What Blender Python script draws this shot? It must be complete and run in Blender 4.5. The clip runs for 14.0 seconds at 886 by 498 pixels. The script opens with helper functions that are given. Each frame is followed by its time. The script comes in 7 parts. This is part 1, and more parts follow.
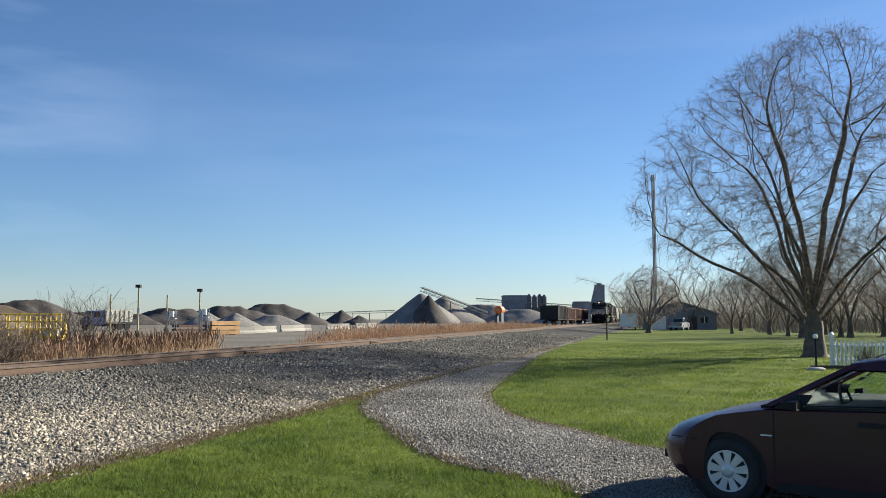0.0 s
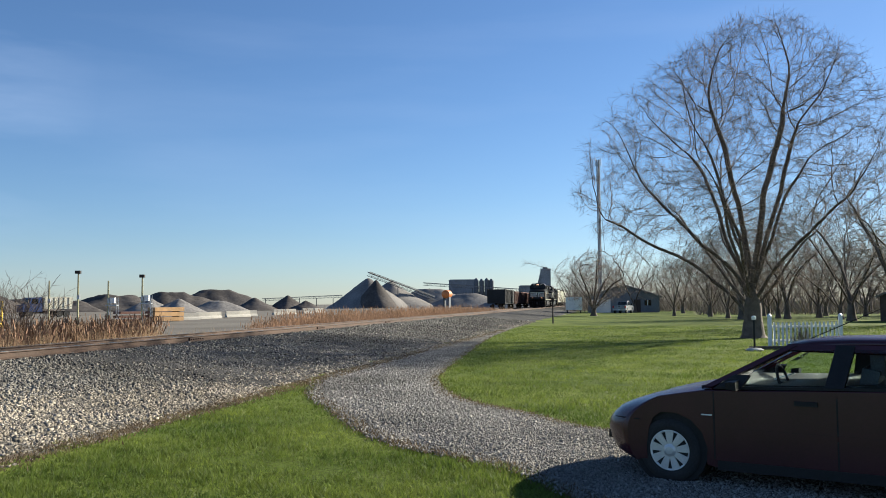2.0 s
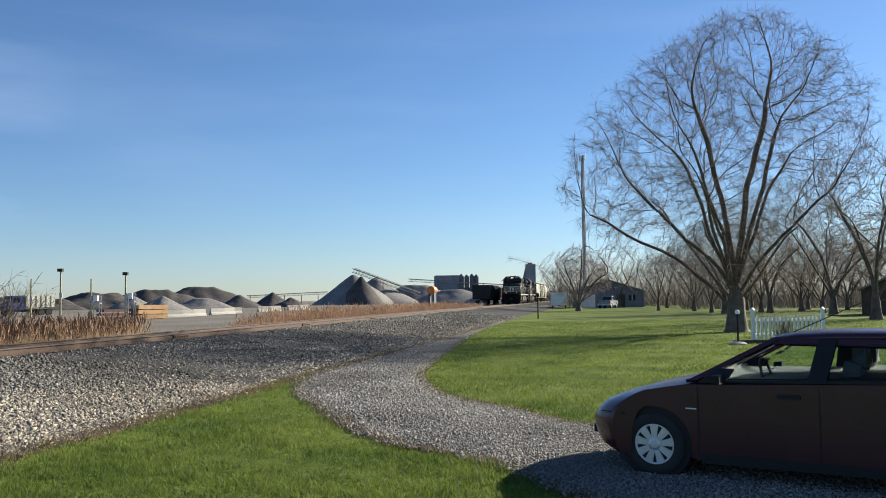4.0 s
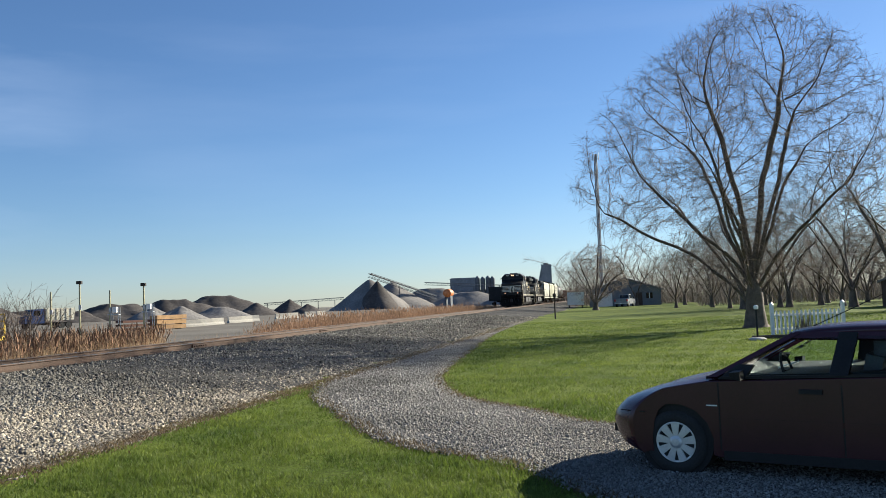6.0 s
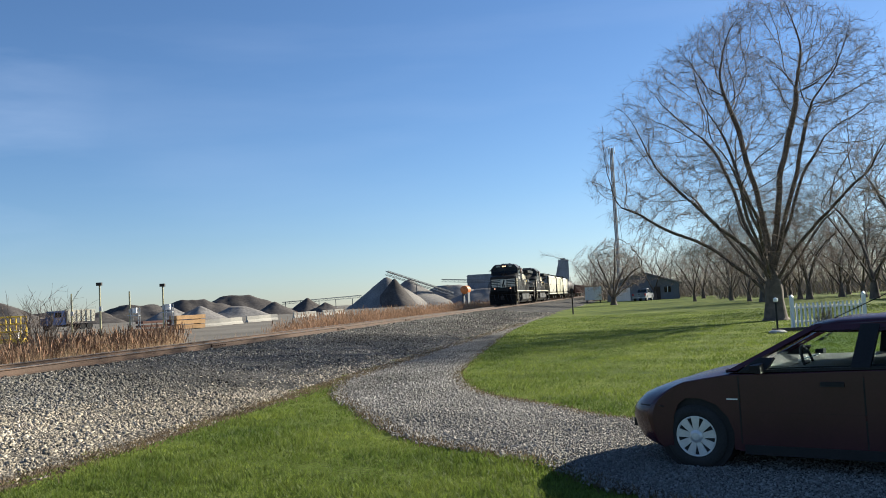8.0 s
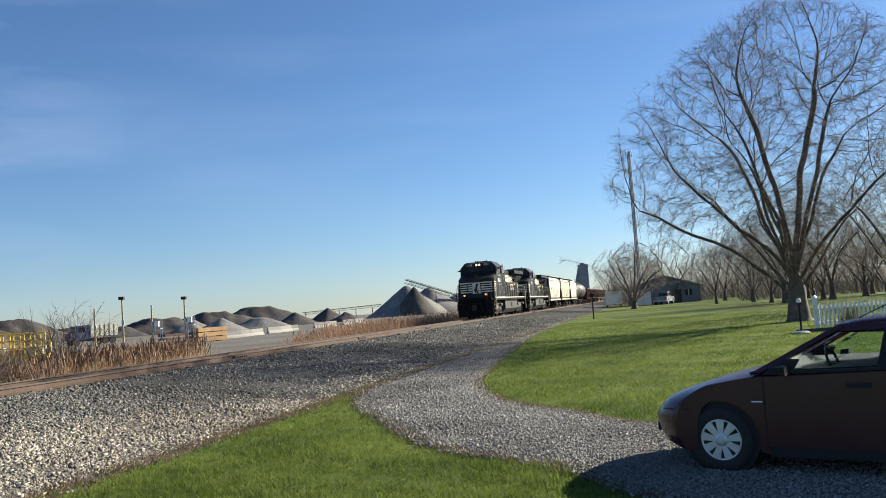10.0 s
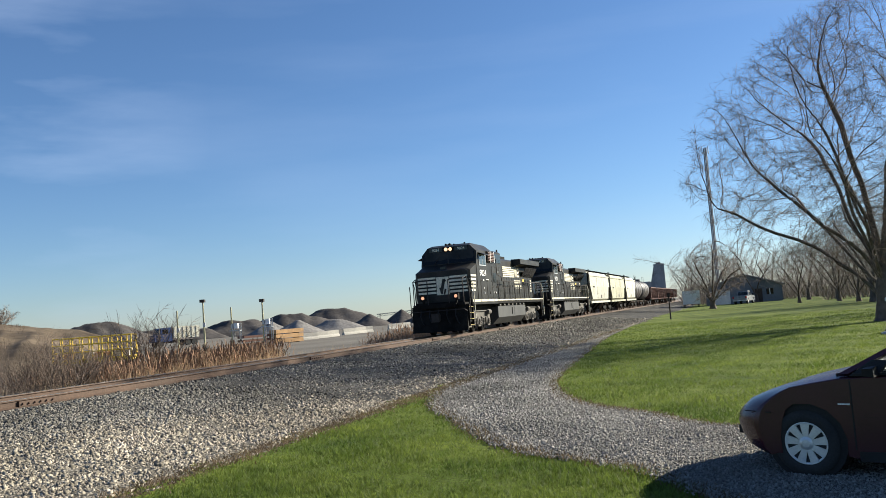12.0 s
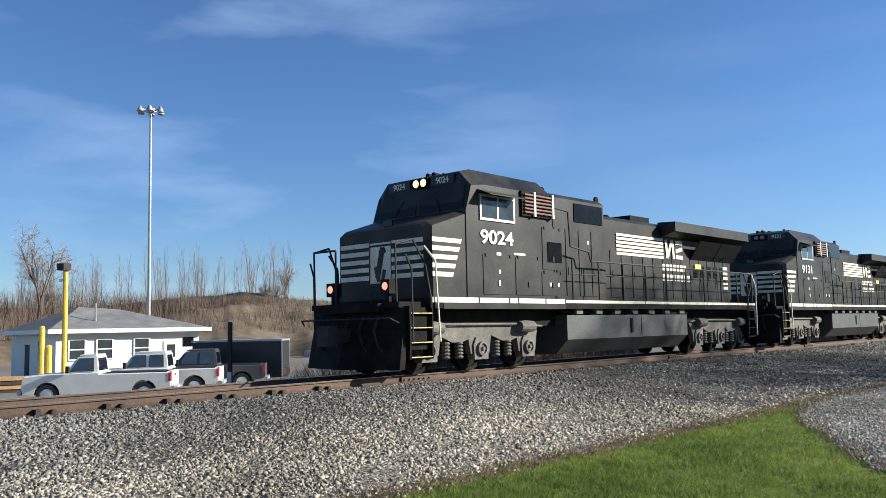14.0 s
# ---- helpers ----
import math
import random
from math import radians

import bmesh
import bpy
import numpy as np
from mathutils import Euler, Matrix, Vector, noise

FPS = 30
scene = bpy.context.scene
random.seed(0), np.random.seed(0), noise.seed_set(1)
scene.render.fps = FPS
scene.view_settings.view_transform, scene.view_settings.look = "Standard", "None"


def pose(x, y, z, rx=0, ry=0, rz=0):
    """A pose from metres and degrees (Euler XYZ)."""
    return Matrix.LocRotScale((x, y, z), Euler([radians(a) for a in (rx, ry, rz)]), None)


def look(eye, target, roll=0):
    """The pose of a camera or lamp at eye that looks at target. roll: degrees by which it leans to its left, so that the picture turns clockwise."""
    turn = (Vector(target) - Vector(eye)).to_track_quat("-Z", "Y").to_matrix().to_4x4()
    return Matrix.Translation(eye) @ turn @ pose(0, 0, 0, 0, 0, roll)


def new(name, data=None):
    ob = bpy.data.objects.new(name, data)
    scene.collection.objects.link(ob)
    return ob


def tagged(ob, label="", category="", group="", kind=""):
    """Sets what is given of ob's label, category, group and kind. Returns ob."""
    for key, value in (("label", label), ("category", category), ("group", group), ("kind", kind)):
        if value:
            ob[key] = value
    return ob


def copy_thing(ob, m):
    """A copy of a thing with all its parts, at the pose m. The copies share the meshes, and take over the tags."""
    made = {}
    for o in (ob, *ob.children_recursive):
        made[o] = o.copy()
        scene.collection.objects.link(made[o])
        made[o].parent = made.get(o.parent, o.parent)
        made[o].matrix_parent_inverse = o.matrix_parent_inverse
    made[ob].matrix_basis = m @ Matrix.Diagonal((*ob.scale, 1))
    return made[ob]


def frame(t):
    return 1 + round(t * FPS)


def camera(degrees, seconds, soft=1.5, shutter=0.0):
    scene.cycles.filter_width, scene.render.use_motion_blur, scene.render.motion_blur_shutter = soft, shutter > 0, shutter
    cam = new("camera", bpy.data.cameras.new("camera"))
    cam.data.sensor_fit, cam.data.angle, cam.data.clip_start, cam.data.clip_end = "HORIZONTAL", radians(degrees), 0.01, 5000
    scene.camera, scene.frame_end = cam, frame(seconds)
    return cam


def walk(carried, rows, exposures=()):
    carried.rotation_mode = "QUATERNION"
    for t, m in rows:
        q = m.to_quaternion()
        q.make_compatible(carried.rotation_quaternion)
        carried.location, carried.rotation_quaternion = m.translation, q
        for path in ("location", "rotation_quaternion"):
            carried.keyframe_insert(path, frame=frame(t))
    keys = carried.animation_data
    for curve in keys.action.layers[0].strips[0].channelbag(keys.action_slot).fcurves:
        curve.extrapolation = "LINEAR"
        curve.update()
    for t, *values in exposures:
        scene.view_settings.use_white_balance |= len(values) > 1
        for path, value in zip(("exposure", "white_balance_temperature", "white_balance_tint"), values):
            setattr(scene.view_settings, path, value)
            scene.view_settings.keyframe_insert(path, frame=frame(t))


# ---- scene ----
import itertools

# ---------------------------------------------------------------- camera
cam = camera(54.8, 14.0, soft=0.7, shutter=0.0)
EYE = 1.70
TURNS = [
    (0.0, 0.00, 4.68, 0.04), (0.5, -1.25, 4.39, 0.44), (1.0, -2.41, 4.08, 0.78), (1.5, -3.03, 3.68, 0.67),
    (2.0, -3.51, 3.63, 0.43), (2.5, -4.22, 3.64, 0.36), (5.0, -4.29, 3.21, 1.00), (5.5, -3.55, 3.27, 1.48),
    (6.0, -3.39, 3.57, 2.22), (6.5, -3.16, 3.51, 2.58), (7.0, -2.60, 3.32, 2.64), (9.5, -1.56, 3.77, 3.55),
    (10.0, -0.90, 3.99, 4.08), (10.5, 0.11, 4.29, 4.85), (11.0, 0.95, 4.30, 5.01), (11.5, 2.06, 4.33, 4.77),
    (12.0, 4.01, 4.42, 4.37), (12.5, 7.14, 4.37, 4.48), (13.0, 11.10, 4.33, 4.17), (13.5, 16.98, 4.62, 2.50),
    (14.0, 27.62, 5.29, 1.24),
]
walk(cam, [(t, pose(0, 0, EYE, 90 + pitch, roll, yaw)) for t, yaw, pitch, roll in TURNS], [(0, 1.1, 5480, 11), (12, 1.1, 5480, 11), (14, 1.1, 5180, 11)])

# ---------------------------------------------------------------- plan: the track runs straight, at an angle to the view
TRACK = radians(14.61)
ALONG = Vector((math.sin(TRACK), math.cos(TRACK), 0))
ACROSS = Vector((-math.cos(TRACK), math.sin(TRACK), 0))
RAIL_TOP = 0.72
NEAR_RAIL, MID, GAUGE = 13.0, 13.72, 1.44
SIDING = 18.6
TRAIN_YAW = -90 - math.degrees(TRACK)


def uw(u, w, z=0.0):
    """World place of a point u along the track and w across it."""
    return ALONG * u + ACROSS * w + Vector((0, 0, z))


def at(azimuth, r, z=0.0):
    """World place r metres away in a compass direction from the viewer."""
    a = radians(azimuth)
    return Vector((r * math.sin(a), r * math.cos(a), z))


# ---------------------------------------------------------------- sky and sun
SUN_AZ, SUN_EL = 59.0, 24.0
world = bpy.data.worlds.new("sky")
scene.world = world
world.use_nodes = True
wn, wl = world.node_tree.nodes, world.node_tree.links
wn.clear()
sky = wn.new("ShaderNodeTexSky")
sky.sky_type, sky.sun_disc = "NISHITA", False
sky.sun_elevation, sky.sun_rotation = radians(SUN_EL), radians(SUN_AZ)
sky.altitude, sky.air_density, sky.dust_density, sky.ozone_density = 200, 1.0, 0.18, 3.5
wtex = wn.new("ShaderNodeTexCoord")
wmap = wn.new("ShaderNodeMapping")
wmap.inputs["Rotation"].default_value = (0, 0, radians(40))
wmap.inputs["Scale"].default_value = (1.6, 4.0, 11.0)
wnoise = wn.new("ShaderNodeTexNoise")
wnoise.inputs["Scale"].default_value, wnoise.inputs["Detail"].default_value = 1.3, 6
wramp = wn.new("ShaderNodeValToRGB")
wramp.color_ramp.elements[0].position, wramp.color_ramp.elements[1].position = 0.50, 0.80
wramp.color_ramp.elements[1].color = (0.30, 0.30, 0.30, 1)
wmix = wn.new("ShaderNodeMixRGB")
wmix.inputs["Color2"].default_value = (6.5, 7.2, 8.2, 1)
wback = wn.new("ShaderNodeBackground")
wback.inputs["Strength"].default_value = 0.05
wout = wn.new("ShaderNodeOutputWorld")
wl.new(wtex.outputs["Generated"], wmap.inputs["Vector"])
wl.new(wmap.outputs["Vector"], wnoise.inputs["Vector"])
wl.new(wnoise.outputs["Fac"], wramp.inputs["Fac"])
wdot = wn.new("ShaderNodeVectorMath")
wdot.operation = "DOT_PRODUCT"
wdot.inputs[1].default_value = tuple(Vector((math.sin(radians(-39)) * 0.97, math.cos(radians(-39)) * 0.97, 0.24)).normalized())
wmask = wn.new("ShaderNodeMapRange")
wmask.inputs["From Min"].default_value, wmask.inputs["From Max"].default_value = 0.94, 0.99
wmask.inputs["To Min"].default_value, wmask.inputs["To Max"].default_value = 0.35, 1.6
wmul = wn.new("ShaderNodeMath")
wmul.operation = "MULTIPLY"
wl.new(wtex.outputs["Generated"], wdot.inputs[0])
wl.new(wdot.outputs["Value"], wmask.inputs["Value"])
wl.new(wramp.outputs["Color"], wmul.inputs[0])
wl.new(wmask.outputs["Result"], wmul.inputs[1])
wl.new(wmul.outputs["Value"], wmix.inputs["Fac"])
wl.new(sky.outputs["Color"], wmix.inputs["Color1"])
wl.new(wmix.outputs["Color"], wback.inputs["Color"])
wl.new(wback.outputs["Background"], wout.inputs["Surface"])
sun = new("sun", bpy.data.lights.new("sun", "SUN"))
sun.data.energy, sun.data.angle, sun.data.color = 5.0, radians(0.6), (1.0, 0.85, 0.585)
sun.matrix_world = look(at(SUN_AZ, 50, 50 * math.tan(radians(SUN_EL))), (0, 0, 0))


# ---------------------------------------------------------------- materials
def mat(name, col, rough=0.7, metal=0.0, var=0.25, scale=1.5, fine=40.0, bump=0.15, col2=None, island=0.0, each=0.0, spec=None, glow=0.0, fine_var=0.5, cells=0.0, thin=0.0):
    m = bpy.data.materials.new(name)
    m.use_nodes = True
    n, l = m.node_tree.nodes, m.node_tree.links
    b = n["Principled BSDF"]
    b.inputs["Roughness"].default_value, b.inputs["Metallic"].default_value = rough, metal
    if spec is not None:
        b.inputs["Specular IOR Level"].default_value = spec
    tex = n.new("ShaderNodeTexCoord")
    big, small = n.new("ShaderNodeTexNoise"), n.new("ShaderNodeTexNoise")
    for t, s, d in ((big, scale, 5), (small, fine, 3)):
        t.inputs["Scale"].default_value, t.inputs["Detail"].default_value = s, d
        l.new(tex.outputs["Object"], t.inputs["Vector"])
    mix = n.new("ShaderNodeMixRGB")
    lo = [c * (1 - var) for c in col]
    hi = col2 or [min(1, c * (1 + var)) for c in col]
    mix.inputs["Color1"].default_value, mix.inputs["Color2"].default_value = (*lo, 1), (*hi, 1)
    ramp = n.new("ShaderNodeMapRange")
    ramp.inputs["From Min"].default_value, ramp.inputs["From Max"].default_value = 0.32, 0.68
    l.new(big.outputs["Fac"], ramp.inputs["Value"])
    l.new(ramp.outputs["Result"], mix.inputs["Fac"])
    out = mix.outputs["Color"]

    def dim(source, a, b_, lo_=0.25, hi_=0.75):
        nonlocal out
        r = n.new("ShaderNodeMapRange")
        r.inputs["From Min"].default_value, r.inputs["From Max"].default_value = lo_, hi_
        r.inputs["To Min"].default_value, r.inputs["To Max"].default_value = a, b_
        l.new(source, r.inputs["Value"])
        mul = n.new("ShaderNodeMixRGB")
        mul.blend_type = "MULTIPLY"
        mul.inputs["Fac"].default_value = 1
        l.new(out, mul.inputs["Color1"])
        l.new(r.outputs["Result"], mul.inputs["Color2"])
        out = mul.outputs["Color"]

    if fine_var:
        dim(small.outputs["Fac"], 1 - fine_var * 0.6, 1 + fine_var * 0.6)
    if cells:
        vor = n.new("ShaderNodeTexVoronoi")
        vor.inputs["Scale"].default_value = cells
        l.new(tex.outputs["Object"], vor.inputs["Vector"])
        sep = n.new("ShaderNodeSeparateColor")
        l.new(vor.outputs["Color"], sep.inputs["Color"])
        dim(sep.outputs["Red"], 0.45, 1.65, 0, 1)
        # cells darken towards their edges: the shade between stones, put into the colour
        dim(vor.outputs["Distance"], 1.25, 0.35, 0.15, 0.75)
    if island:
        g = n.new("ShaderNodeNewGeometry")
        dim(g.outputs["Random Per Island"], 1 - island, 1 + island, 0, 1)
    if each:
        o = n.new("ShaderNodeObjectInfo")
        dim(o.outputs["Random"], 1 - each, 1 + each, 0, 1)
    l.new(out, b.inputs["Base Color"])
    if bump:
        bp = n.new("ShaderNodeBump")
        bp.inputs["Strength"].default_value, bp.inputs["Distance"].default_value = bump, 0.02
        l.new(small.outputs["Fac"], bp.inputs["Height"])
        l.new(bp.outputs["Normal"], b.inputs["Normal"])
    if thin:
        tr = n.new("ShaderNodeBsdfTranslucent")
        mx = n.new("ShaderNodeMixShader")
        mx.inputs["Fac"].default_value = thin
        l.new(out, tr.inputs["Color"])
        l.new(b.outputs["BSDF"], mx.inputs[1])
        l.new(tr.outputs["BSDF"], mx.inputs[2])
        l.new(mx.outputs["Shader"], n["Material Output"].inputs["Surface"])
    if glow:
        b.inputs["Emission Color"].default_value, b.inputs["Emission Strength"].default_value = (*col, 1), glow
    return m


def glass(name, tint, rough=0.02):
    m = bpy.data.materials.new(name)
    m.use_nodes = True
    b = m.node_tree.nodes["Principled BSDF"]
    b.inputs["Base Color"].default_value = (*tint, 1)
    b.inputs["Roughness"].default_value, b.inputs["Transmission Weight"].default_value, b.inputs["IOR"].default_value = rough, 1.0, 1.12
    return m


GRASS = mat("lawn", (0.088, 0.13, 0.016), 0.9, var=0.3, scale=0.35, fine=22, bump=0.6, col2=(0.155, 0.185, 0.028), fine_var=1.0, spec=0.1)
BLADE = mat("grass_blades", (0.112, 0.175, 0.026), 0.6, var=0.36, scale=0.6, fine=5, bump=0, col2=(0.185, 0.228, 0.038), island=0.42, spec=0.3, thin=0.5)
YARD = mat("yard_gravel", (0.175, 0.158, 0.132), 0.95, var=0.2, scale=0.08, fine=8, bump=0.4, spec=0.12)
BALLAST = mat("ballast_bed", (0.092, 0.086, 0.078), 0.95, var=0.3, scale=0.25, fine=24, bump=1.0, fine_var=1.2, spec=0.12, cells=21)
# tan stone, brightened in its colour where low sun falls on the bank
STONE_TAN = mat("sunlit_limestone", (0.285, 0.25, 0.195), 0.9, var=0.3, scale=0.3, fine=30, bump=0.3, island=0.58, spec=0.12)
BED_TAN = mat("sunlit_limestone_bed", (0.178, 0.158, 0.127), 0.95, var=0.3, scale=0.3, fine=24, bump=1.0, fine_var=1.2, spec=0.12, cells=21)
TRACKBED = mat("brown_track_bed", (0.085, 0.066, 0.050), 0.95, var=0.3, scale=0.6, fine=24, bump=1.0, fine_var=1.2, spec=0.12, cells=21)
THATCH = mat("dead_grass", (0.17, 0.125, 0.07), 0.95, var=0.3, scale=1.0, fine=6, bump=0, island=0.4, thin=0.35)
STONE = mat("ballast_stone", (0.16, 0.149, 0.128), 0.9, var=0.3, scale=0.25, fine=30, bump=0.3, island=0.6, spec=0.12)
DRIVE = mat("drive_gravel", (0.225, 0.205, 0.175), 0.95, var=0.26, scale=0.5, fine=38, bump=0.9, fine_var=1.1, spec=0.12, cells=48)
PEBBLE = mat("drive_pebble", (0.25, 0.236, 0.21), 0.9, var=0.25, scale=0.45, fine=30, bump=0.2, island=0.38, spec=0.12)
DIRT = mat("dirt_edge", (0.13, 0.10, 0.07), 0.95, var=0.3, scale=1.2, fine=30, bump=0.8, spec=0.12)
RUST = mat("rusty_rail", (0.095, 0.058, 0.038), 0.75, metal=0.2, var=0.25, scale=1.0, fine=25, bump=0.2)
SHINE = mat("worn_rail_head", (0.55, 0.54, 0.53), 0.2, metal=0.9, var=0.15, scale=2, fine=30, bump=0.05)
TIE = mat("weathered_tie", (0.10, 0.075, 0.055), 0.9, var=0.35, scale=3, fine=40, bump=0.5, each=0.3)
IRON = mat("dark_iron", (0.035, 0.028, 0.024), 0.75, metal=0.3, var=0.3, scale=6, fine=50)
BARK = mat("bark", (0.115, 0.09, 0.07), 0.9, var=0.35, scale=3, fine=30, bump=0.8)
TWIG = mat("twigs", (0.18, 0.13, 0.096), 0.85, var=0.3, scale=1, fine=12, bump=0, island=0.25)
# paler than the near twigs: the haze of distance is mixed into this colour
HAZETWIG = mat("hazed_far_twigs", (0.27, 0.21, 0.16), 0.9, var=0.3, scale=0.5, fine=6, bump=0, island=0.3)
BUD = mat("buds", (0.15, 0.085, 0.05), 0.8, var=0.3, scale=1, fine=12, bump=0, island=0.3)
BLACKPAINT = mat("black_engine_paint", (0.014, 0.0135, 0.0118), 0.45, var=0.35, scale=1.2, fine=14, bump=0.06, col2=(0.040, 0.037, 0.031), spec=0.2)
BLACKDIRTY = mat("grimy_black", (0.007, 0.0066, 0.0062), 0.75, var=0.4, scale=2, fine=20, bump=0.15, col2=(0.018, 0.016, 0.0135), spec=0.1)
TRUCKGREY = mat("dusty_truck_grey", (0.125, 0.112, 0.094), 0.8, var=0.35, scale=2, fine=20, bump=0.2)
TANKGREY = mat("grimy_tank_grey", (0.052, 0.051, 0.048), 0.55, var=0.3, scale=1.0, fine=14, bump=0.1)
CREAM = mat("cream_paint", (0.72, 0.66, 0.50), 0.55, var=0.15, scale=2, fine=25, bump=0.05)
WHITEP = mat("white_paint", (0.78, 0.77, 0.74), 0.5, var=0.08, scale=2, fine=25, bump=0.05, fine_var=0.15)
DARKGLASS = mat("dark_glass", (0.006, 0.0065, 0.007), 0.1, var=0.2, scale=2, fine=9, bump=0, fine_var=0.1, spec=0.25)
SKYGLASS = mat("reflecting_glass", (0.10, 0.12, 0.13), 0.06, metal=0.6, var=0.2, scale=2, fine=9, bump=0, fine_var=0.1)
LAMP = mat("headlight_glow", (1.0, 0.56, 0.28), 0.4, var=0, glow=0.8, bump=0, fine_var=0)
DITCH = mat("ditch_light_glow", (1.0, 0.47, 0.22), 0.4, var=0, glow=0.45, bump=0, fine_var=0)
STEPEDGE = mat("worn_yellow_edge", (0.55, 0.42, 0.14), 0.7, var=0.4, scale=6, fine=30, bump=0.05)
YELLOW = mat("yellow_paint", (0.72, 0.50, 0.05), 0.5, var=0.15, scale=2, fine=20, bump=0.05)
RED = mat("red_lens", (0.45, 0.03, 0.03), 0.25, var=0.1, bump=0, fine_var=0.1)
LOUVRE = mat("brown_louvre", (0.13, 0.055, 0.035), 0.7, var=0.3, scale=4, fine=20)
HOPPER = mat("hopper_paint", (0.50, 0.48, 0.385), 0.6, var=0.14, scale=0.8, fine=7, bump=0.05, each=0.12)
HOPPER_OLIVE = mat("faded_olive_hopper", (0.42, 0.405, 0.28), 0.6, var=0.14, scale=0.8, fine=7, bump=0.05)
TANKER = mat("tank_car_black", (0.075, 0.065, 0.06), 0.5, var=0.3, scale=1, fine=9, bump=0.05)
GONDOLA = mat("rusty_gondola", (0.13, 0.06, 0.04), 0.8, var=0.35, scale=1, fine=9, bump=0.1, each=0.3)
BLACKCAR = mat("black_gondola", (0.02, 0.019, 0.018), 0.75, var=0.3, scale=1, fine=9, bump=0.1)
MAROON = mat("maroon_car_paint", (0.040, 0.009, 0.017), 0.26, var=0.12, scale=2, fine=60, bump=0.0, fine_var=0.15, spec=0.46)
TRIM = mat("black_plastic", (0.012, 0.012, 0.013), 0.6, var=0.2, scale=5, fine=60, bump=0.05, spec=0.3)
TYRE = mat("tyre_rubber", (0.022, 0.022, 0.022), 0.85, var=0.2, scale=5, fine=60, bump=0.2)
HUBCAP = mat("silver_hubcap", (0.62, 0.63, 0.64), 0.35, metal=0.5, var=0.08, scale=6, fine=60, bump=0.02, fine_var=0.15)
CHROME = mat("chrome", (0.75, 0.75, 0.75), 0.15, metal=1.0, var=0.05, bump=0, fine_var=0.1)
SEAT = mat("grey_cloth", (0.06, 0.06, 0.065), 0.9, var=0.2, scale=5, fine=80)
WINDOW = glass("car_glass", (0.72, 0.80, 0.76))
AMBER = mat("amber_lens", (0.75, 0.22, 0.03), 0.3, var=0.1, bump=0, fine_var=0.1)
LENS = mat("clear_lens", (0.12, 0.12, 0.12), 0.12, metal=0.4, var=0.1, bump=0, fine_var=0.1)
REED = mat("dry_reed", (0.50, 0.37, 0.22), 0.9, var=0.3, scale=0.3, fine=6, bump=0, island=0.35, thin=0.35)
REEDRUST = mat("rusty_reed", (0.30, 0.185, 0.11), 0.9, var=0.3, scale=0.2, fine=5, bump=0, island=0.35, thin=0.35)
PLUME = mat("reed_plume", (0.19, 0.112, 0.066), 0.95, var=0.35, scale=0.5, fine=8, bump=0, island=0.4)
PILE = mat("crushed_stone_pile", (0.215, 0.20, 0.185), 0.95, var=0.2, scale=0.15, fine=1.6, bump=0.5, spec=0.12)
PILEDARK = mat("dark_slag_pile", (0.090, 0.080, 0.074), 0.95, var=0.3, scale=0.15, fine=1.4, bump=0.5, spec=0.12)
HILL = mat("dry_hill_earth", (0.072, 0.055, 0.04), 0.95, var=0.4, scale=0.09, fine=1.1, bump=0.7, col2=(0.185, 0.142, 0.096), spec=0.12)
BRUSH = mat("dry_brush", (0.145, 0.103, 0.074), 0.95, var=0.3, scale=0.5, fine=3, bump=0, island=0.3)
STEEL = mat("galvanised_steel", (0.42, 0.43, 0.44), 0.45, metal=0.6, var=0.12, scale=3, fine=30, bump=0.03)
PLANT = mat("plant_grey_sheet", (0.22, 0.23, 0.25), 0.6, var=0.2, scale=0.3, fine=2, bump=0.05)
PLANTDARK = mat("plant_dark_steel", (0.09, 0.10, 0.115), 0.7, var=0.2, scale=0.3, fine=2, bump=0.05)
ORANGE = mat("orange_tank", (0.62, 0.20, 0.05), 0.5, var=0.15, scale=1, fine=6, bump=0.02)
WOOD = mat("fresh_lumber", (0.50, 0.30, 0.13), 0.75, var=0.2, scale=1, fine=15, bump=0.1, each=0.15)
CONCRETE = mat("concrete", (0.42, 0.40, 0.36), 0.9, var=0.15, scale=0.6, fine=14, bump=0.15)
SIDING_W = mat("white_siding", (0.74, 0.72, 0.66), 0.6, var=0.06, scale=1, fine=14, bump=0.04, fine_var=0.15)
ROOFG = mat("grey_shingle", (0.17, 0.165, 0.16), 0.9, var=0.2, scale=1.2, fine=16, bump=0.3)
SHEDGREY = mat("grey_siding", (0.15, 0.165, 0.185), 0.8, var=0.1, scale=1, fine=12, bump=0.05)
DARKWOOD = mat("dark_timber", (0.07, 0.05, 0.04), 0.85, var=0.25, scale=2, fine=20, bump=0.2)
TRUCKWHITE = mat("white_truck_paint", (0.78, 0.755, 0.69), 0.35, var=0.06, scale=2, fine=30, bump=0, fine_var=0.08)
TRUCKDARK = mat("charcoal_truck_paint", (0.07, 0.07, 0.075), 0.3, var=0.08, scale=2, fine=30, bump=0, fine_var=0.08)
TRUCKBLUE = mat("blue_cab_paint", (0.015, 0.034, 0.11), 0.4, var=0.15, scale=2, fine=20, bump=0)
TRAILERB = mat("black_trailer_skin", (0.018, 0.018, 0.02), 0.35, var=0.15, scale=1, fine=10, bump=0.02)


# ---------------------------------------------------------------- mesh helpers
def empty(name, m=None):
    ob = new(name)
    ob.empty_display_size = 0.1
    if m is not None:
        ob.matrix_basis = m
    return ob


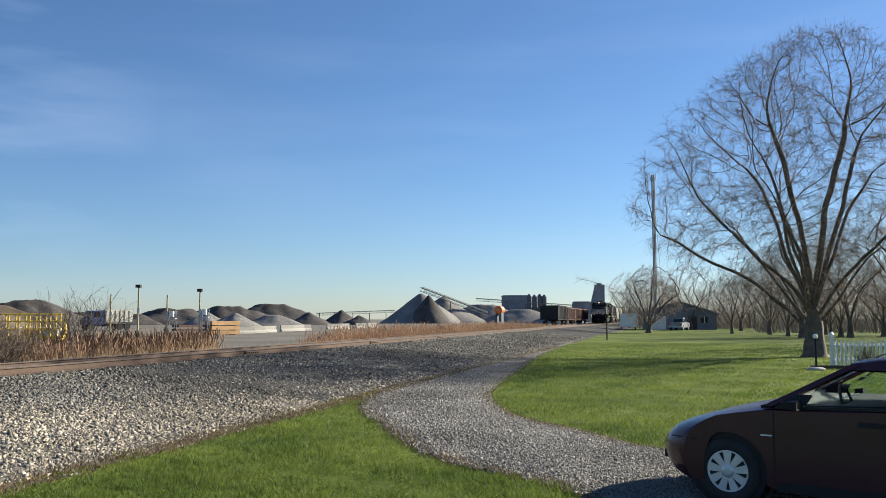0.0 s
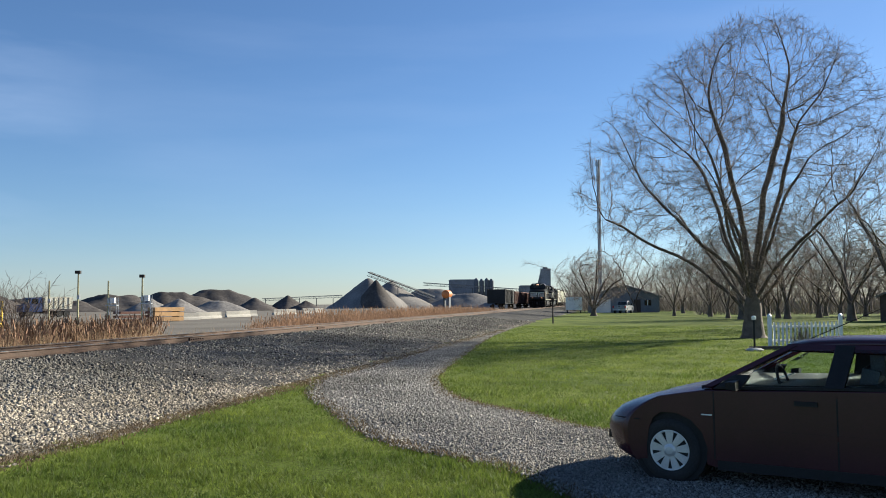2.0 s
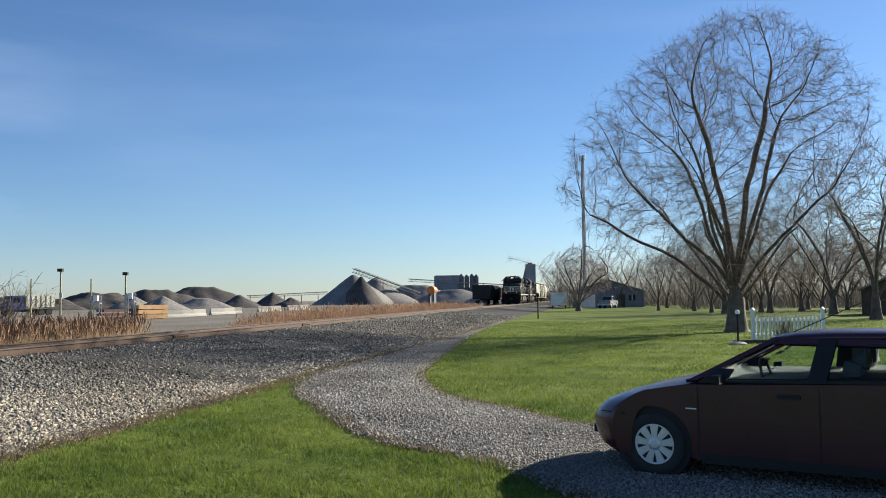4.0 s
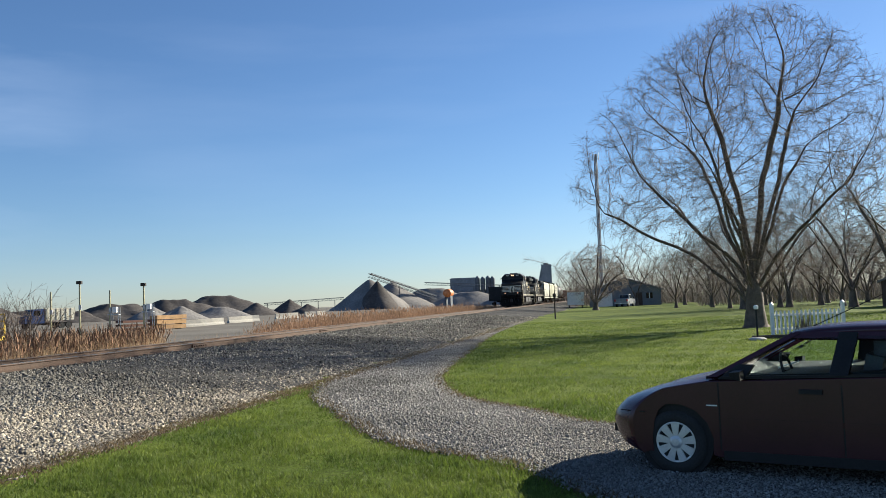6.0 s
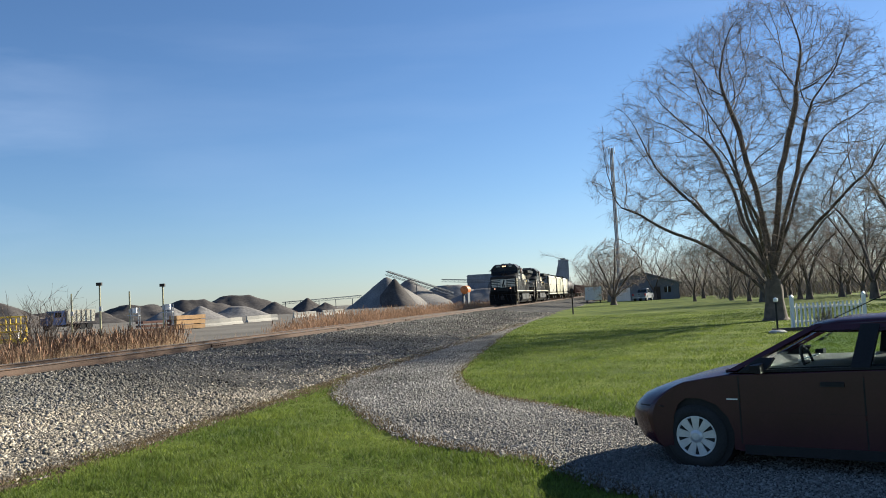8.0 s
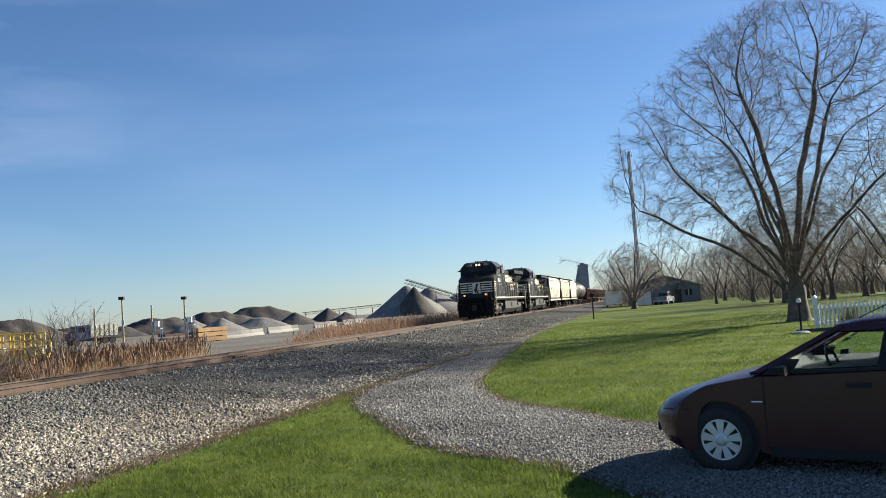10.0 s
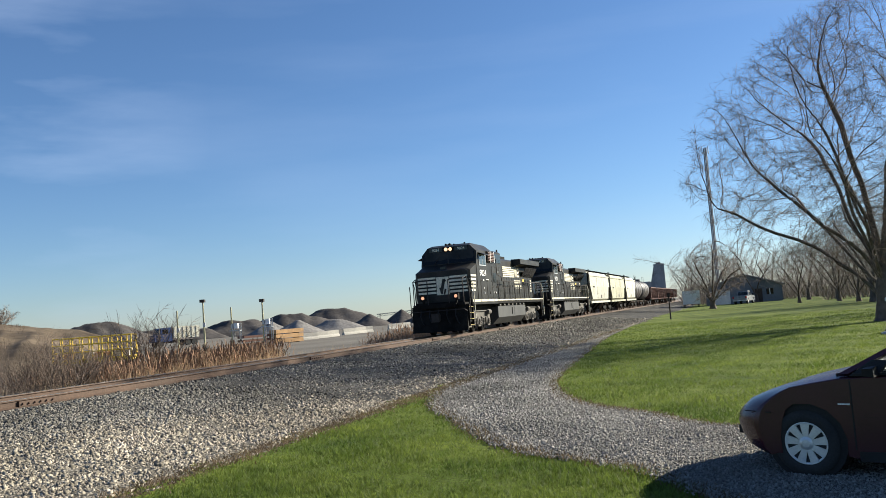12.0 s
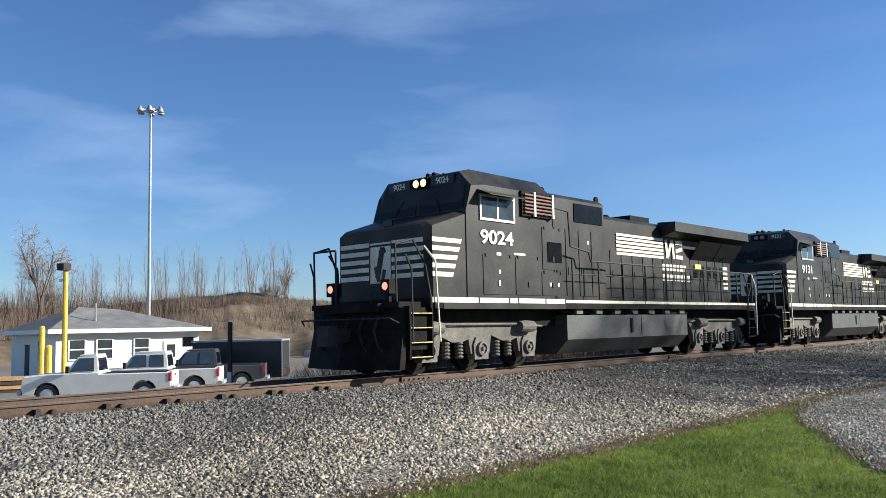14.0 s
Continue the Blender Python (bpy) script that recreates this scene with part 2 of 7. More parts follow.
def part(name, bm, material, parent=None, label="", bevel=0.0, smooth=False):
    if bevel:
        edges = [e for e in bm.edges if len(e.link_faces) == 2 and e.calc_face_angle(0) > 0.5]
        bmesh.ops.bevel(bm, geom=edges, offset=bevel, segments=2, affect="EDGES", clamp_overlap=True)
    bmesh.ops.recalc_face_normals(bm, faces=bm.faces)
    me = bpy.data.meshes.new(name)
    bm.to_mesh(me)
    bm.free()
    me.materials.append(material)
    if smooth:
        me.polygons.foreach_set("use_smooth", [True] * len(me.polygons))
    ob = new(name, me)
    if parent is not None:
        ob.parent = parent
    if label:
        tagged(ob, label)
    return ob


def box(bm, c, s, turn=None):
    """A box of size s about c; turn: a matrix applied about its centre."""
    vs = []
    for dx, dy, dz in itertools.product((-0.5, 0.5), repeat=3):
        v = Vector((dx * s[0], dy * s[1], dz * s[2]))
        if turn is not None:
            v = turn @ v
        vs.append(bm.verts.new(v + Vector(c)))
    for f in ((0, 1, 3, 2), (4, 6, 7, 5), (0, 4, 5, 1), (2, 3, 7, 6), (0, 2, 6, 4), (1, 5, 7, 3)):
        bm.faces.new([vs[i] for i in f])
    return bm


def span(x0, x1, y0, y1, z0, z1):
    return box(bmesh.new(), ((x0 + x1) / 2, (y0 + y1) / 2, (z0 + z1) / 2), (abs(x1 - x0), abs(y1 - y0), abs(z1 - z0)))


def tube(bm, p0, p1, r0, r1=None, n=8):
    p0, p1 = Vector(p0), Vector(p1)
    r1 = r0 if r1 is None else r1
    d = (p1 - p0).normalized()
    a = d.orthogonal().normalized()
    b = d.cross(a)
    rings = []
    for p, r in ((p0, r0), (p1, r1)):
        rings.append([bm.verts.new(p + (a * math.cos(k * 2 * math.pi / n) + b * math.sin(k * 2 * math.pi / n)) * r) for k in range(n)])
    for k in range(n):
        bm.faces.new((rings[0][k], rings[0][(k + 1) % n], rings[1][(k + 1) % n], rings[1][k]))
    bm.faces.new(rings[0][::-1])
    bm.faces.new(rings[1])
    return bm


def pipe(bm, pts, r, n=6):
    for a, b in zip(pts, pts[1:]):
        tube(bm, a, b, r, r, n)
    return bm


def slab(bm, pts, y0, y1):
    """A profile in x and z, drawn out along y."""
    a = [bm.verts.new((x, y0, z)) for x, z in pts]
    b = [bm.verts.new((x, y1, z)) for x, z in pts]
    bm.faces.new(a)
    bm.faces.new(b[::-1])
    for i in range(len(pts)):
        j = (i + 1) % len(pts)
        bm.faces.new((a[j], a[i], b[i], b[j]))
    return bm


def loft(bm, rings, cap=True):
    rows = [[bm.verts.new(p) for p in r] for r in rings]
    n = len(rows[0])
    for a, b in zip(rows, rows[1:]):
        for i in range(n):
            j = (i + 1) % n
            bm.faces.new((a[i], a[j], b[j], b[i]))
    if cap:
        bm.faces.new(rows[0][::-1])
        bm.faces.new(rows[-1])
    return bm


def lathe(bm, profile, axis="y", n=20, c=(0, 0, 0)):
    """A profile of (radius, offset) turned about an axis through c."""
    rows = []
    for r, o in profile:
        ring = []
        for k in range(n):
            a = 2 * math.pi * k / n
            p = {"y": (r * math.cos(a), o, r * math.sin(a)), "x": (o, r * math.cos(a), r * math.sin(a)), "z": (r * math.cos(a), r * math.sin(a), o)}[axis]
            ring.append(Vector(p) + Vector(c))
        rows.append(ring)
    return loft(bm, rows)


def fast(name, verts, faces, material, parent=None, smooth=False):
    """One mesh out of arrays."""
    me = bpy.data.meshes.new(name)
    verts, faces = np.asarray(verts, dtype=np.float32), np.asarray(faces, dtype=np.int32)
    k = faces.shape[1]
    me.vertices.add(len(verts))
    me.vertices.foreach_set("co", verts.ravel())
    me.loops.add(faces.size)
    me.loops.foreach_set("vertex_index", faces.ravel())
    me.polygons.add(len(faces))
    me.polygons.foreach_set("loop_start", np.arange(0, faces.size, k, dtype=np.int32))
    me.polygons.foreach_set("loop_total", np.full(len(faces), k, dtype=np.int32))
    if smooth:
        me.polygons.foreach_set("use_smooth", np.ones(len(faces), dtype=bool))
    me.materials.append(material)
    me.update(calc_edges=True)
    ob = new(name, me)
    if parent is not None:
        ob.parent = parent
    return ob


def lettering(text, size, material, name, parent, m, label=""):
    cu = bpy.data.curves.new(name, "FONT")
    cu.body, cu.size, cu.extrude, cu.offset = text, size, 0.004, 0.022 * size
    cu.align_x = "CENTER"
    tmp = bpy.data.objects.new("tmp", cu)
    scene.collection.objects.link(tmp)
    me = bpy.data.meshes.new_from_object(tmp.evaluated_get(bpy.context.evaluated_depsgraph_get()))
    bpy.data.objects.remove(tmp)
    me.materials.clear()
    me.materials.append(material)
    ob = new(name, me)
    ob.parent = parent
    ob.matrix_basis = m
    if label:
        tagged(ob, label)
    return ob


# ---------------------------------------------------------------- ground
def smoothstep(a, b, x):
    t = np.clip((x - a) / (b - a), 0, 1)
    return t * t * (3 - 2 * t)


def ground_z(u, w):
    """Height of the land: level lawn, the track's bank, and the lower yard beyond, which rises again far off."""
    bank = np.interp(w, [6.4, 8.5, 11.2, 12.0, 15.6, 16.6, 18.0, 20.5], [0, 0.20, 0.46, 0.54, 0.54, 0.0, -0.3, -0.35])
    far = np.interp(np.hypot(u, w), [24, 32, 70, 120, 170, 600], [-0.35, -0.85, -0.95, -0.4, 0.0, 0.0])
    return np.where(w < 20.5, bank, -0.35 + (far + 0.35) * smoothstep(20.5, 24, w))


def strip(name, us, ws, material, lift=0.0, rough=0.0, kind="structure", label="", category=""):
    us, ws = np.asarray(us, float), np.asarray(ws, float)
    U, W = np.meshgrid(us, ws, indexing="ij")
    Z = ground_z(U, W) + lift + (np.random.rand(*U.shape) - 0.5) * rough
    X = ALONG.x * U + ACROSS.x * W
    Y = ALONG.y * U + ACROSS.y * W
    n, k = len(us), len(ws)
    i = (np.arange(n - 1)[:, None] * k + np.arange(k - 1)[None, :]).ravel()
    ob = fast(name, np.stack([X.ravel(), Y.ravel(), Z.ravel()], 1), np.stack([i, i + k, i + k + 1, i + 1], 1), material, smooth=True)
    return tagged(ob, label, category, kind=kind)


US = np.concatenate([np.array([-2500, -800, -300, -120, -60]), np.arange(-40, 80, 2.0), np.arange(80, 300, 10.0), np.array([400, 700, 1500, 3500])])
strip("ground", US, [-3000, -1000, -400, -150, -80, -40, -20, -10, -5, 0, 2, 4, 6, 7], GRASS, label="mown green lawn in low evening sun", category="lawn")
strip("yard_ground", US, [15.4, 16.2, 16.8, 18, 19, 20.5, 21.5, 22.5, 24, 28, 34, 42, 55, 75, 100, 140, 200, 300, 600, 1500, 3000], YARD, label="pale gravel ground of the stone yard", category="ground")
strip("ballast_bank", np.concatenate([np.array([-300, -100]), np.arange(-40, 110, 0.5), np.arange(110, 600, 10)]), [9.0, 9.6, 10.2, 10.8, 11.4, 12, 12.4], BALLAST, lift=0.012, rough=0.03, label="grey crushed-stone bank of the railway", category="ballast")


strip("track_bed", np.concatenate([np.array([-300, -100]), np.arange(-40, 110, 0.5), np.arange(110, 600, 10)]), [12.4, 12.7, 13.2, 14.2, 15, 15.6, 16.1], TRACKBED, lift=0.012, rough=0.03, label="brown dusty stone bed between the rails", category="ballast")
# the tan foot has sunlight in its colour, the dark far foot some shade
strip("bank_foot", np.concatenate([np.array([-300, -100]), np.arange(-40, 15.6, 0.5)]), [6.35, 6.7, 7.2, 7.8, 8.4, 9.0], BED_TAN, lift=0.012, rough=0.03, label="tan limestone foot of the railway bank, sunlight in its colour", category="ballast")
strip("bank_foot_far", np.concatenate([np.arange(15.5, 110, 0.5), np.arange(110, 600, 10)]), [6.35, 6.7, 7.2, 7.8, 8.4, 9.0], BALLAST, lift=0.012, rough=0.03, label="dark grey stone foot of the railway bank", category="ballast")


strip("dirt_edge", np.arange(-10, 17, 0.3), [6.27, 6.38, 6.5, 6.6], DIRT, lift=0.018, rough=0.03, label="bare brown dirt along the foot of the bank", category="dirt")


def edge_line(points, t):
    """A point on a smooth line through points, t from 0 to 1."""
    n = len(points) - 1
    s = min(max(t * n, 0), n - 1e-6)
    i = int(s)
    f = s - i
    p = [Vector((*points[max(0, min(n, i + k))], 0)) for k in (-1, 0, 1, 2)]
    return 0.5 * ((2 * p[1]) + (p[2] - p[0]) * f + (2 * p[0] - 5 * p[1] + 4 * p[2] - p[3]) * f * f + (3 * p[1] - p[0] - 3 * p[2] + p[3]) * f ** 3)


DRIVE_OUT = [(15, 10.2), (6, 10.3), (2.95, 11.06), (1.96, 13.1), (1.24, 14.8), (0.97, 16.85), (0.96, 19.4), (1.46, 22.7), (2.78, 30.5), (5.03, 42.6), (9.44, 62.2), (14.1, 80.3), (25, 120), (33, 150)]
DRIVE_IN = [(15, 3.6), (6, 4.6), (3.0, 5.7), (1.75, 7.2), (1.2, 8.8), (0.17, 10.24), (-0.41, 11.8), (-0.95, 14.1), (-1.55, 17.4), (-1.0, 22.7), (1.6, 32), (6.0, 50), (20, 108), (27.0, 150)]


def drive():
    rows, cols = 260, 9
    vs, fs = [], []
    for i in range(rows + 1):
        a, b = edge_line(DRIVE_OUT, i / rows), edge_line(DRIVE_IN, i / rows)
        for j in range(cols + 1):
            f = j / cols
            wob = 0.10 * noise.noise(Vector((i * 0.35, j * 3.0, 1))) if j in (0, cols) else 0
            p = a.lerp(b, f + wob * 0.3)
            p.z = 0.024 + 0.006 * math.sin(f * math.pi) - 0.006 * (math.exp(-((f - 0.28) / 0.09) ** 2) + math.exp(-((f - 0.72) / 0.09) ** 2))
            vs.append(p)
    k = cols + 1
    for i in range(rows):
        for j in range(cols):
            q = i * k + j
            fs.append((q, q + k, q + k + 1, q + 1))
    ob = fast("driveway", [tuple(v) for v in vs], fs, DRIVE, smooth=True)
    tagged(ob, "curving grey gravel driveway beside the track", "driveway", kind="structure")


drive()


# ---------------------------------------------------------------- railway track
def rail(w):
    bm = bmesh.new()
    prof = [(-0.07, 0), (0.07, 0), (0.07, 0.012), (0.012, 0.035), (0.012, 0.125), (0.036, 0.14), (0.036, 0.165), (-0.036, 0.165), (-0.036, 0.14), (-0.012, 0.125), (-0.012, 0.035), (-0.07, 0.012)]
    rings = [[uw(u, w + a, RAIL_TOP - 0.167 + z) for a, z in prof] for u in np.concatenate([np.arange(-120, 140, 20.0), [200, 300, 500]])]
    loft(bm, rings)
    ob = part("rail", bm, RUST)
    head = bmesh.new()
    rings = [[uw(u, w + a, RAIL_TOP + z) for a, z in ((-0.026, -0.003), (0.026, -0.003), (0.026, 0.002), (-0.026, 0.002))] for u in (-120, 0, 200, 500)]
    part("running_surface", loft(head, rings), SHINE, ob, "bright worn running surface")
    return tagged(ob, "rust-brown steel rail of the main track", "rail", "main track rails")


NEAR = rail(NEAR_RAIL)
FAR = rail(NEAR_RAIL + GAUGE)


def joint_bars():
    for u in (1.5, 13.4, 25.3, 37.2, 49.1):
        bm = box(bmesh.new(), (0, 0, 0), (0.95, 0.05, 0.10))
        for x in (-0.36, -0.2, -0.05, 0.1, 0.25, 0.4):
            tube(bm, (x, 0.02, 0), (x, 0.06, 0), 0.02, 0.02, 6)
        ob = part("joint_bar", bm, RUST, NEAR, "bolted joint bar", bevel=0.006)
        ob.matrix_basis = pose(*uw(u, NEAR_RAIL - 0.035, RAIL_TOP - 0.09), 0, 0, TRAIN_YAW)


joint_bars()

# ---------------------------------------------------------------- train
def train_u(t):
    """Where the leading engine's headlight is along the track."""
    return 0.005194 * t ** 3 - 0.29314 * t * t - 8.98777 * t + 183.13


def railwheel(bm, x, y, r=0.5, s=1):
    lathe(bm, [(0.08, 0.16 * s), (0.16, 0.15 * s), (0.18, 0.06 * s), (r - 0.1, 0.03 * s), (r - 0.08, 0.08 * s), (r, 0.08 * s), (r, -0.04 * s), (r + 0.025, -0.05 * s), (r + 0.02, -0.08 * s), (0.08, -0.08 * s)], "y", 20, (x, y, r))


def engine_truck(parent, xs):
    for s in (1, -1):
        bm = bmesh.new()
        y0, y1 = 1.02 * s, 1.18 * s
        a, b = xs[0], xs[-1]
        under = [(b - 0.42, 0.86)]
        for x in sorted(xs):
            under += [(x - 0.40, 0.80), (x - 0.33, 0.40), (x - 0.20, 0.34), (x + 0.20, 0.34), (x + 0.33, 0.40), (x + 0.40, 0.72)]
            if x != a:
                under += [(x + 0.62, 0.66), (x + 0.95, 0.66)]
        slab(bm, under + [(a + 0.5, 0.84), (a + 0.62, 0.98), (a + 0.35, 1.04), (a - 0.5, 0.98), ((a + b) / 2 + 0.4, 1.06), ((a + b) / 2 - 0.4, 1.06), (b + 0.5, 0.98), (b - 0.35, 1.04)], y0, y1)
        frame_ob = part("truck_frame", bm, TRUCKGREY, parent, "dusty cast-steel truck side frame", bevel=0.02)
        for x in xs:
            wbm = bmesh.new()
            railwheel(wbm, x, 0.76 * s, 0.5, s)
            part("wheel", wbm, BLACKDIRTY, parent, "steel wheel", smooth=False)
            jb = bmesh.new()
            slab(jb, [(x - 0.24, 0.26), (x + 0.24, 0.26), (x + 0.26, 0.60), (x + 0.17, 0.76), (x - 0.17, 0.76), (x - 0.26, 0.60)], 1.0 * s, 1.22 * s)
            lathe(jb, [(0.165, 1.21 * s), (0.16, 1.28 * s), (0.12, 1.29 * s), (0.11, 1.25 * s), (0.05, 1.25 * s), (0.04, 1.31 * s)], "y", 14, (x, 0, 0.50))
            part("journal_box", jb, TRUCKGREY, parent, "dusty axle box", bevel=0.015)
        for x in [(p + q) / 2 + d for p, q in zip(xs, xs[1:]) for d in (-0.22, 0.22)]:
            sb = bmesh.new()
            for k in range(5):
                lathe(sb, [(0.07, 0.30 + k * 0.075), (0.10, 0.325 + k * 0.075), (0.10, 0.345 + k * 0.075), (0.07, 0.37 + k * 0.075)], "z", 10, (x, 1.1 * s, 0))
            part("spring", sb, TRUCKGREY, parent, "coil spring")
        pb = bmesh.new()
        pipe(pb, [(a + 0.6, 1.22 * s, 1.02), (a - 0.3, 1.24 * s, 1.06), (b + 0.3, 1.24 * s, 1.04), (b - 0.6, 1.2 * s, 0.98)], 0.03)
        part("brake_pipe", pb, TRUCKGREY, parent)
        for x in (a - 0.05, b + 0.15):
            cb = bmesh.new()
            lathe(cb, [(0.02, x - 0.28), (0.13, x - 0.27), (0.15, x), (0.13, x + 0.27), (0.02, x + 0.28)], "x", 12, (0, 1.28 * s, 0.98))
            part("brake_cylinder", cb, TRUCKGREY, parent)


def locomotive(number, label, lit=True):
    e = empty("locomotive")
    tagged(e, label, "locomotive", "train engines")
    # frame and deck
    part("deck", span(-15.9, 1.0, -1.5, 1.5, 1.40, 1.63), BLACKDIRTY, e, bevel=0.02)
    part("underframe", span(-15.2, 0.8, -1.05, 1.05, 0.98, 1.39), BLACKDIRTY, e)
    for s in (1, -1):
        for x0, x1 in ((0.95, -0.55), (-0.6, -1.65), (-1.7, -2.0), (-2.05, -3.1), (-3.15, -3.95), (-4.0, -8.0), (-8.05, -12.0), (-12.05, -15.9)):
            part("sill_stripe", span(x0, x1, 1.503 * s, 1.511 * s, 1.525 if x0 > -4 else 1.545, 1.64 if x0 > -4 else 1.62), CREAM, e, "cream sill stripe")
    # nose and cab
    bm = bmesh.new()
    def ring(x, yh, z0, zs, zt, yt):
        return [(x, -yh, z0), (x, yh, z0), (x, yh, zs), (x, yt, zt), (x, -yt, zt), (x, -yh, zs)]
    loft(bm, [ring(1.0, 1.36, 1.63, 3.10, 3.20, 1.2), ring(0.88, 1.47, 1.63, 3.16, 3.26, 1.28), ring(-0.28, 1.48, 1.63, 3.52, 3.62, 1.32)])
    part("nose", bm, BLACKPAINT, e, "black sloping nose", bevel=0.03)
    bm = bmesh.new()
    loft(bm, [ring(-0.2, 1.50, 1.63, 3.58, 3.64, 1.36), ring(-0.40, 1.50, 1.63, 4.16, 4.52, 1.16), ring(-0.85, 1.50, 1.63, 4.22, 4.64, 1.05), ring(-3.5, 1.50, 1.63, 4.22, 4.62, 1.05)])
    part("cab", bm, BLACKPAINT, e, "dark grey sunlit cab", bevel=0.02)
    # windshield panes on the sloping front
    for s in (1, -1):
        wb = bmesh.new()
        loft(wb, [[(-0.185, 0.05 * s, 3.63), (-0.185, 1.42 * s, 3.63), (-0.24, 1.42 * s, 3.63), (-0.24, 0.05 * s, 3.63)], [(-0.35, 0.05 * s, 4.22), (-0.35, 1.40 * s, 4.18), (-0.42, 1.40 * s, 4.18), (-0.42, 0.05 * s, 4.22)]])
        part("windshield", wb, DARKGLASS, e, "black-looking windshield pane")
        part("wiper", tube(bmesh.new(), (-0.16, 0.75 * s, 3.64), (-0.27, 0.5 * s, 4.0), 0.012, 0.012, 5), IRON, e)
        nb = part("number_board", span(-0.33, -0.55, 0.34 * s, 1.06 * s, 4.27, 4.50), DARKGLASS, e, "black number board", bevel=0.01)
        lettering(number, 0.20, CREAM, "number", nb, Matrix.Translation((-0.325, 0.70 * s, 4.31)) @ pose(0, 0, 0, 90, 0, 90), "pale number board digits")
    hl = part("headlight_housing", span(-0.30, -0.55, -0.26, 0.26, 4.26, 4.50), BLACKDIRTY, e, bevel=0.02)
    for y in (-0.12, 0.12):
        part("headlight", lathe(bmesh.new(), [(0.02, -0.285), (0.08, -0.28), (0.095, -0.30)], "x", 14, (0, y, 4.38)), LAMP if lit else LENS, e, "warm headlight" if lit else "unlit headlight")
    # roof things
    rb = bmesh.new()
    for k in range(4):
        box(rb, (-1.05 - k * 0.1, 0.1, 4.66), (0.05, 0.05, 0.08))
    tube(rb, (-0.9, -0.3, 4.68), (-1.35, -0.3, 4.69), 0.06, 0.025)
    tube(rb, (-0.9, -0.1, 4.68), (-1.25, -0.1, 4.69), 0.06, 0.025)
    part("air_horn", rb, BLACKDIRTY, e)
    part("roof_box", span(-1.9, -3.1, -0.5, 0.5, 4.6, 4.74), BLACKPAINT, e, bevel=0.03)
    part("roof_antenna", tube(bmesh.new(), (-1.7, 0.5, 4.6), (-1.7, 0.5, 4.78), 0.05), BLACKDIRTY, e)
    for s in (1, -1):
        # cab side windows
        wf = part("window_frame", span(-0.66, -1.95, 1.50 * s, 1.53 * s, 3.40, 4.0), STEEL, e, "bright metal cab window frame", bevel=0.008)
        for x0, x1 in ((-0.72, -1.28), (-1.34, -1.89)):
            part("window_pane", span(x0, x1, 1.505 * s, 1.536 * s, 3.46, 3.94), SKYGLASS, wf, "sky-reflecting window pane")
        vb = bmesh.new()
        loft(vb, [[(-0.6, 1.5 * s, 4.10), (-2.0, 1.5 * s, 4.10), (-2.0, 1.5 * s, 4.07), (-0.6, 1.5 * s, 4.07)], [(-0.65, 1.85 * s, 3.96), (-1.95, 1.85 * s, 3.96), (-1.95, 1.85 * s, 3.94), (-0.65, 1.85 * s, 3.94)]])
        part("sunshade", vb, BLACKPAINT, e, "black sunshade over the window")
        # louvred box
        lv = part("louvre_box", span(-2.2, -3.45, 1.50 * s, 1.56 * s, 3.62, 4.22), BLACKDIRTY, e, bevel=0.01)
        for k in range(6):
            part("louvre_slat", box(bmesh.new(), (-2.82, 1.585 * s, 3.70 + k * 0.085), (1.1, 0.05, 0.05), Matrix.Rotation(0.5 * s, 3, "X")), LOUVRE, lv, "brown louvre slat")
        for x in (-2.62, -3.38):
            part("louvre_post", span(x, x - 0.07, 1.57 * s, 1.62 * s, 3.62, 4.22), WHITEP, lv, "white post")
        # lower cab panels and equipment doors
        for x0, x1, z0, z1 in ((-0.75, -1.85, 1.72, 2.62), (-1.95, -2.95, 1.72, 2.62), (-3.0, -3.9, 1.72, 2.3), (-3.05, -3.9, 2.36, 3.4)):
            dr = part("equipment_door", span(x0, x1, 1.50 * s, 1.515 * s, z0, z1), BLACKPAINT, e, bevel=0.006)
            part("door_handle", span((x0 + x1) / 2 - 0.03, (x0 + x1) / 2 + 0.03, 1.515 * s, 1.54 * s, z0 + 0.2, z0 + 0.32), WHITEP if x0 > -0.8 else IRON, dr)
            for x in (x0 - 0.1, x1 + 0.1):
                part("door_hinge", span(x - 0.03, x + 0.03, 1.515 * s, 1.535 * s, z1 - 0.04, z1 + 0.03), IRON, dr)
        part("dark_grille", span(-3.25, -3.85, 1.516 * s, 1.53 * s, 2.55, 3.05), DARKGLASS, e, "black square grille")
        part("skirt", span(0.6, -3.98, 1.49 * s, 1.507 * s, 1.39, 1.53), BLACKPAINT, e)
        lettering(number, 0.50, WHITEP, "number", e, (Matrix.Translation((-1.27, 1.516 * s, 2.88)) @ pose(0, 0, 0, 90, 0, 180 if s > 0 else 0) @ Matrix.Diagonal((1.22, 0.86, 1, 1))), "white painted engine number")
        part("small_mark", span(-1.25, -1.42, 1.501 * s, 1.506 * s, 2.62, 2.69), WHITEP, e, "small white mark")
        part("small_mark", span(-1.9, -2.35, 1.501 * s, 1.506 * s, 2.66, 2.71), WHITEP, e, "small white mark")
        for x, z in ((-1.3, 2.2), (-3.3, 1.95), (-3.65, 1.95), (-4.3, 3.2), (-5.6, 3.15)):
            part("warning_sticker", span(x, x - 0.07, (1.517 if x > -4 else 1.18) * s, (1.521 if x > -4 else 1.185) * s, z, z + 0.09), WHITEP, e, "small white sticker")
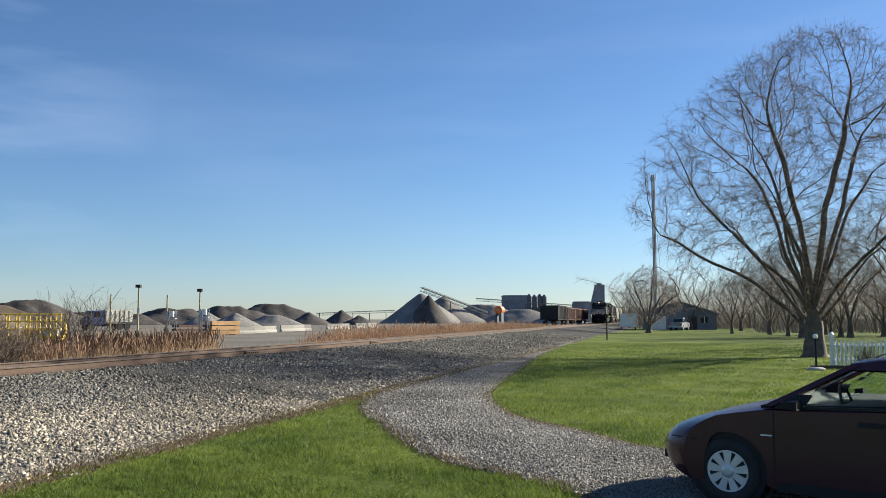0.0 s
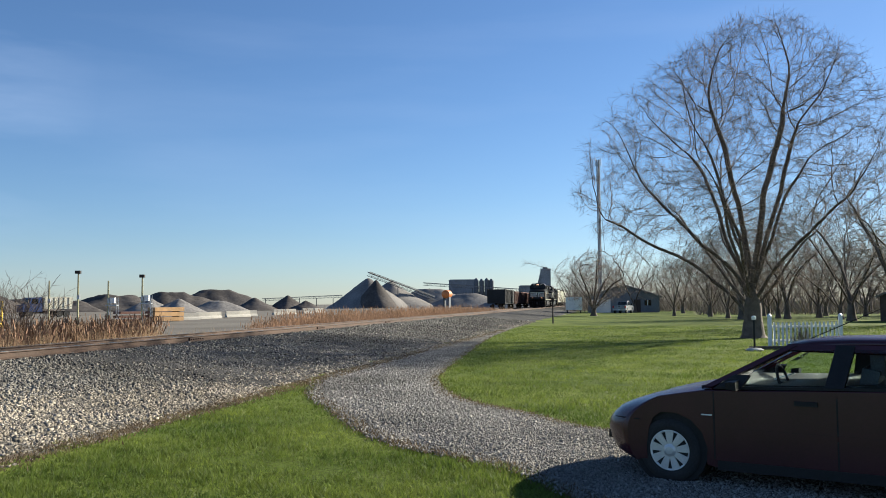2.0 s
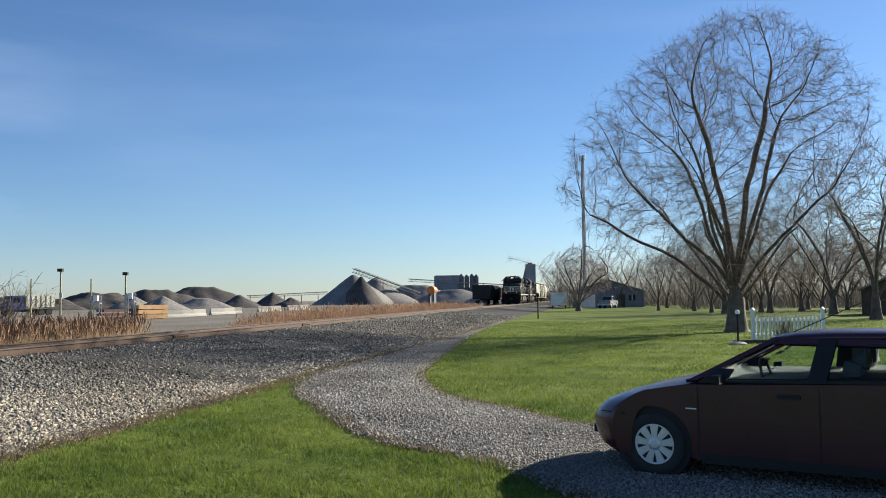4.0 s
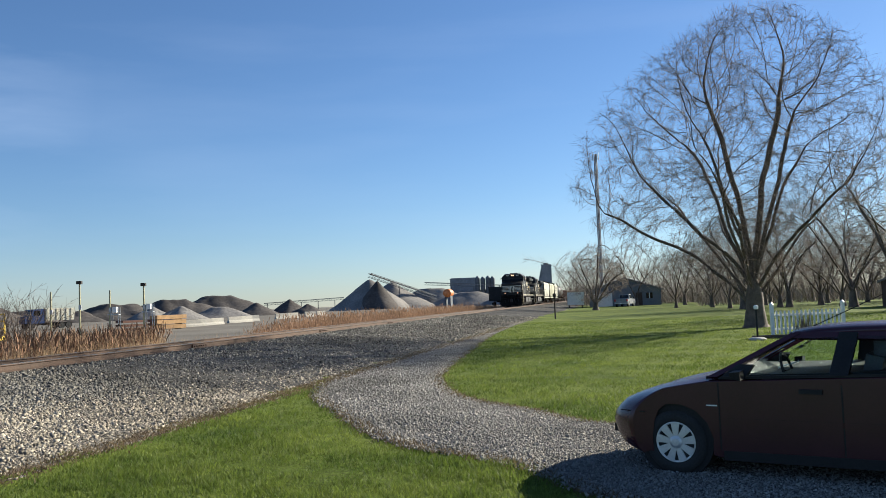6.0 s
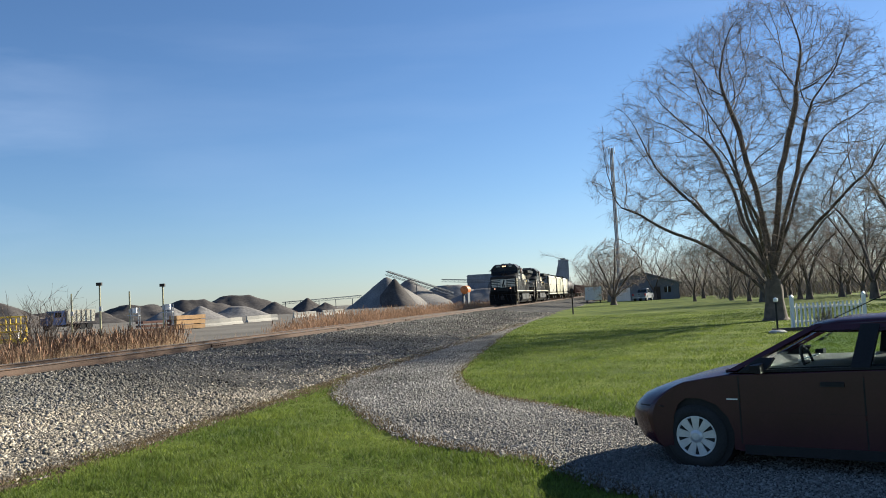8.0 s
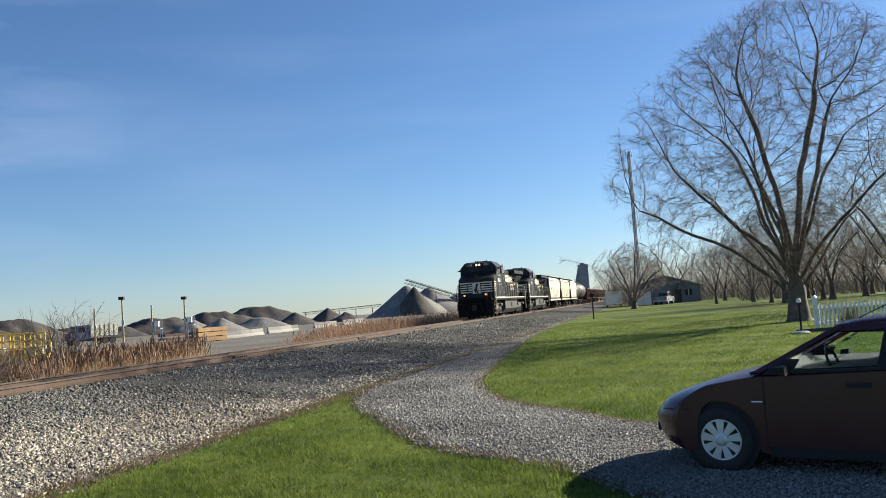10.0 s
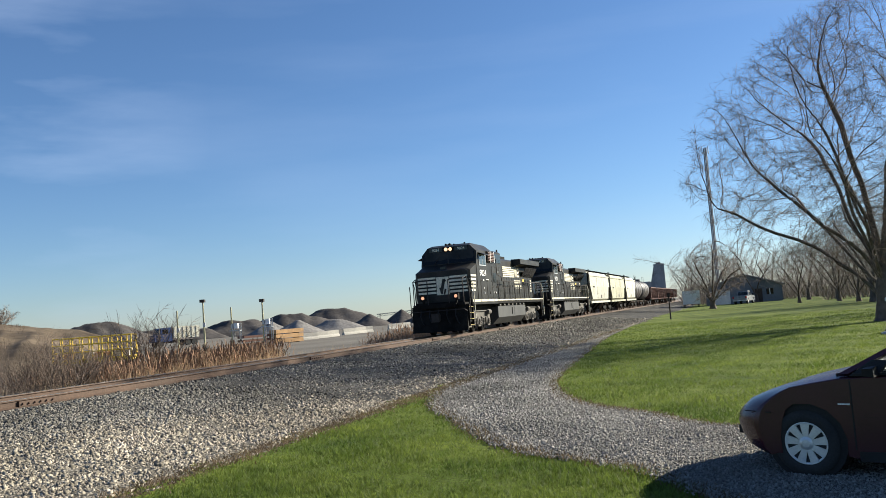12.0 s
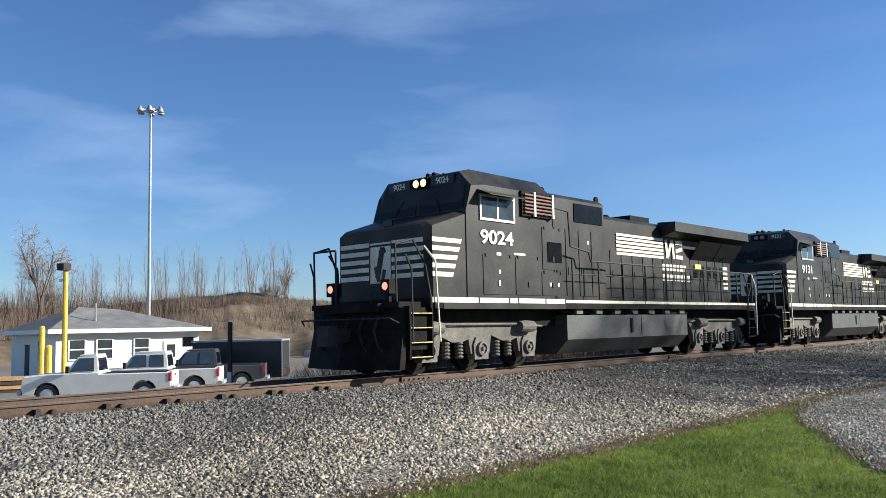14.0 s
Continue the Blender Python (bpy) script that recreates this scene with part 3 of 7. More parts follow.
        # white bands that wrap the nose
        for k in range(5):
            z = 2.08 + k * 0.185
            zz = z + 0.1
            part("nose_stripe", slab(bmesh.new(), [(0.90, z), (0.90, zz), (0.22 - 0.0 + (-0.07 * k), zz), (0.26 - 0.07 * k, z)], 1.475 * s, 1.483 * s), CREAM, e, "cream nose band")
            part("nose_stripe", span(1.004, 1.012, 0.36 * s, 1.32 * s, z, zz), CREAM, e, "cream nose band")
    em = bmesh.new()
    slab(em, [(0, 2.0), (0, 2.9), (0.01, 2.9), (0.01, 2.0)], -0.33, 0.33)
    bmesh.ops.translate(em, verts=em.verts, vec=(1.002, 0, 0))
    em_ob = part("nose_emblem", em, CREAM, e, "cream nose emblem panel with a dark shape")
    sh = bmesh.new()
    for c, s_, a in (((1.016, 0.0, 2.45), (0.006, 0.16, 0.7), -0.25), ((1.017, 0.08, 2.7), (0.006, 0.2, 0.14), 0.5), ((1.017, -0.1, 2.2), (0.006, 0.1, 0.35), 0.3), ((1.017, 0.1, 2.15), (0.006, 0.1, 0.3), -0.3)):
        box(sh, c, s_, Matrix.Rotation(a, 3, "X"))
    part("emblem_shape", sh, BLACKPAINT, em_ob)
    part("nose_lamp_plate", span(0.72, 0.76, -0.14, 0.14, 3.26, 3.42), DARKGLASS, e)
    # front end
    bm = bmesh.new()
    loft(bm, [[(1.75, -1.42, 0.95), (2.0, 0, 1.05), (1.75, 1.42, 0.95), (1.6, 1.42, 0.95), (1.8, 0, 1.05), (1.6, -1.42, 0.95)], [(1.9, -1.45, 0.16), (2.3, 0, 0.16), (1.9, 1.45, 0.16), (1.75, 1.45, 0.16), (2.1, 0, 0.16), (1.75, -1.45, 0.16)]])
    part("snow_plow", bm, BLACKDIRTY, e, "black V-shaped pilot plow")
    part("pilot_plate", span(0.95, 1.72, -1.42, 1.42, 0.55, 1.42), BLACKDIRTY, e, bevel=0.03)
    part("front_platform", span(0.9, 1.85, -1.35, 1.35, 1.42, 1.54), BLACKDIRTY, e, bevel=0.02)
    part("anticlimber", span(1.8, 2.0, -0.95, 0.95, 1.34, 1.52), BLACKDIRTY, e, bevel=0.02)
    cb = bmesh.new()
    box(cb, (2.15, 0, 0.86), (0.9, 0.25, 0.3))
    box(cb, (2.6, 0.05, 0.86), (0.25, 0.36, 0.42))
    part("coupler", cb, IRON, e, bevel=0.03)
    for k in range(5):
        y = -0.9 + k * 0.45
        hb = pipe(bmesh.new(), [(1.95, y, 1.25), (2.08, y, 0.95), (2.05, y + 0.08, 0.65), (1.98, y + 0.16, 0.5)], 0.03)
        part("air_hose", hb, TRIM, e, "black air hose")
    for s in (1, -1):
        dl = part("ditch_light_box", span(1.50, 1.72, 0.74 * s, 1.0 * s, 1.72, 2.02), BLACKDIRTY, e, bevel=0.02)
        part("light_bracket", span(1.55, 1.65, 0.82 * s, 0.92 * s, 1.54, 1.73), BLACKDIRTY, dl)
        part("ditch_light", lathe(bmesh.new(), [(0.02, 1.745), (0.07, 1.74), (0.085, 1.72)], "x", 14, (0, 0.87 * s, 1.88)), DITCH if lit else LENS, dl, "ditch light")
        pipe_pts = [(1.8, 1.3 * s, 1.5), (1.82, 1.3 * s, 2.72), (1.35, 1.34 * s, 2.85), (1.05, 1.42 * s, 2.3), (0.95, 1.48 * s, 1.55)]
        part("grab_rail", pipe(bmesh.new(), pipe_pts, 0.024), IRON, e)
        part("grab_rail", pipe(bmesh.new(), [(1.83, 0.55 * s, 1.5), (1.83, 0.55 * s, 2.72), (1.83, 1.3 * s, 2.72)], 0.024), IRON, e)
        part("grab_rail", pipe(bmesh.new(), [(1.2, 1.52 * s, 2.7), (0.9, 1.56 * s, 2.4), (0.78, 1.56 * s, 0.7)], 0.022), CREAM if s > 0 else IRON, e, "pale grab rail")
        part("grab_rail", pipe(bmesh.new(), [(1.75, 1.52 * s, 2.5), (1.62, 1.56 * s, 2.2), (1.6, 1.56 * s, 0.7)], 0.022), IRON, e)
        sb = bmesh.new()
        box(sb, (0.95, 1.3 * s, 0.9), (0.04, 0.4, 1.1))
        box(sb, (1.62, 1.3 * s, 0.9), (0.04, 0.4, 1.1))
        part("step_well", sb, BLACKDIRTY, e)
        for z in (0.38, 0.68, 0.98, 1.28):
            stp = part("step", span(0.97, 1.6, 1.2 * s, 1.5 * s, z, z + 0.03), BLACKDIRTY, e)
            part("step_edge", span(0.97, 1.6, 1.502 * s, 1.510 * s, z + 0.008, z + 0.028), STEPEDGE, stp, "worn yellow step edge")
    part("uncoupling_lever", pipe(bmesh.new(), [(1.95, -1.5, 1.1), (2.1, -1.4, 1.2), (2.1, 1.4, 1.2), (1.95, 1.5, 1.1)], 0.018), IRON, e)
    # long hood
    hs = 0.98
    def hood(x0, x1, z1, y=hs):
        return loft(bmesh.new(), [[(x, -y, 1.63), (x, y, 1.63), (x, y, z1 - 0.12), (x, y - 0.16, z1), (x, -y + 0.16, z1), (x, -y, z1 - 0.12)] for x in (x0, x1)])
    part("equipment_hood", hood(-3.5, -6.5, 4.42, 1.16), BLACKPAINT, e, "dark hood behind the cab")
    part("engine_hood", hood(-6.5, -11.8, 4.08), BLACKPAINT, e, "dark engine hood")
    part("radiator_hood", hood(-11.8, -15.0, 3.92), BLACKPAINT, e, "dark radiator hood")
    for s in (1, -1):
        part("intake_grille", span(-5.0, -6.4, 1.165 * s, 1.18 * s, 3.72, 4.22), DARKGLASS, e, "black intake grille")
        xs = np.arange(-3.95, -14.6, -0.62)
        for x in xs:
            y = 1.16 if x > -6.3 else hs
            if x - 0.58 < -6.5 < x:
                continue
            dr = part("hood_door", span(x, x - 0.57, y * s, (y + 0.018) * s, 1.75, 3.1 if x < -6.5 else 3.5), BLACKPAINT, e, bevel=0.005)
            part("door_latch", span(x - 0.07, x - 0.1, (y + 0.018) * s, (y + 0.035) * s, 2.3, 2.5), IRON, dr)
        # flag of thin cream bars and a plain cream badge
        for k in range(6):
            part("hood_stripe", span(-7.4, -10.2, (hs + 0.022) * s, (hs + 0.028) * s, 2.98 + k * 0.11, 3.055 + k * 0.11), CREAM, e, "cream hood stripe")
        for c, sz, a in (((-10.42, 0, 3.3), (0.13, 0.006, 0.58), 0.12), ((-10.62, 0, 3.3), (0.13, 0.006, 0.62), -0.5), ((-10.85, 0, 3.3), (0.13, 0.006, 0.58), 0.12), ((-11.25, 0, 3.53), (0.46, 0.006, 0.12), 0), ((-11.25, 0, 3.3), (0.46, 0.006, 0.12), 0.2), ((-11.25, 0, 3.07), (0.46, 0.006, 0.12), 0)):
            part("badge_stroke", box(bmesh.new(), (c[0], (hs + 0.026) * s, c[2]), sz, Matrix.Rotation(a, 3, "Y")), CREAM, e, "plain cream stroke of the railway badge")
        for z, x1, k in ((2.62, -10.3, 0), (2.30, -10.5, 1)):
            for j in range(7 + k):
                xx = -10.1 - j * 0.235
                part("lettering_bar", span(xx, xx - 0.17, (hs + 0.022) * s, (hs + 0.028) * s, z, z + 0.2), CREAM, e, "cream bar of worn lettering")
        # radiator wings
        bm = bmesh.new()
        loft(bm, [[(x, 0.9 * s, 3.62), (x, 1.5 * s, 3.80), (x, 1.5 * s, 4.10), (x, 0.9 * s, 4.12)] for x in (-10.1, -15.6)])
        part("radiator_wing", bm, BLACKPAINT, e, "overhanging radiator wing", bevel=0.015)
        for k in range(2):
            x0 = -12.0 - k * 1.65
            bm = bmesh.new()
            loft(bm, [[(x0, 1.0 * s, 3.05), (x0, 1.03 * s, 3.05), (x0, 1.4 * s, 3.62), (x0, 1.36 * s, 3.62)], [(x0 - 1.6, 1.0 * s, 3.05), (x0 - 1.6, 1.03 * s, 3.05), (x0 - 1.6, 1.4 * s, 3.62), (x0 - 1.6, 1.36 * s, 3.62)]])
            part("radiator_screen", bm, DARKGLASS, e, "black radiator screen")
        for k in range(5):
            part("rear_window_panel", span(-12.2 - k * 0.5, -12.5 - k * 0.5, (hs + 0.02) * s, (hs + 0.03) * s, 2.45, 2.85), DARKGLASS, e)
            part("rear_stripe", span(-14.45, -14.8, (hs + 0.021) * s, (hs + 0.03) * s, 2.1 + k * 0.17, 2.2 + k * 0.17), CREAM, e, "cream band at the hood end")
        part("yellow_panel", span(-12.3, -12.75, (hs + 0.021) * s, (hs + 0.04) * s, 2.72, 2.9), YELLOW, e)
        # walkway rails
        hr = part("handrail", pipe(bmesh.new(), [(-3.6, 1.45 * s, 4.1), (-3.62, 1.45 * s, 3.95), (-4.3, 1.45 * s, 3.9), (-4.35, 1.46 * s, 3.0), (-5.2, 1.46 * s, 2.9), (-5.3, 1.46 * s, 2.66), (-15.8, 1.46 * s, 2.66)], 0.024), IRON, e)
        part("handrail", pipe(bmesh.new(), [(-4.3, 1.46 * s, 2.3), (-15.8, 1.46 * s, 2.3)], 0.014), IRON, e)
        for k in range(10):
            part("rail_post", tube(bmesh.new(), (-4.4 - k * 1.26, 1.47 * s, 1.5), (-4.4 - k * 1.26, 1.46 * s, 2.68), 0.028, 0.024, 6), IRON, e)
        # rear steps
        for z in (0.45, 0.75, 1.05, 1.35):
            part("rear_step", span(-15.25, -15.85, 1.2 * s, 1.5 * s, z, z + 0.03), BLACKDIRTY, e)
        for x in (-15.2, -15.9):
            part("rear_grab_rail", pipe(bmesh.new(), [(x, 1.52 * s, 0.5), (x, 1.54 * s, 2.2), (x + 0.1, 1.45 * s, 2.66)], 0.022), CREAM if x < -15.5 else IRON, e)
        part("rear_step_well", span(-15.2, -15.24, 1.1 * s, 1.5 * s, 0.4, 1.45), BLACKDIRTY, e)
        # under-deck pipes and boxes
        part("pipe_run", pipe(bmesh.new(), [(-4.0, 1.3 * s, 1.33), (-15.0, 1.3 * s, 1.33)], 0.04), BLACKDIRTY, e)
        for k in range(7):
            part("under_box", span(-4.6 - k * 0.95, -4.9 - k * 0.95, 1.2 * s, 1.42 * s, 1.27, 1.40), TRUCKGREY, e, bevel=0.01)
        part("air_tank", lathe(bmesh.new(), [(0.02, -11.0), (0.14, -10.98), (0.16, -10.9), (0.16, -9.5), (0.14, -10.42), (0.02, -9.4)], "x", 12, (0, 1.2 * s, 1.3)), BLACKDIRTY, e)
    part("exhaust_stack", span(-9.3, -10.5, -0.4, 0.4, 4.08, 4.34), BLACKDIRTY, e, bevel=0.04)
    db = bmesh.new()
    for k in range(4):
        lathe(db, [(0.14, 4.06), (0.14, 4.22), (0.08, 4.27)], "z", 10, (-7.2 - k * 0.32, 0.2, 0))
    part("roof_vent_row", db, BLACKDIRTY, e)
    for x in (-3.8, -6.4):
        part("lifting_lug", lathe(bmesh.new(), [(0.03, -0.03), (0.09, -0.03), (0.09, 0.03), (0.03, 0.03)], "y", 10, (x, 1.0, 4.46)), BLACKDIRTY, e)
    part("rear_hood_end", span(-14.9, -15.1, -0.8, 0.8, 1.63, 3.5), BLACKDIRTY, e, bevel=0.03)
    part("rear_end_sill", span(-15.9, -16.1, -1.45, 1.45, 0.9, 1.5), BLACKDIRTY, e, bevel=0.03)
    part("rear_coupler", span(-16.0, -17.2, -0.16, 0.16, 0.72, 1.0), IRON, e, bevel=0.03)
    # fuel tank
    bm = loft(bmesh.new(), [[(x, -1.42, 0.62), (x, -1.05, 0.26), (x, 1.05, 0.26), (x, 1.42, 0.62), (x, 1.42, 1.24), (x, -1.42, 1.24)] for x in (-4.15, -10.75)])
    tk = part("fuel_tank", bm, TANKGREY, e, "grimy grey fuel tank", bevel=0.04)
    for s in (1, -1):
        part("sight_gauge", span(-7.3, -7.4, 1.42 * s, 1.45 * s, 0.75, 1.15), BLACKDIRTY, tk)
        part("tank_seam", span(-7.9, -7.93, 1.42 * s, 1.426 * s, 0.64, 1.22), BLACKDIRTY, tk)
    engine_truck(e, (0.77, -0.96, -2.74))
    engine_truck(e, (-11.95, -13.6, -15.2))
    return e


LABEL_ENGINE = "black diesel locomotive with cream stripes, sunlit side and lit headlights"
lead = locomotive("9024", LABEL_ENGINE)
second = locomotive("9131", "black diesel locomotive with cream stripes coupled behind the first", False)


def car_truck(parent, x):
    for s in (1, -1):
        bm = bmesh.new()
        slab(bm, [(x - 1.15, 0.55), (x - 0.95, 0.68), (x + 0.95, 0.68), (x + 1.15, 0.55), (x + 0.95, 0.40), (x + 0.5, 0.45), (x + 0.3, 0.25), (x - 0.3, 0.25), (x - 0.5, 0.45), (x - 0.95, 0.40)], 0.95 * s, 1.1 * s)
        part("side_frame", bm, BLACKDIRTY, parent, bevel=0.02)
        for dx in (-0.88, 0.88):
            wb = bmesh.new()
            railwheel(wb, x + dx, 0.76 * s, 0.45, s)
            part("wheel", wb, RUST, parent, "rust-brown steel wheel")


def hopper_car(x0, x1, label, paint=HOPPER):
    """A covered hopper from x0 to x1 behind its own front end."""
    e = empty("hopper_car")
    tagged(e, label, "freight car", "covered hoppers")
    L = x0 - x1
    bm = bmesh.new()
    def ring(x, zb, k=1.0):
        return [(x, -1.0 * k, zb), (x, 1.0 * k, zb), (x, 1.52 * k, zb + 0.35), (x, 1.56, 2.6), (x, 1.50, 3.6), (x, 1.15, 4.0), (x, 0.6, 4.12), (x, -0.6, 4.12), (x, -1.15, 4.0), (x, -1.50, 3.6), (x, -1.56, 2.6), (x, -1.52 * k, zb + 0.35)]
    loft(bm, [ring(-0.3, 2.7), ring(-1.5, 1.05), ring(-L + 1.5, 1.05), ring(-L + 0.3, 2.7)])
    part("hopper_body", bm, paint, e, "faded hopper body", smooth=False)
    for s in (1, -1):
        part("side_sill", span(-0.1, -L + 0.1, 1.38 * s, 1.52 * s, 1.02, 1.22), paint, e)
        part("top_chord", span(-0.25, -L + 0.25, 1.40 * s, 1.56 * s, 3.58, 3.70), paint, e)
        for x in (-L * 0.33, -L * 0.67):
            part("side_seam", span(x, x - 0.03, 1.553 * s, 1.566 * s, 1.5, 3.5), paint, e)
        part("stencil_bar", span(-1.9, -2.9, 1.555 * s, 1.566 * s, 2.5, 2.62), BLACKDIRTY, e, "small dark stencil bar")
        part("rust_streak_plate", span(-L * 0.5, -L * 0.5 - 0.5, 1.555 * s, 1.566 * s, 1.5, 1.8), TRUCKGREY, e)
        for x in (-0.12, -L + 0.12):
            part("corner_post", span(x - 0.06, x + 0.06, 1.34 * s, 1.46 * s, 1.0, 3.9), BLACKDIRTY, e)
            lb = bmesh.new()
            tube(lb, (x - 0.25, 1.56 * s, 1.0), (x - 0.25, 1.5 * s, 4.2), 0.02, 0.02, 5)
            tube(lb, (x + 0.12, 1.56 * s, 1.0), (x + 0.12, 1.5 * s, 4.2), 0.02, 0.02, 5)
            for k in range(8):
                tube(lb, (x - 0.25, 1.55 * s, 1.1 + k * 0.38), (x + 0.12, 1.55 * s, 1.1 + k * 0.38), 0.015, 0.015, 5)
            part("ladder", lb, BLACKDIRTY, e)
    part("centre_sill", span(0.4, -L - 0.4, -0.2, 0.2, 0.75, 1.0), BLACKDIRTY, e)
    for x in (0.0, -L):
        part("end_platform", span(x - 0.15, x + 0.15, -1.45, 1.45, 0.95, 1.1), BLACKDIRTY, e)
        part("end_slope_brace", tube(bmesh.new(), (x - (0.2 if x == 0 else -0.2), 0.6, 1.1), (x - (0.7 if x == 0 else -0.7), 0.6, 2.4), 0.05), BLACKDIRTY, e)
    part("running_board", span(-0.15, -L + 0.15, -0.35, 0.35, 4.24, 4.28), BLACKDIRTY, e)
    for k in range(int(L / 0.9)):
        part("board_bracket", span(-0.5 - k * 0.9, -0.56 - k * 0.9, -0.9, 0.9, 4.1, 4.25), BLACKDIRTY, e)
    for k in range(3):
        x = -L * (0.28 + 0.22 * k)
        bm = loft(bmesh.new(), [[(x - 0.9, -1.2, 1.05), (x + 0.9, -1.2, 1.05), (x + 0.9, 1.2, 1.05), (x - 0.9, 1.2, 1.05)], [(x - 0.3, -0.5, 0.35), (x + 0.3, -0.5, 0.35), (x + 0.3, 0.5, 0.35), (x - 0.3, 0.5, 0.35)]])
        part("outlet_gate", bm, BLACKDIRTY, e)
    car_truck(e, -1.7)
    car_truck(e, -L + 1.7)
    return e


def tank_car(L, label):
    e = empty("tank_car")
    tagged(e, label, "freight car", "tank cars")
    prof = [(0.02, -0.25), (0.7, -0.3), (1.15, -0.5), (1.38, -0.85), (1.42, -1.2), (1.42, -L + 1.2), (1.38, -L + 0.85), (1.15, -L + 0.5), (0.7, -L + 0.3), (0.02, -L + 0.25)]
    part("tank", lathe(bmesh.new(), prof, "x", 28, (0, 0, 2.5)), TANKER, e, "dark cylindrical tank", smooth=True)
    for k in range(4):
        x = -1.6 - k * (L - 3.2) / 3
        part("tank_band", lathe(bmesh.new(), [(1.43, x - 0.05), (1.445, x - 0.04), (1.445, x + 0.04), (1.43, x + 0.05)], "x", 28, (0, 0, 2.5)), BLACKDIRTY, e)
    part("dome", lathe(bmesh.new(), [(0.5, 3.85), (0.5, 4.15), (0.42, 4.22)], "z", 16, (-L / 2, 0, 0)), TANKER, e)
    gb = bmesh.new()
    for s in (1, -1):
        pipe(gb, [(-L / 2 - 1, 0.9 * s, 3.8), (-L / 2 - 1, 0.9 * s, 4.5), (-L / 2 + 1, 0.9 * s, 4.5), (-L / 2 + 1, 0.9 * s, 3.8)], 0.025)
    part("dome_rail", gb, IRON, e)
    part("underframe", span(0.3, -L - 0.3, -0.3, 0.3, 0.8, 1.12), BLACKDIRTY, e)
    for x in (-0.3, -L + 0.3):
        part("end_sill", span(x - 0.2, x + 0.2, -1.4, 1.4, 0.95, 1.12), BLACKDIRTY, e)
    car_truck(e, -1.6)
    car_truck(e, -L + 1.6)
    return e


def gondola_car(L, material, label, group, top=3.0):
    e = empty("gondola_car")
    tagged(e, label, "freight car", group)
    bm = bmesh.new()
    for s in (1, -1):
        box(bm, (-L / 2, 1.45 * s, (1.0 + top) / 2), (L, 0.08, top - 1.0))
    for x in (-0.04, -L + 0.04):
        box(bm, (x, 0, (1.0 + top) / 2), (0.08, 2.82, top - 1.0))
    box(bm, (-L / 2, 0, 1.0), (L, 2.9, 0.12))
    part("car_body", bm, material, e)
    for s in (1, -1):
        part("top_rail", span(0, -L, 1.42 * s, 1.56 * s, top - 0.1, top + 0.04), material, e)
        for k in range(int(L / 1.2)):
            x = -0.5 - k * 1.2
            part("side_rib", span(x, x - 0.12, 1.49 * s, 1.58 * s, 1.05, top - 0.1), material, e)
    for k in range(3):
        part("end_rib", span(0.0, 0.07, -1.4, 1.4, 1.3 + k * 0.55, 1.42 + k * 0.55), material, e)
    part("centre_sill", span(0.4, -L - 0.4, -0.2, 0.2, 0.75, 1.0), BLACKDIRTY, e)
    car_truck(e, -1.6)
    car_truck(e, -L + 1.6)
    return e


CONSIST = [(lead, 0.0), (second, -20.05)]
h = hopper_car(0, -13.6, "faded cream covered hopper car with dark running boards")
CONSIST += [(h, -36.9), (hopper_car(0, -13.6, "faded olive-cream covered hopper car with dark running boards", HOPPER_OLIVE), -51.1)]
CONSIST += [(hopper_car(0, -12.0, "short faded cream covered hopper car"), -65.3)]
tc = tank_car(11.0, "black tank car with a dome rail")
CONSIST += [(tc, -77.9), (copy_thing(tc, pose(0, 0, 0)), -89.5)]
gc = gondola_car(13.5, GONDOLA, "rusty open gondola car in the train", "train gondolas", 2.9)
for k in range(5):
    CONSIST.append((gc if k == 0 else copy_thing(gc, pose(0, 0, 0)), -101.2 - 14.4 * k))

# parked gondolas on the siding
pg = gondola_car(13.0, BLACKCAR, "black open gondola car parked on the siding", "parked gondolas", 3.3)
pg.matrix_basis = pose(*uw(140.5, SIDING, 0.62), 0, 0, TRAIN_YAW)
for k in range(3):
    g = gondola_car(13.0, GONDOLA, "rusty brown gondola car parked on the siding", "parked gondolas", 3.1) if k == 0 else copy_thing(g, pose(0, 0, 0))
    g.matrix_basis = pose(*uw(155 + 14.2 * k, SIDING, 0.62), 0, 0, TRAIN_YAW)
for w in (SIDING - 0.72, SIDING + 0.72):
    bm = loft(bmesh.new(), [[uw(u, w + a, z) for a, z in ((-0.07, 0.45), (0.07, 0.45), (0.036, 0.62), (-0.036, 0.62))] for u in (128, 200, 500)])
    tagged(part("siding_rail", bm, RUST), "rusty rail of the siding", "rail", "siding rails")
bm = loft(bmesh.new(), [[uw(u, SIDING + a, z) for a, z in ((-3.2, -0.5), (3.2, -0.5), (2.0, 0.45), (-2.0, 0.45))] for u in (120, 200, 500)])
tagged(part("siding_bank", bm, BALLAST), "grey stone bank under the siding", "ballast", kind="structure")


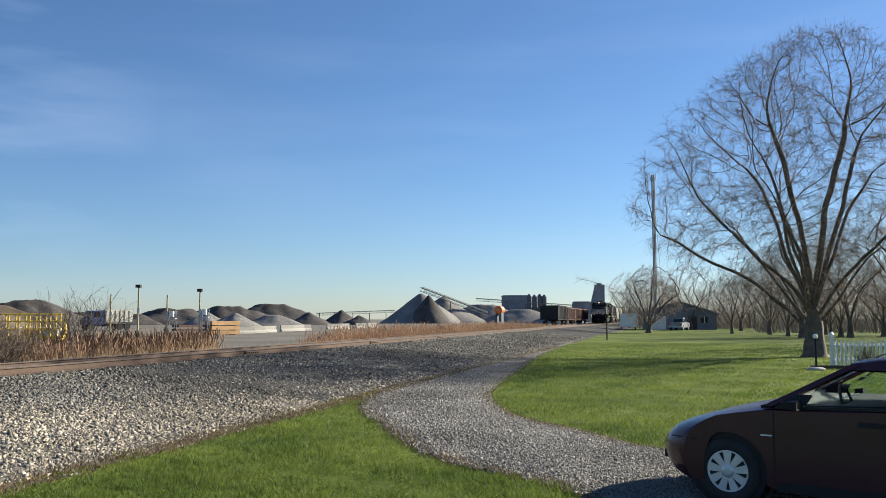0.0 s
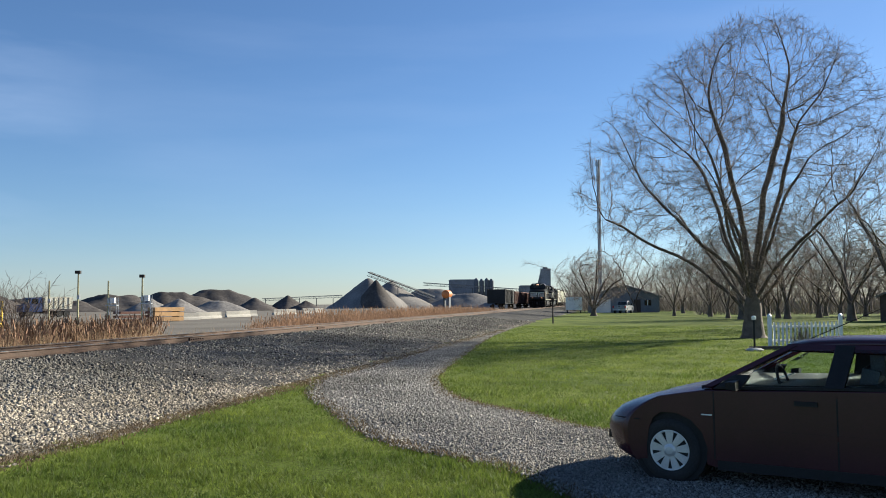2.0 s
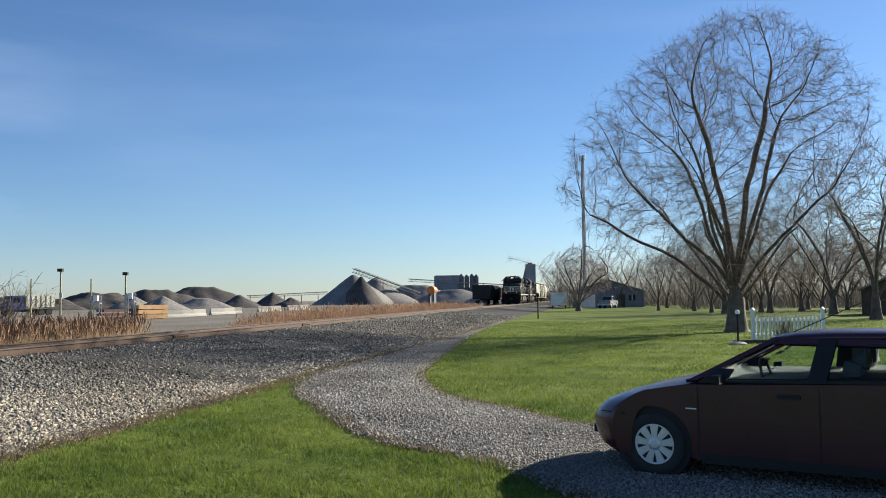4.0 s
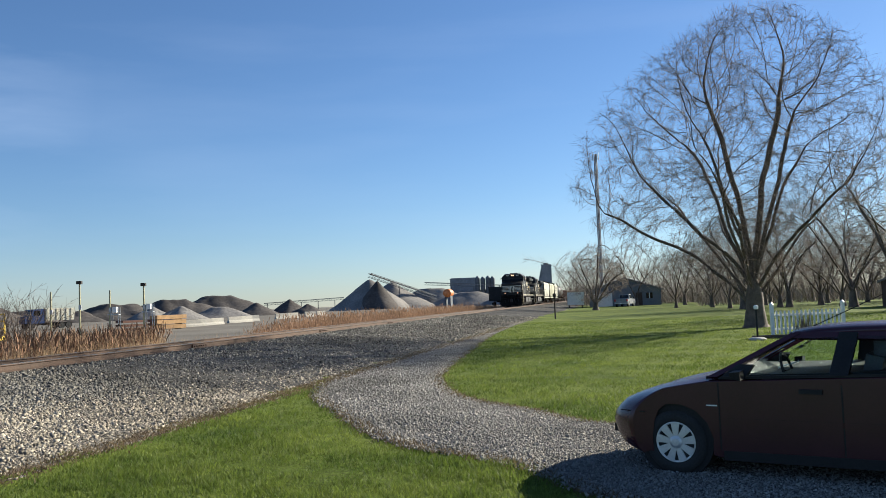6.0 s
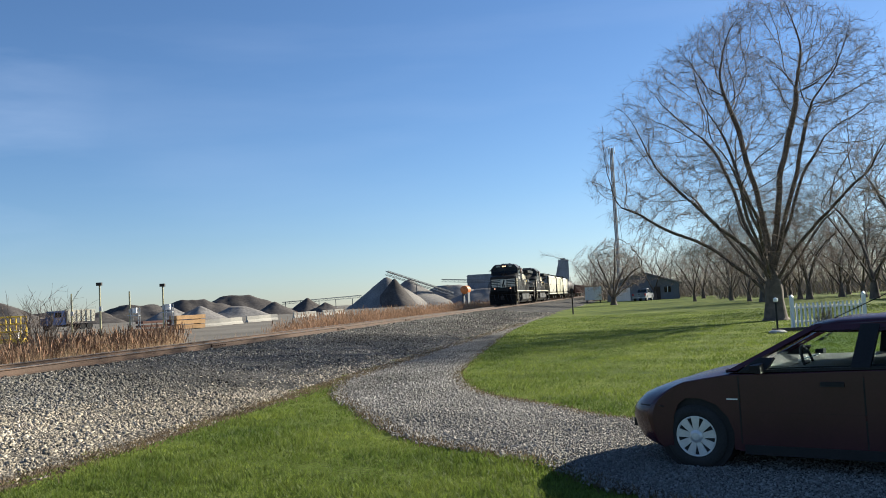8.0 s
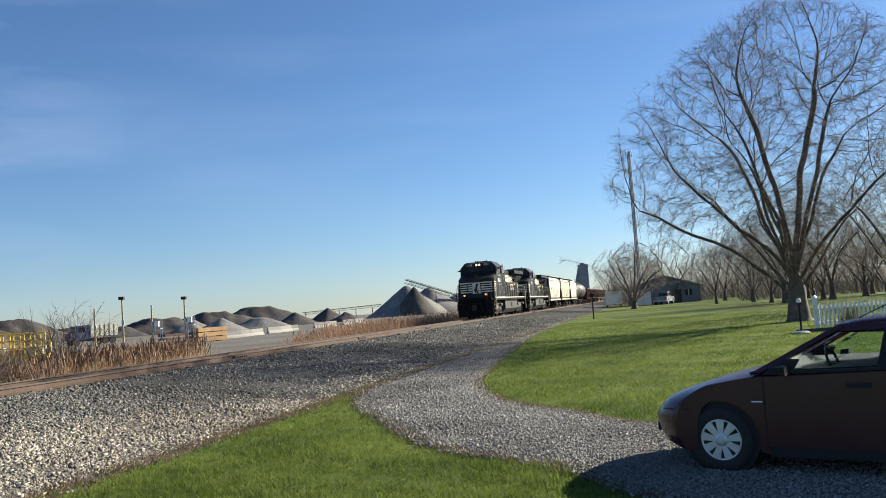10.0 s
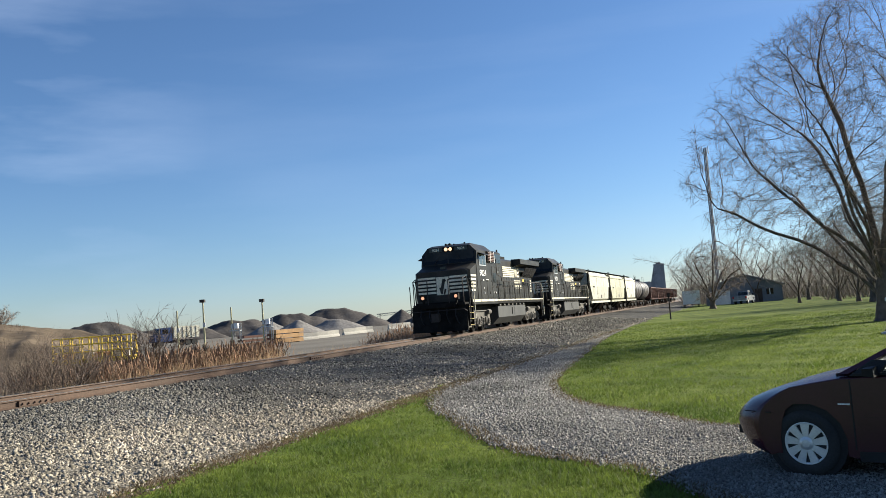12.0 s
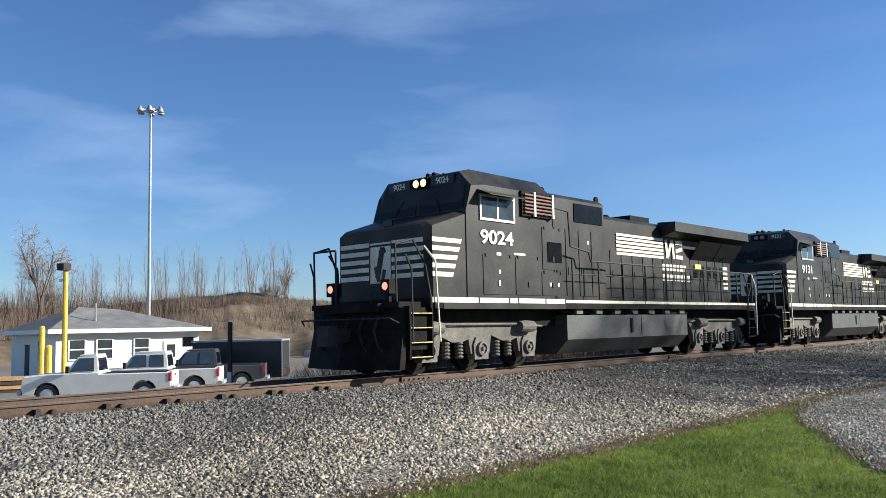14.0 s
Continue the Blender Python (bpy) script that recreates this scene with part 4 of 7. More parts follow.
# ---------------------------------------------------------------- trees
class Wood:
    """Collects tapered tubes for one tree."""

    def __init__(self, seed):
        self.rng = random.Random(seed)
        self.sets = {"thick": ([], []), "thin": ([], [])}

    def tube(self, key, pts, radii, n):
        v, f = self.sets[key]
        base = len(v)
        for i, (p, r) in enumerate(zip(pts, radii)):
            d = (pts[min(i + 1, len(pts) - 1)] - pts[max(i - 1, 0)]).normalized()
            a = d.orthogonal().normalized()
            b = d.cross(a)
            for k in range(n):
                t = 2 * math.pi * k / n
                q = p + (a * math.cos(t) + b * math.sin(t)) * r
                v.append((q.x, q.y, q.z))
        for i in range(len(pts) - 1):
            for k in range(n):
                f.append((base + i * n + k, base + i * n + (k + 1) % n, base + (i + 1) * n + (k + 1) % n, base + (i + 1) * n + k))

    def grow(self, p, d, length, r, level, spec):
        g = self.rng
        s = spec[min(level, len(spec) - 1)]
        n = s["seg"]
        pts, radii, dirs = [p.copy()], [r], [d.copy()]
        end = s.get("end", 0.4)
        for i in range(n):
            w = s["wob"]
            d = (d + Vector((g.uniform(-w, w), g.uniform(-w, w), g.uniform(-w, w) + s["up"]))).normalized()
            p = p + d * (length / n)
            pts.append(p.copy())
            dirs.append(d.copy())
            radii.append(r * (1 - (1 - end) * (i + 1) / n))
        self.tube("thick" if level < 2 else "thin", pts, radii, s["n"])
        if level + 1 >= len(spec):
            return
        c = spec[level + 1]
        kids = c["kids"]
        for k in range(kids):
            t = c["from"] + (1 - c["from"]) * (k + g.random()) / kids
            x = t * n
            i = min(int(x), n - 1)
            q = pts[i].lerp(pts[i + 1], x - i)
            dd = dirs[i + 1]
            side = dd.orthogonal().normalized()
            side.rotate(Matrix.Rotation(g.uniform(0, 2 * math.pi), 3, dd))
            ang = radians(g.uniform(*c["angle"]))
            nd = (dd * math.cos(ang) + side * math.sin(ang)).normalized()
            rr = max(c["min"], (r * (1 - (1 - end) * t)) * c["thin"])
            self.grow(q, nd, length * c["len"] * g.uniform(0.7, 1.25) * (1.15 - 0.5 * t), rr, level + 1, spec)


def limb_line(g, lean0, lean1, swing, length, z0, step, wander=0.10):
    """A limb that bends from one lean to another as it runs outwards; swing is its turn round the trunk."""
    n = max(3, int(length / step))
    b = radians(swing)
    p = Vector((0, 0, z0))
    out = []
    drift = Vector((0, 0, 0))
    for k in range(n):
        a = radians(lean0 + (lean1 - lean0) * k / n)
        drift = drift * 0.85 + Vector((g.uniform(-1, 1), g.uniform(-1, 1), g.uniform(-1, 1))) * wander
        d = (Vector((math.sin(a) * math.cos(b), math.sin(a) * math.sin(b), math.cos(a))) + drift).normalized()
        p = p + d * step
        out.append(p.copy())
    return out


def branching(seed, limbs, targets, trunk, step, reach, near, rounds=70, sag=0.0):
    """Nodes and parents of a tree whose shoots grow towards the target points until they come near them."""
    g = random.Random(seed)
    nodes, parent = [Vector((0, 0, 0))], [-1]
    n = max(2, int(trunk / step))
    for k in range(1, n + 1):
        nodes.append(Vector((0, 0, trunk * k / n)))
        parent.append(len(nodes) - 2)
    for lean0, lean1, swing, length, z0 in limbs:
        prev = min(range(n + 1), key=lambda i: abs(nodes[i].z - z0))
        for p in limb_line(g, lean0, lean1, swing, length, nodes[prev].z, step):
            nodes.append(p)
            parent.append(prev)
            prev = len(nodes) - 1
    P = np.array([tuple(v) for v in nodes])
    par = list(parent)
    T = np.asarray(targets, float)
    best = np.full(len(T), 1e9)
    who = np.zeros(len(T), int)

    def update(first):
        nonlocal best, who
        d = np.linalg.norm(T[:, None, :] - P[None, first:, :], axis=2)
        i = d.argmin(1)
        m = d[np.arange(len(T)), i]
        closer = m < best
        best = np.where(closer, m, best)
        who = np.where(closer, i + first, who)

    update(0)
    kids = {}
    for _ in range(rounds):
        live = (best > near) & (best < reach)
        if not live.any():
            break
        pull = {}
        for t, w in zip(T[live], who[live]):
            d = t - P[w]
            pull.setdefault(int(w), []).append(d / np.linalg.norm(d))
        fresh = []
        for w, ds in pull.items():
            if kids.get(w, 0) > 3:
                continue
            back = P[w] - P[par[w]] if par[w] >= 0 else np.array([0, 0, 1.0])
            ahead = [q for q in ds if q @ back > -0.25 * np.linalg.norm(back)]
            if not ahead:
                continue
            d = np.mean(ahead, axis=0)
            d = d / (np.linalg.norm(d) + 1e-6) + 0.6 * back / (np.linalg.norm(back) + 1e-6) + np.array([g.uniform(-0.2, 0.2), g.uniform(-0.2, 0.2), g.uniform(-0.2, 0.2) - sag])
            fresh.append(P[w] + d / (np.linalg.norm(d) + 1e-6) * step)
            par.append(w)
            kids[w] = kids.get(w, 0) + 1
        if not fresh:
            break
        first = len(P)
        P = np.concatenate([P, np.array(fresh)])
        keep = best > near
        T, best, who = T[keep], best[keep], who[keep]
        if not len(T):
            break
        update(first)
    return P, par


def wooden(wood, P, par, tip, power, base_r, twigs, twig_len, twig_r, droop=0.0):
    """Tubes along the branches, thicker where more shoots hang on them, and fine side twigs on the outer ones."""
    g = wood.rng
    n = len(P)
    load = np.zeros(n)
    kids = [[] for _ in range(n)]
    for i in range(n - 1, 0, -1):
        if not kids[i]:
            load[i] = 1.0
        load[par[i]] += load[i]
        kids[par[i]].append(i)
    rad = tip * load ** (1 / power)
    rad = rad * (base_r / rad[0]) ** (np.log(np.maximum(load, 1)) / math.log(load[0]))
    V = [Vector(p) for p in P]
    stack = [(0, None)]
    while stack:
        i, before = stack.pop()
        run = [i] if before is None else [before, i]
        while kids[run[-1]]:
            order = sorted(kids[run[-1]], key=lambda j: -load[j])
            for j in order[1:]:
                stack.append((j, run[-1]))
            run.append(order[0])
        rr = [rad[j] for j in run]
        if before is not None:
            rr[0] = min(rad[before], rad[i] * 1.25)
        if before is None:
            rr[0], rr[1] = rr[0] * 1.6, rr[1] * 1.12
        big = rr[0]
        if big > 0.045:
            wood.tube("thick", [V[j] for j in run], rr, 9 if big > 0.15 else 6)
        else:
            wood.tube("thin", [V[j] for j in run], rr, 3)
    for i in range(1, n):
        if load[i] > 14:
            continue
        d = (V[i] - V[par[i]]).normalized()
        count = twigs if load[i] < 5 else max(1, twigs // 2)
        for _ in range(count):
            side = d.orthogonal().normalized()
            side.rotate(Matrix.Rotation(g.uniform(0, 2 * math.pi), 3, d))
            a = radians(g.uniform(18, 68))
            e1 = (d * math.cos(a) + side * math.sin(a) + Vector((0, 0, -droop))).normalized()
            L = twig_len * g.uniform(0.4, 1.3)
            p0 = V[i].lerp(V[par[i]], g.random())
            p1 = p0 + e1 * L * 0.5
            e2 = (e1 + Vector((g.uniform(-0.5, 0.5), g.uniform(-0.5, 0.5), g.uniform(-0.45, 0.45)))).normalized()
            p2 = p1 + e2 * L * 0.5
            wood.tube("thin", [p0, p1, p2], [twig_r, twig_r * 0.85, twig_r * 0.5], 3)


def tree_parts(e, wood, bark, twig):
    fast("trunk", *wood.sets["thick"], bark, e, smooth=True)
    if wood.sets["thin"][0]:
        tagged(fast("crown", *wood.sets["thin"], twig, e), "crown of bare fine twigs")


def big_tree():
    e = empty("bare_tree", pose(16.6, 38.4, -0.05, 0, 0, -23))
    tagged(e, "large bare spreading tree with many limbs on the lawn", "tree")
    limbs = [
        (-40, -64, 6, 8.4, 0.9), (-36, -48, -28, 6.6, 1.3), (-30, -40, 22, 7.4, 1.7), (-15, -36, -14, 7.6, 1.9),
        (-10, -14, 30, 7.4, 2.0), (-2, -10, -35, 8.4, 2.0), (3, 10, 20, 8.8, 2.0), (12, 14, -24, 8.0, 2.0),
        (15, 36, 20, 7.0, 1.8), (30, 46, -16, 6.4, 1.6), (38, 62, 24, 5.2, 1.3), (20, 44, 118, 6.4, 1.8),
        (26, 40, 242, 6.4, 1.8), (-30, -54, 70, 5.6, 1.5), (-28, -50, -75, 5.6, 1.5),
    ]
    rnd = np.random.RandomState(3)
    zs = [1.9, 3.5, 5.0, 6.6, 8.6, 10.0, 11.2, 12.4, 13.5, 14.9]
    left, right = [1.8, 4.8, 7.2, 8.4, 7.8, 7.3, 6.5, 5.0, 3.0, 0.2], [1.2, 2.8, 4.4, 5.6, 6.4, 6.4, 6.1, 5.5, 4.0, 2.2]
    out = []
    while len(out) < 8400:
        z = rnd.uniform(1.9, 14.9)
        a = rnd.uniform(-math.pi, math.pi)
        f = rnd.rand() ** 0.42
        lim = float(np.interp(z, zs, right if math.cos(a) > 0 else left))
        x, y = f * lim * math.cos(a), f * 0.85 * math.sin(a) * float(np.interp(z, zs, [(p + q) / 2 for p, q in zip(left, right)]))
        lobes = noise.noise(Vector((x * 0.42, y * 0.42, z * 0.42 + 4)))
        if lobes < -0.16 and f > 0.5 or z < 4.5 and rnd.rand() < 0.45:
            continue
        out.append((x, y, z))
    P, par = branching(5, limbs, out, 2.1, 0.24, 3.2, 0.33, sag=-0.02)
    w = Wood(5)
    wooden(w, P, par, 0.0052, 2.1, 0.42, 4, 0.6, 0.0046, 0.05)
    w.tube("thick", [Vector((0, 0, -0.1)), Vector((0, 0, 0.2)), Vector((0, 0, 0.8))], [0.64, 0.52, 0.43], 14)
    tree_parts(e, w, BARK, TWIG)
    return e


big_tree()

SMALL = [
    dict(seg=6, wob=0.22, up=0.05, n=5, end=0.25),
    dict(seg=4, wob=0.22, up=0.05, n=4, end=0.3, kids=7, **{"from": 0.2}, angle=(25, 60), len=0.5, thin=0.55, min=0.02),
    dict(seg=3, wob=0.25, up=0.03, n=3, end=0.4, kids=6, **{"from": 0.15}, angle=(25, 60), len=0.48, thin=0.5, min=0.014),
    dict(seg=1, wob=0.28, up=0.0, n=3, end=0.5, kids=5, **{"from": 0.1}, angle=(25, 65), len=0.55, thin=0.55, min=0.012),
]


def yard_tree(seed, limbs, height, spread, low, count, label, group, lean=0.0, twigs=3, tip=0.015):
    """A bare tree with a domed, uneven crown from low up to height."""
    e = empty("bare_tree")
    tagged(e, label, "tree", group)
    rnd = np.random.RandomState(seed)
    out = []
    while len(out) < count:
        z = low + (height - low) * rnd.rand()
        q = (z - low) / (height - low)
        lim = spread * (0.55 + 1.35 * q - 1.75 * q * q)
        a, f = rnd.uniform(-math.pi, math.pi), rnd.rand() ** 0.45
        x, y = f * lim * math.cos(a) + lean * q, f * lim * math.sin(a)
        if noise.noise(Vector((x * 0.4 + seed, y * 0.4, z * 0.4))) < -0.14 and f > 0.45:
            continue
        out.append((x, y, z))
    P, par = branching(seed, limbs, out, low * 0.75, 0.42, 4.0, 0.6)
    w = Wood(seed)
    wooden(w, P, par, tip * 0.8, 2.2, tip * 14, twigs, 0.8, 0.0105)
    tree_parts(e, w, BARK, HAZETWIG)
    return e


def small_tree(seed, limbs, trunk_h, trunk_r, name, label, group, spec=SMALL, bark=BARK, twig=HAZETWIG):
    e = empty(name)
    tagged(e, label, "tree" if "tree" in name else "shrub", group)
    w = Wood(seed)
    g = w.rng
    if trunk_h > 0:
        lean = Vector((g.uniform(-0.1, 0.1), g.uniform(-0.1, 0.1), 1))
        w.tube("thick", [Vector((0, 0, -0.3)), Vector((0, 0, 0.2)), lean * trunk_h * 0.6, lean * trunk_h * 1.1], [trunk_r * 1.5, trunk_r * 1.1, trunk_r, trunk_r * 0.8], 8)
    for lean, swing, length, r in limbs:
        a, b = radians(lean), radians(swing)
        d = Vector((math.sin(a) * math.cos(b), math.sin(a) * math.sin(b), math.cos(a)))
        w.grow(Vector((0, 0, trunk_h * g.uniform(0.6, 1.0))), d, length, r, 0, spec)
    tree_parts(e, w, bark, twig)
    return e


def fan(g, count, lean, length, r):
    return [(g.uniform(*lean), 360 * k / count + g.uniform(-25, 25), g.uniform(*length), g.uniform(*r)) for k in range(count)]


gen = random.Random(11)
WOODS = "bare trees behind the lawn"
kinds = [yard_tree(20 + k, [(gen.uniform(12, 42), gen.uniform(35, 74), 360 * j / 5 + gen.uniform(-25, 25), gen.uniform(5, 7.5), gen.uniform(0.7, 1.4)) for j in range(5)], 8.6 + 0.7 * k, 4.2 + 0.3 * (k % 3), 1.7, 360, "bare grey-brown tree at the edge of the lawn", WOODS) for k in range(4)]
spots = []
for k in range(56):
    az = 11.8 + 24.2 * ((k * 0.618) % 1.0)
    r = gen.uniform(118, 210) if az < 19 else gen.uniform(82, 175)
    if az < 15.5 and r < 165:
        r = gen.uniform(165, 220)
    spots.append((az, r, gen.uniform(0.75, 1.15) * (1.0 if r < 150 else 1.15)))
spots += [(18.6, 104, 0.75), (20.85, 99, 0.9), (21.9, 89, 0.85), (29.0, 78, 1.35), (31.3, 62, 1.35), (33.2, 70, 1.4), (27.2, 92, 1.1)]
for k, (az, r, s) in enumerate(spots):
    m = Matrix.Translation(at(az, r)) @ Matrix.Rotation(k * 2.4, 4, "Z")
    if k < 4:
        kinds[k].matrix_basis = m
    else:
        copy_thing(kinds[k % 4], m).scale = (s, s, s)

# leaning tree before the garage
t = yard_tree(41, [(-30, -86, 6, 11.0, 0.6), (-14, -30, 20, 6.5, 0.7), (4, 16, -30, 6.8, 0.7), (24, 40, 30, 6.0, 0.7), (34, 58, -20, 5.6, 0.6), (20, 40, 200, 6.0, 0.7), (48, 66, 10, 5.0, 0.6)], 8.6, 5.0, 1.0, 820, "low bare tree with a long limb leaning over", "tree before the garage", 1.0, 5, 0.022)
t.matrix_basis = pose(24.9, 103.9, -0.05, 0, 0, -13)

# saplings and bushes on the earth hill
POPLAR = [
    dict(seg=7, wob=0.05, up=0.04, n=5, end=0.2),
    dict(seg=4, wob=0.12, up=0.12, n=3, end=0.3, kids=13, **{"from": 0.2}, angle=(18, 42), len=0.26, thin=0.4, min=0.012),
    dict(seg=3, wob=0.2, up=0.08, n=3, end=0.4, kids=5, **{"from": 0.2}, angle=(20, 45), len=0.5, thin=0.6, min=0.009),
]


def hill_crest(az):
    """Elevation in degrees of the hill's skyline."""
    return float(np.interp(az, [-75, -56, -50, -47, -44, -41, -39.3, -38, -36, -34, -31.2, -29, -27, -25.5, -24], [1.6, 1.75, 1.8, 1.95, 2.25, 2.38, 2.34, 2.15, 1.95, 1.75, 1.35, 1.05, 0.75, 0.2, -0.45]))


def hill():
    azs = np.arange(-75, -23.9, 0.2)
    rs = np.concatenate([np.linspace(82, 135, 46), np.array([145, 160, 180, 220])])
    vs = []
    for az in azs:
        crest = EYE + 128 * math.tan(radians(hill_crest(az)))
        for r in rs:
            f = float(np.clip((r - 84 - 4 * noise.noise(Vector((az * 0.25, 3, 0)))) / 40, 0, 1))
            s = f ** 0.75 if r <= 130 else 1 - 0.25 * min(1, (r - 130) / 90)
            p = at(az, r)
            bump = noise.fractal(Vector((p.x * 0.09, p.y * 0.09, 2)), 1.0, 2.2, 4) * 1.1 * (f * (1.2 - f) * 2)
            gully = -0.6 * abs(noise.noise(Vector((az * 0.7, r * 0.03, 5)))) * (f * (1.05 - f) * 4)
            z = -1.0 + (crest + 1.0) * min(1, s) + (bump + gully) * (1 if r < 126 else 0.1)
            vs.append((p.x, p.y, z))
    n, k = len(azs), len(rs)
    i = (np.arange(n - 1)[:, None] * k + np.arange(k - 1)[None, :]).ravel()
    ob = fast("earth_hill", vs, np.stack([i, i + k, i + k + 1, i + 1], 1), HILL, smooth=True)
    tagged(ob, "bare brown earth hill behind the yard", "hill", kind="structure")


hill()


def hill_place(az, r):
    crest = EYE + 128 * math.tan(radians(hill_crest(az)))
    f = min(1.0, max(0.0, (r - 84) / 40))
    return at(az, r, -1.0 + (crest + 1) * min(1, f ** 0.75) - 0.3)


pop = [small_tree(60 + k, [(gen.uniform(0, 6), gen.uniform(0, 360), gen.uniform(6.0, 8.0), 0.052), (gen.uniform(5, 12), gen.uniform(0, 360), gen.uniform(4, 5.5), 0.036)], 0, 0, "sapling_tree", "slim bare sapling on the earth hill", "hill saplings", POPLAR) for k in range(3)]
for k in range(88):
    az = gen.uniform(-60, -40.5) if k % 6 else gen.uniform(-41, -37.5)
    r = gen.uniform(104, 130)
    s = gen.uniform(0.6, 1.0)
    m = Matrix.Translation(hill_place(az, r)) @ Matrix.Rotation(k * 1.7, 4, "Z")
    if k < 3:
        pop[k].matrix_basis = m
    else:
        copy_thing(pop[k % 3], m).scale = (s, s, s)
BUSHY = [
    dict(seg=5, wob=0.2, up=0.03, n=4, end=0.3),
    dict(seg=4, wob=0.25, up=0.03, n=3, end=0.3, kids=8, **{"from": 0.2}, angle=(20, 55), len=0.5, thin=0.6, min=0.012),
    dict(seg=3, wob=0.25, up=0.0, n=3, end=0.4, kids=7, **{"from": 0.1}, angle=(25, 60), len=0.5, thin=0.6, min=0.009),
    dict(seg=1, wob=0.25, up=0.0, n=3, end=0.4, kids=4, **{"from": 0.1}, angle=(25, 60), len=0.5, thin=0.6, min=0.008),
]
bush = small_tree(81, fan(gen, 11, (5, 50), (1.9, 2.6), (0.03, 0.05)), 0, 0, "round_bush", "round leafless bush on the hill crest", "crest bushes", BUSHY)
bush.matrix_basis = Matrix.Translation(hill_place(-34.1, 126))
for az, r, s in ((-31.2, 126, 1.0), (-38.6, 124, 0.8), (-39.4, 126, 0.7), (-52.5, 122, 1.4)):
    copy_thing(bush, Matrix.Translation(hill_place(az, r)) @ Matrix.Rotation(az, 4, "Z")).scale = (s, s, s)
tallt = small_tree(83, [(4, 0, 5.2, 0.11), (18, 80, 4.6, 0.09), (20, 260, 4.4, 0.09), (34, 170, 4.0, 0.08), (32, 350, 4.0, 0.08)], 1.5, 0.2, "bare_tree", "bare forked tree on the hill", "hill trees")
tallt.matrix_basis = Matrix.Translation(hill_place(-52.8, 112)) @ Matrix.Diagonal((1.5, 1.5, 1.55, 1))
t2 = copy_thing(tallt, Matrix.Translation(hill_place(-38.0, 122)) @ Matrix.Rotation(2, 4, "Z"))
t2.scale = (0.7, 0.7, 0.8)

# shrubs along the far side of the track
SHRUB = [
    dict(seg=5, wob=0.16, up=0.03, n=4, end=0.3),
    dict(seg=4, wob=0.2, up=0.05, n=3, end=0.3, kids=7, **{"from": 0.2}, angle=(15, 45), len=0.5, thin=0.6, min=0.006),
    dict(seg=3, wob=0.2, up=0.02, n=3, end=0.4, kids=6, **{"from": 0.1}, angle=(20, 50), len=0.5, thin=0.6, min=0.004),
]
shrub = small_tree(91, fan(gen, 14, (5, 48), (1.3, 1.9), (0.012, 0.02)), 0, 0, "leafless_shrub", "dark leafless shrub beside the track", "trackside shrubs", SHRUB, BARK, TWIG)
for k, (az, w, s) in enumerate([(-34.2, 18.4, 0.75), (-35.0, 19.0, 0.7), (-29.6, 18.6, 1.1), (-28.4, 18.2, 1.2), (-27.6, 19.2, 1.15), (-26.8, 18.6, 1.0), (-30.4, 19.6, 0.9), (-22.9, 20.0, 1.55), (-36.4, 18.6, 0.6), (-21.4, 18.8, 0.6)]):
    r = w / math.cos(radians(az) - radians(-90) - TRACK)
    p = at(az, r)
    p.z = float(ground_z(p.dot(ALONG), w)) - 0.05
    m = Matrix.Translation(p) @ Matrix.Rotation(k * 1.3, 4, "Z")
    if k == 0:
        shrub.matrix_basis = m
        shrub.scale = (s, s, s)
    else:
        copy_thing(shrub, m).scale = (s, s, s)


# ---------------------------------------------------------------- reeds, grass and loose stones
def scatter_quads(name, base, length, width, lean, material, label, category, taper=0.3):
    """Thin upright blades, pointed where taper is 0."""
    n = len(base)
    a = np.random.rand(n) * 2 * np.pi
    side = np.stack([np.cos(a), np.sin(a), np.zeros(n)], 1) * width[:, None]
    la = np.random.rand(n) * 2 * np.pi
    top = base + np.stack([np.cos(la) * lean * length, np.sin(la) * lean * length, length], 1)
    if taper:
        v = np.stack([base - side, base + side, top + side * taper, top - side * taper], 1).reshape(-1, 3)
        f = np.arange(n * 4).reshape(n, 4)
    else:
        v = np.stack([base - side, base + side, top], 1).reshape(-1, 3)
        f = np.arange(n * 3).reshape(n, 3)
    ob = fast(name, v, f, material)
    if label:
        tagged(ob, label, category, kind="stuff")
    return ob, top


def places(u, w):
    return np.stack([ALONG.x * u + ACROSS.x * w, ALONG.y * u + ACROSS.y * w, ground_z(u, w) - 0.03], 1)


rs = np.random.RandomState(7)
n = 62000
u, w = rs.uniform(21, 38.5, n), 17.6 + 6.0 * rs.rand(n) ** 0.9
azr = np.degrees(np.arctan2(u, w)) - 75.39
keep = (azr < -14.6 - 1.2 * rs.rand(n)) & (rs.rand(n) < 0.35 + 0.65 * (np.sin(u * 1.1) * np.sin(w * 0.9) > -0.3)) & (w < 24.5 - 0.12 * np.maximum(0, u - 30) * 3)
u, w = u[keep], w[keep]
ob, tops = scatter_quads("tan_reeds", places(u, w), rs.uniform(0.45, 1.0, len(u)) * (1.45 + 0.35 * np.sin(u * 2.3 + np.sin(w * 1.7) * 2) * np.sin(w * 2.1)) * np.interp(u, [21, 26, 34], [0.85, 1, 1]), rs.uniform(0.003, 0.007, len(u)), rs.uniform(0.02, 0.55, len(u)), REED, "dry tan reeds beside the track", "reeds", 0)
pick = (rs.rand(len(tops)) < 0.34) & (tops[:, 2] > 0.5)
b = tops[pick] - np.array([0, 0, 0.18])
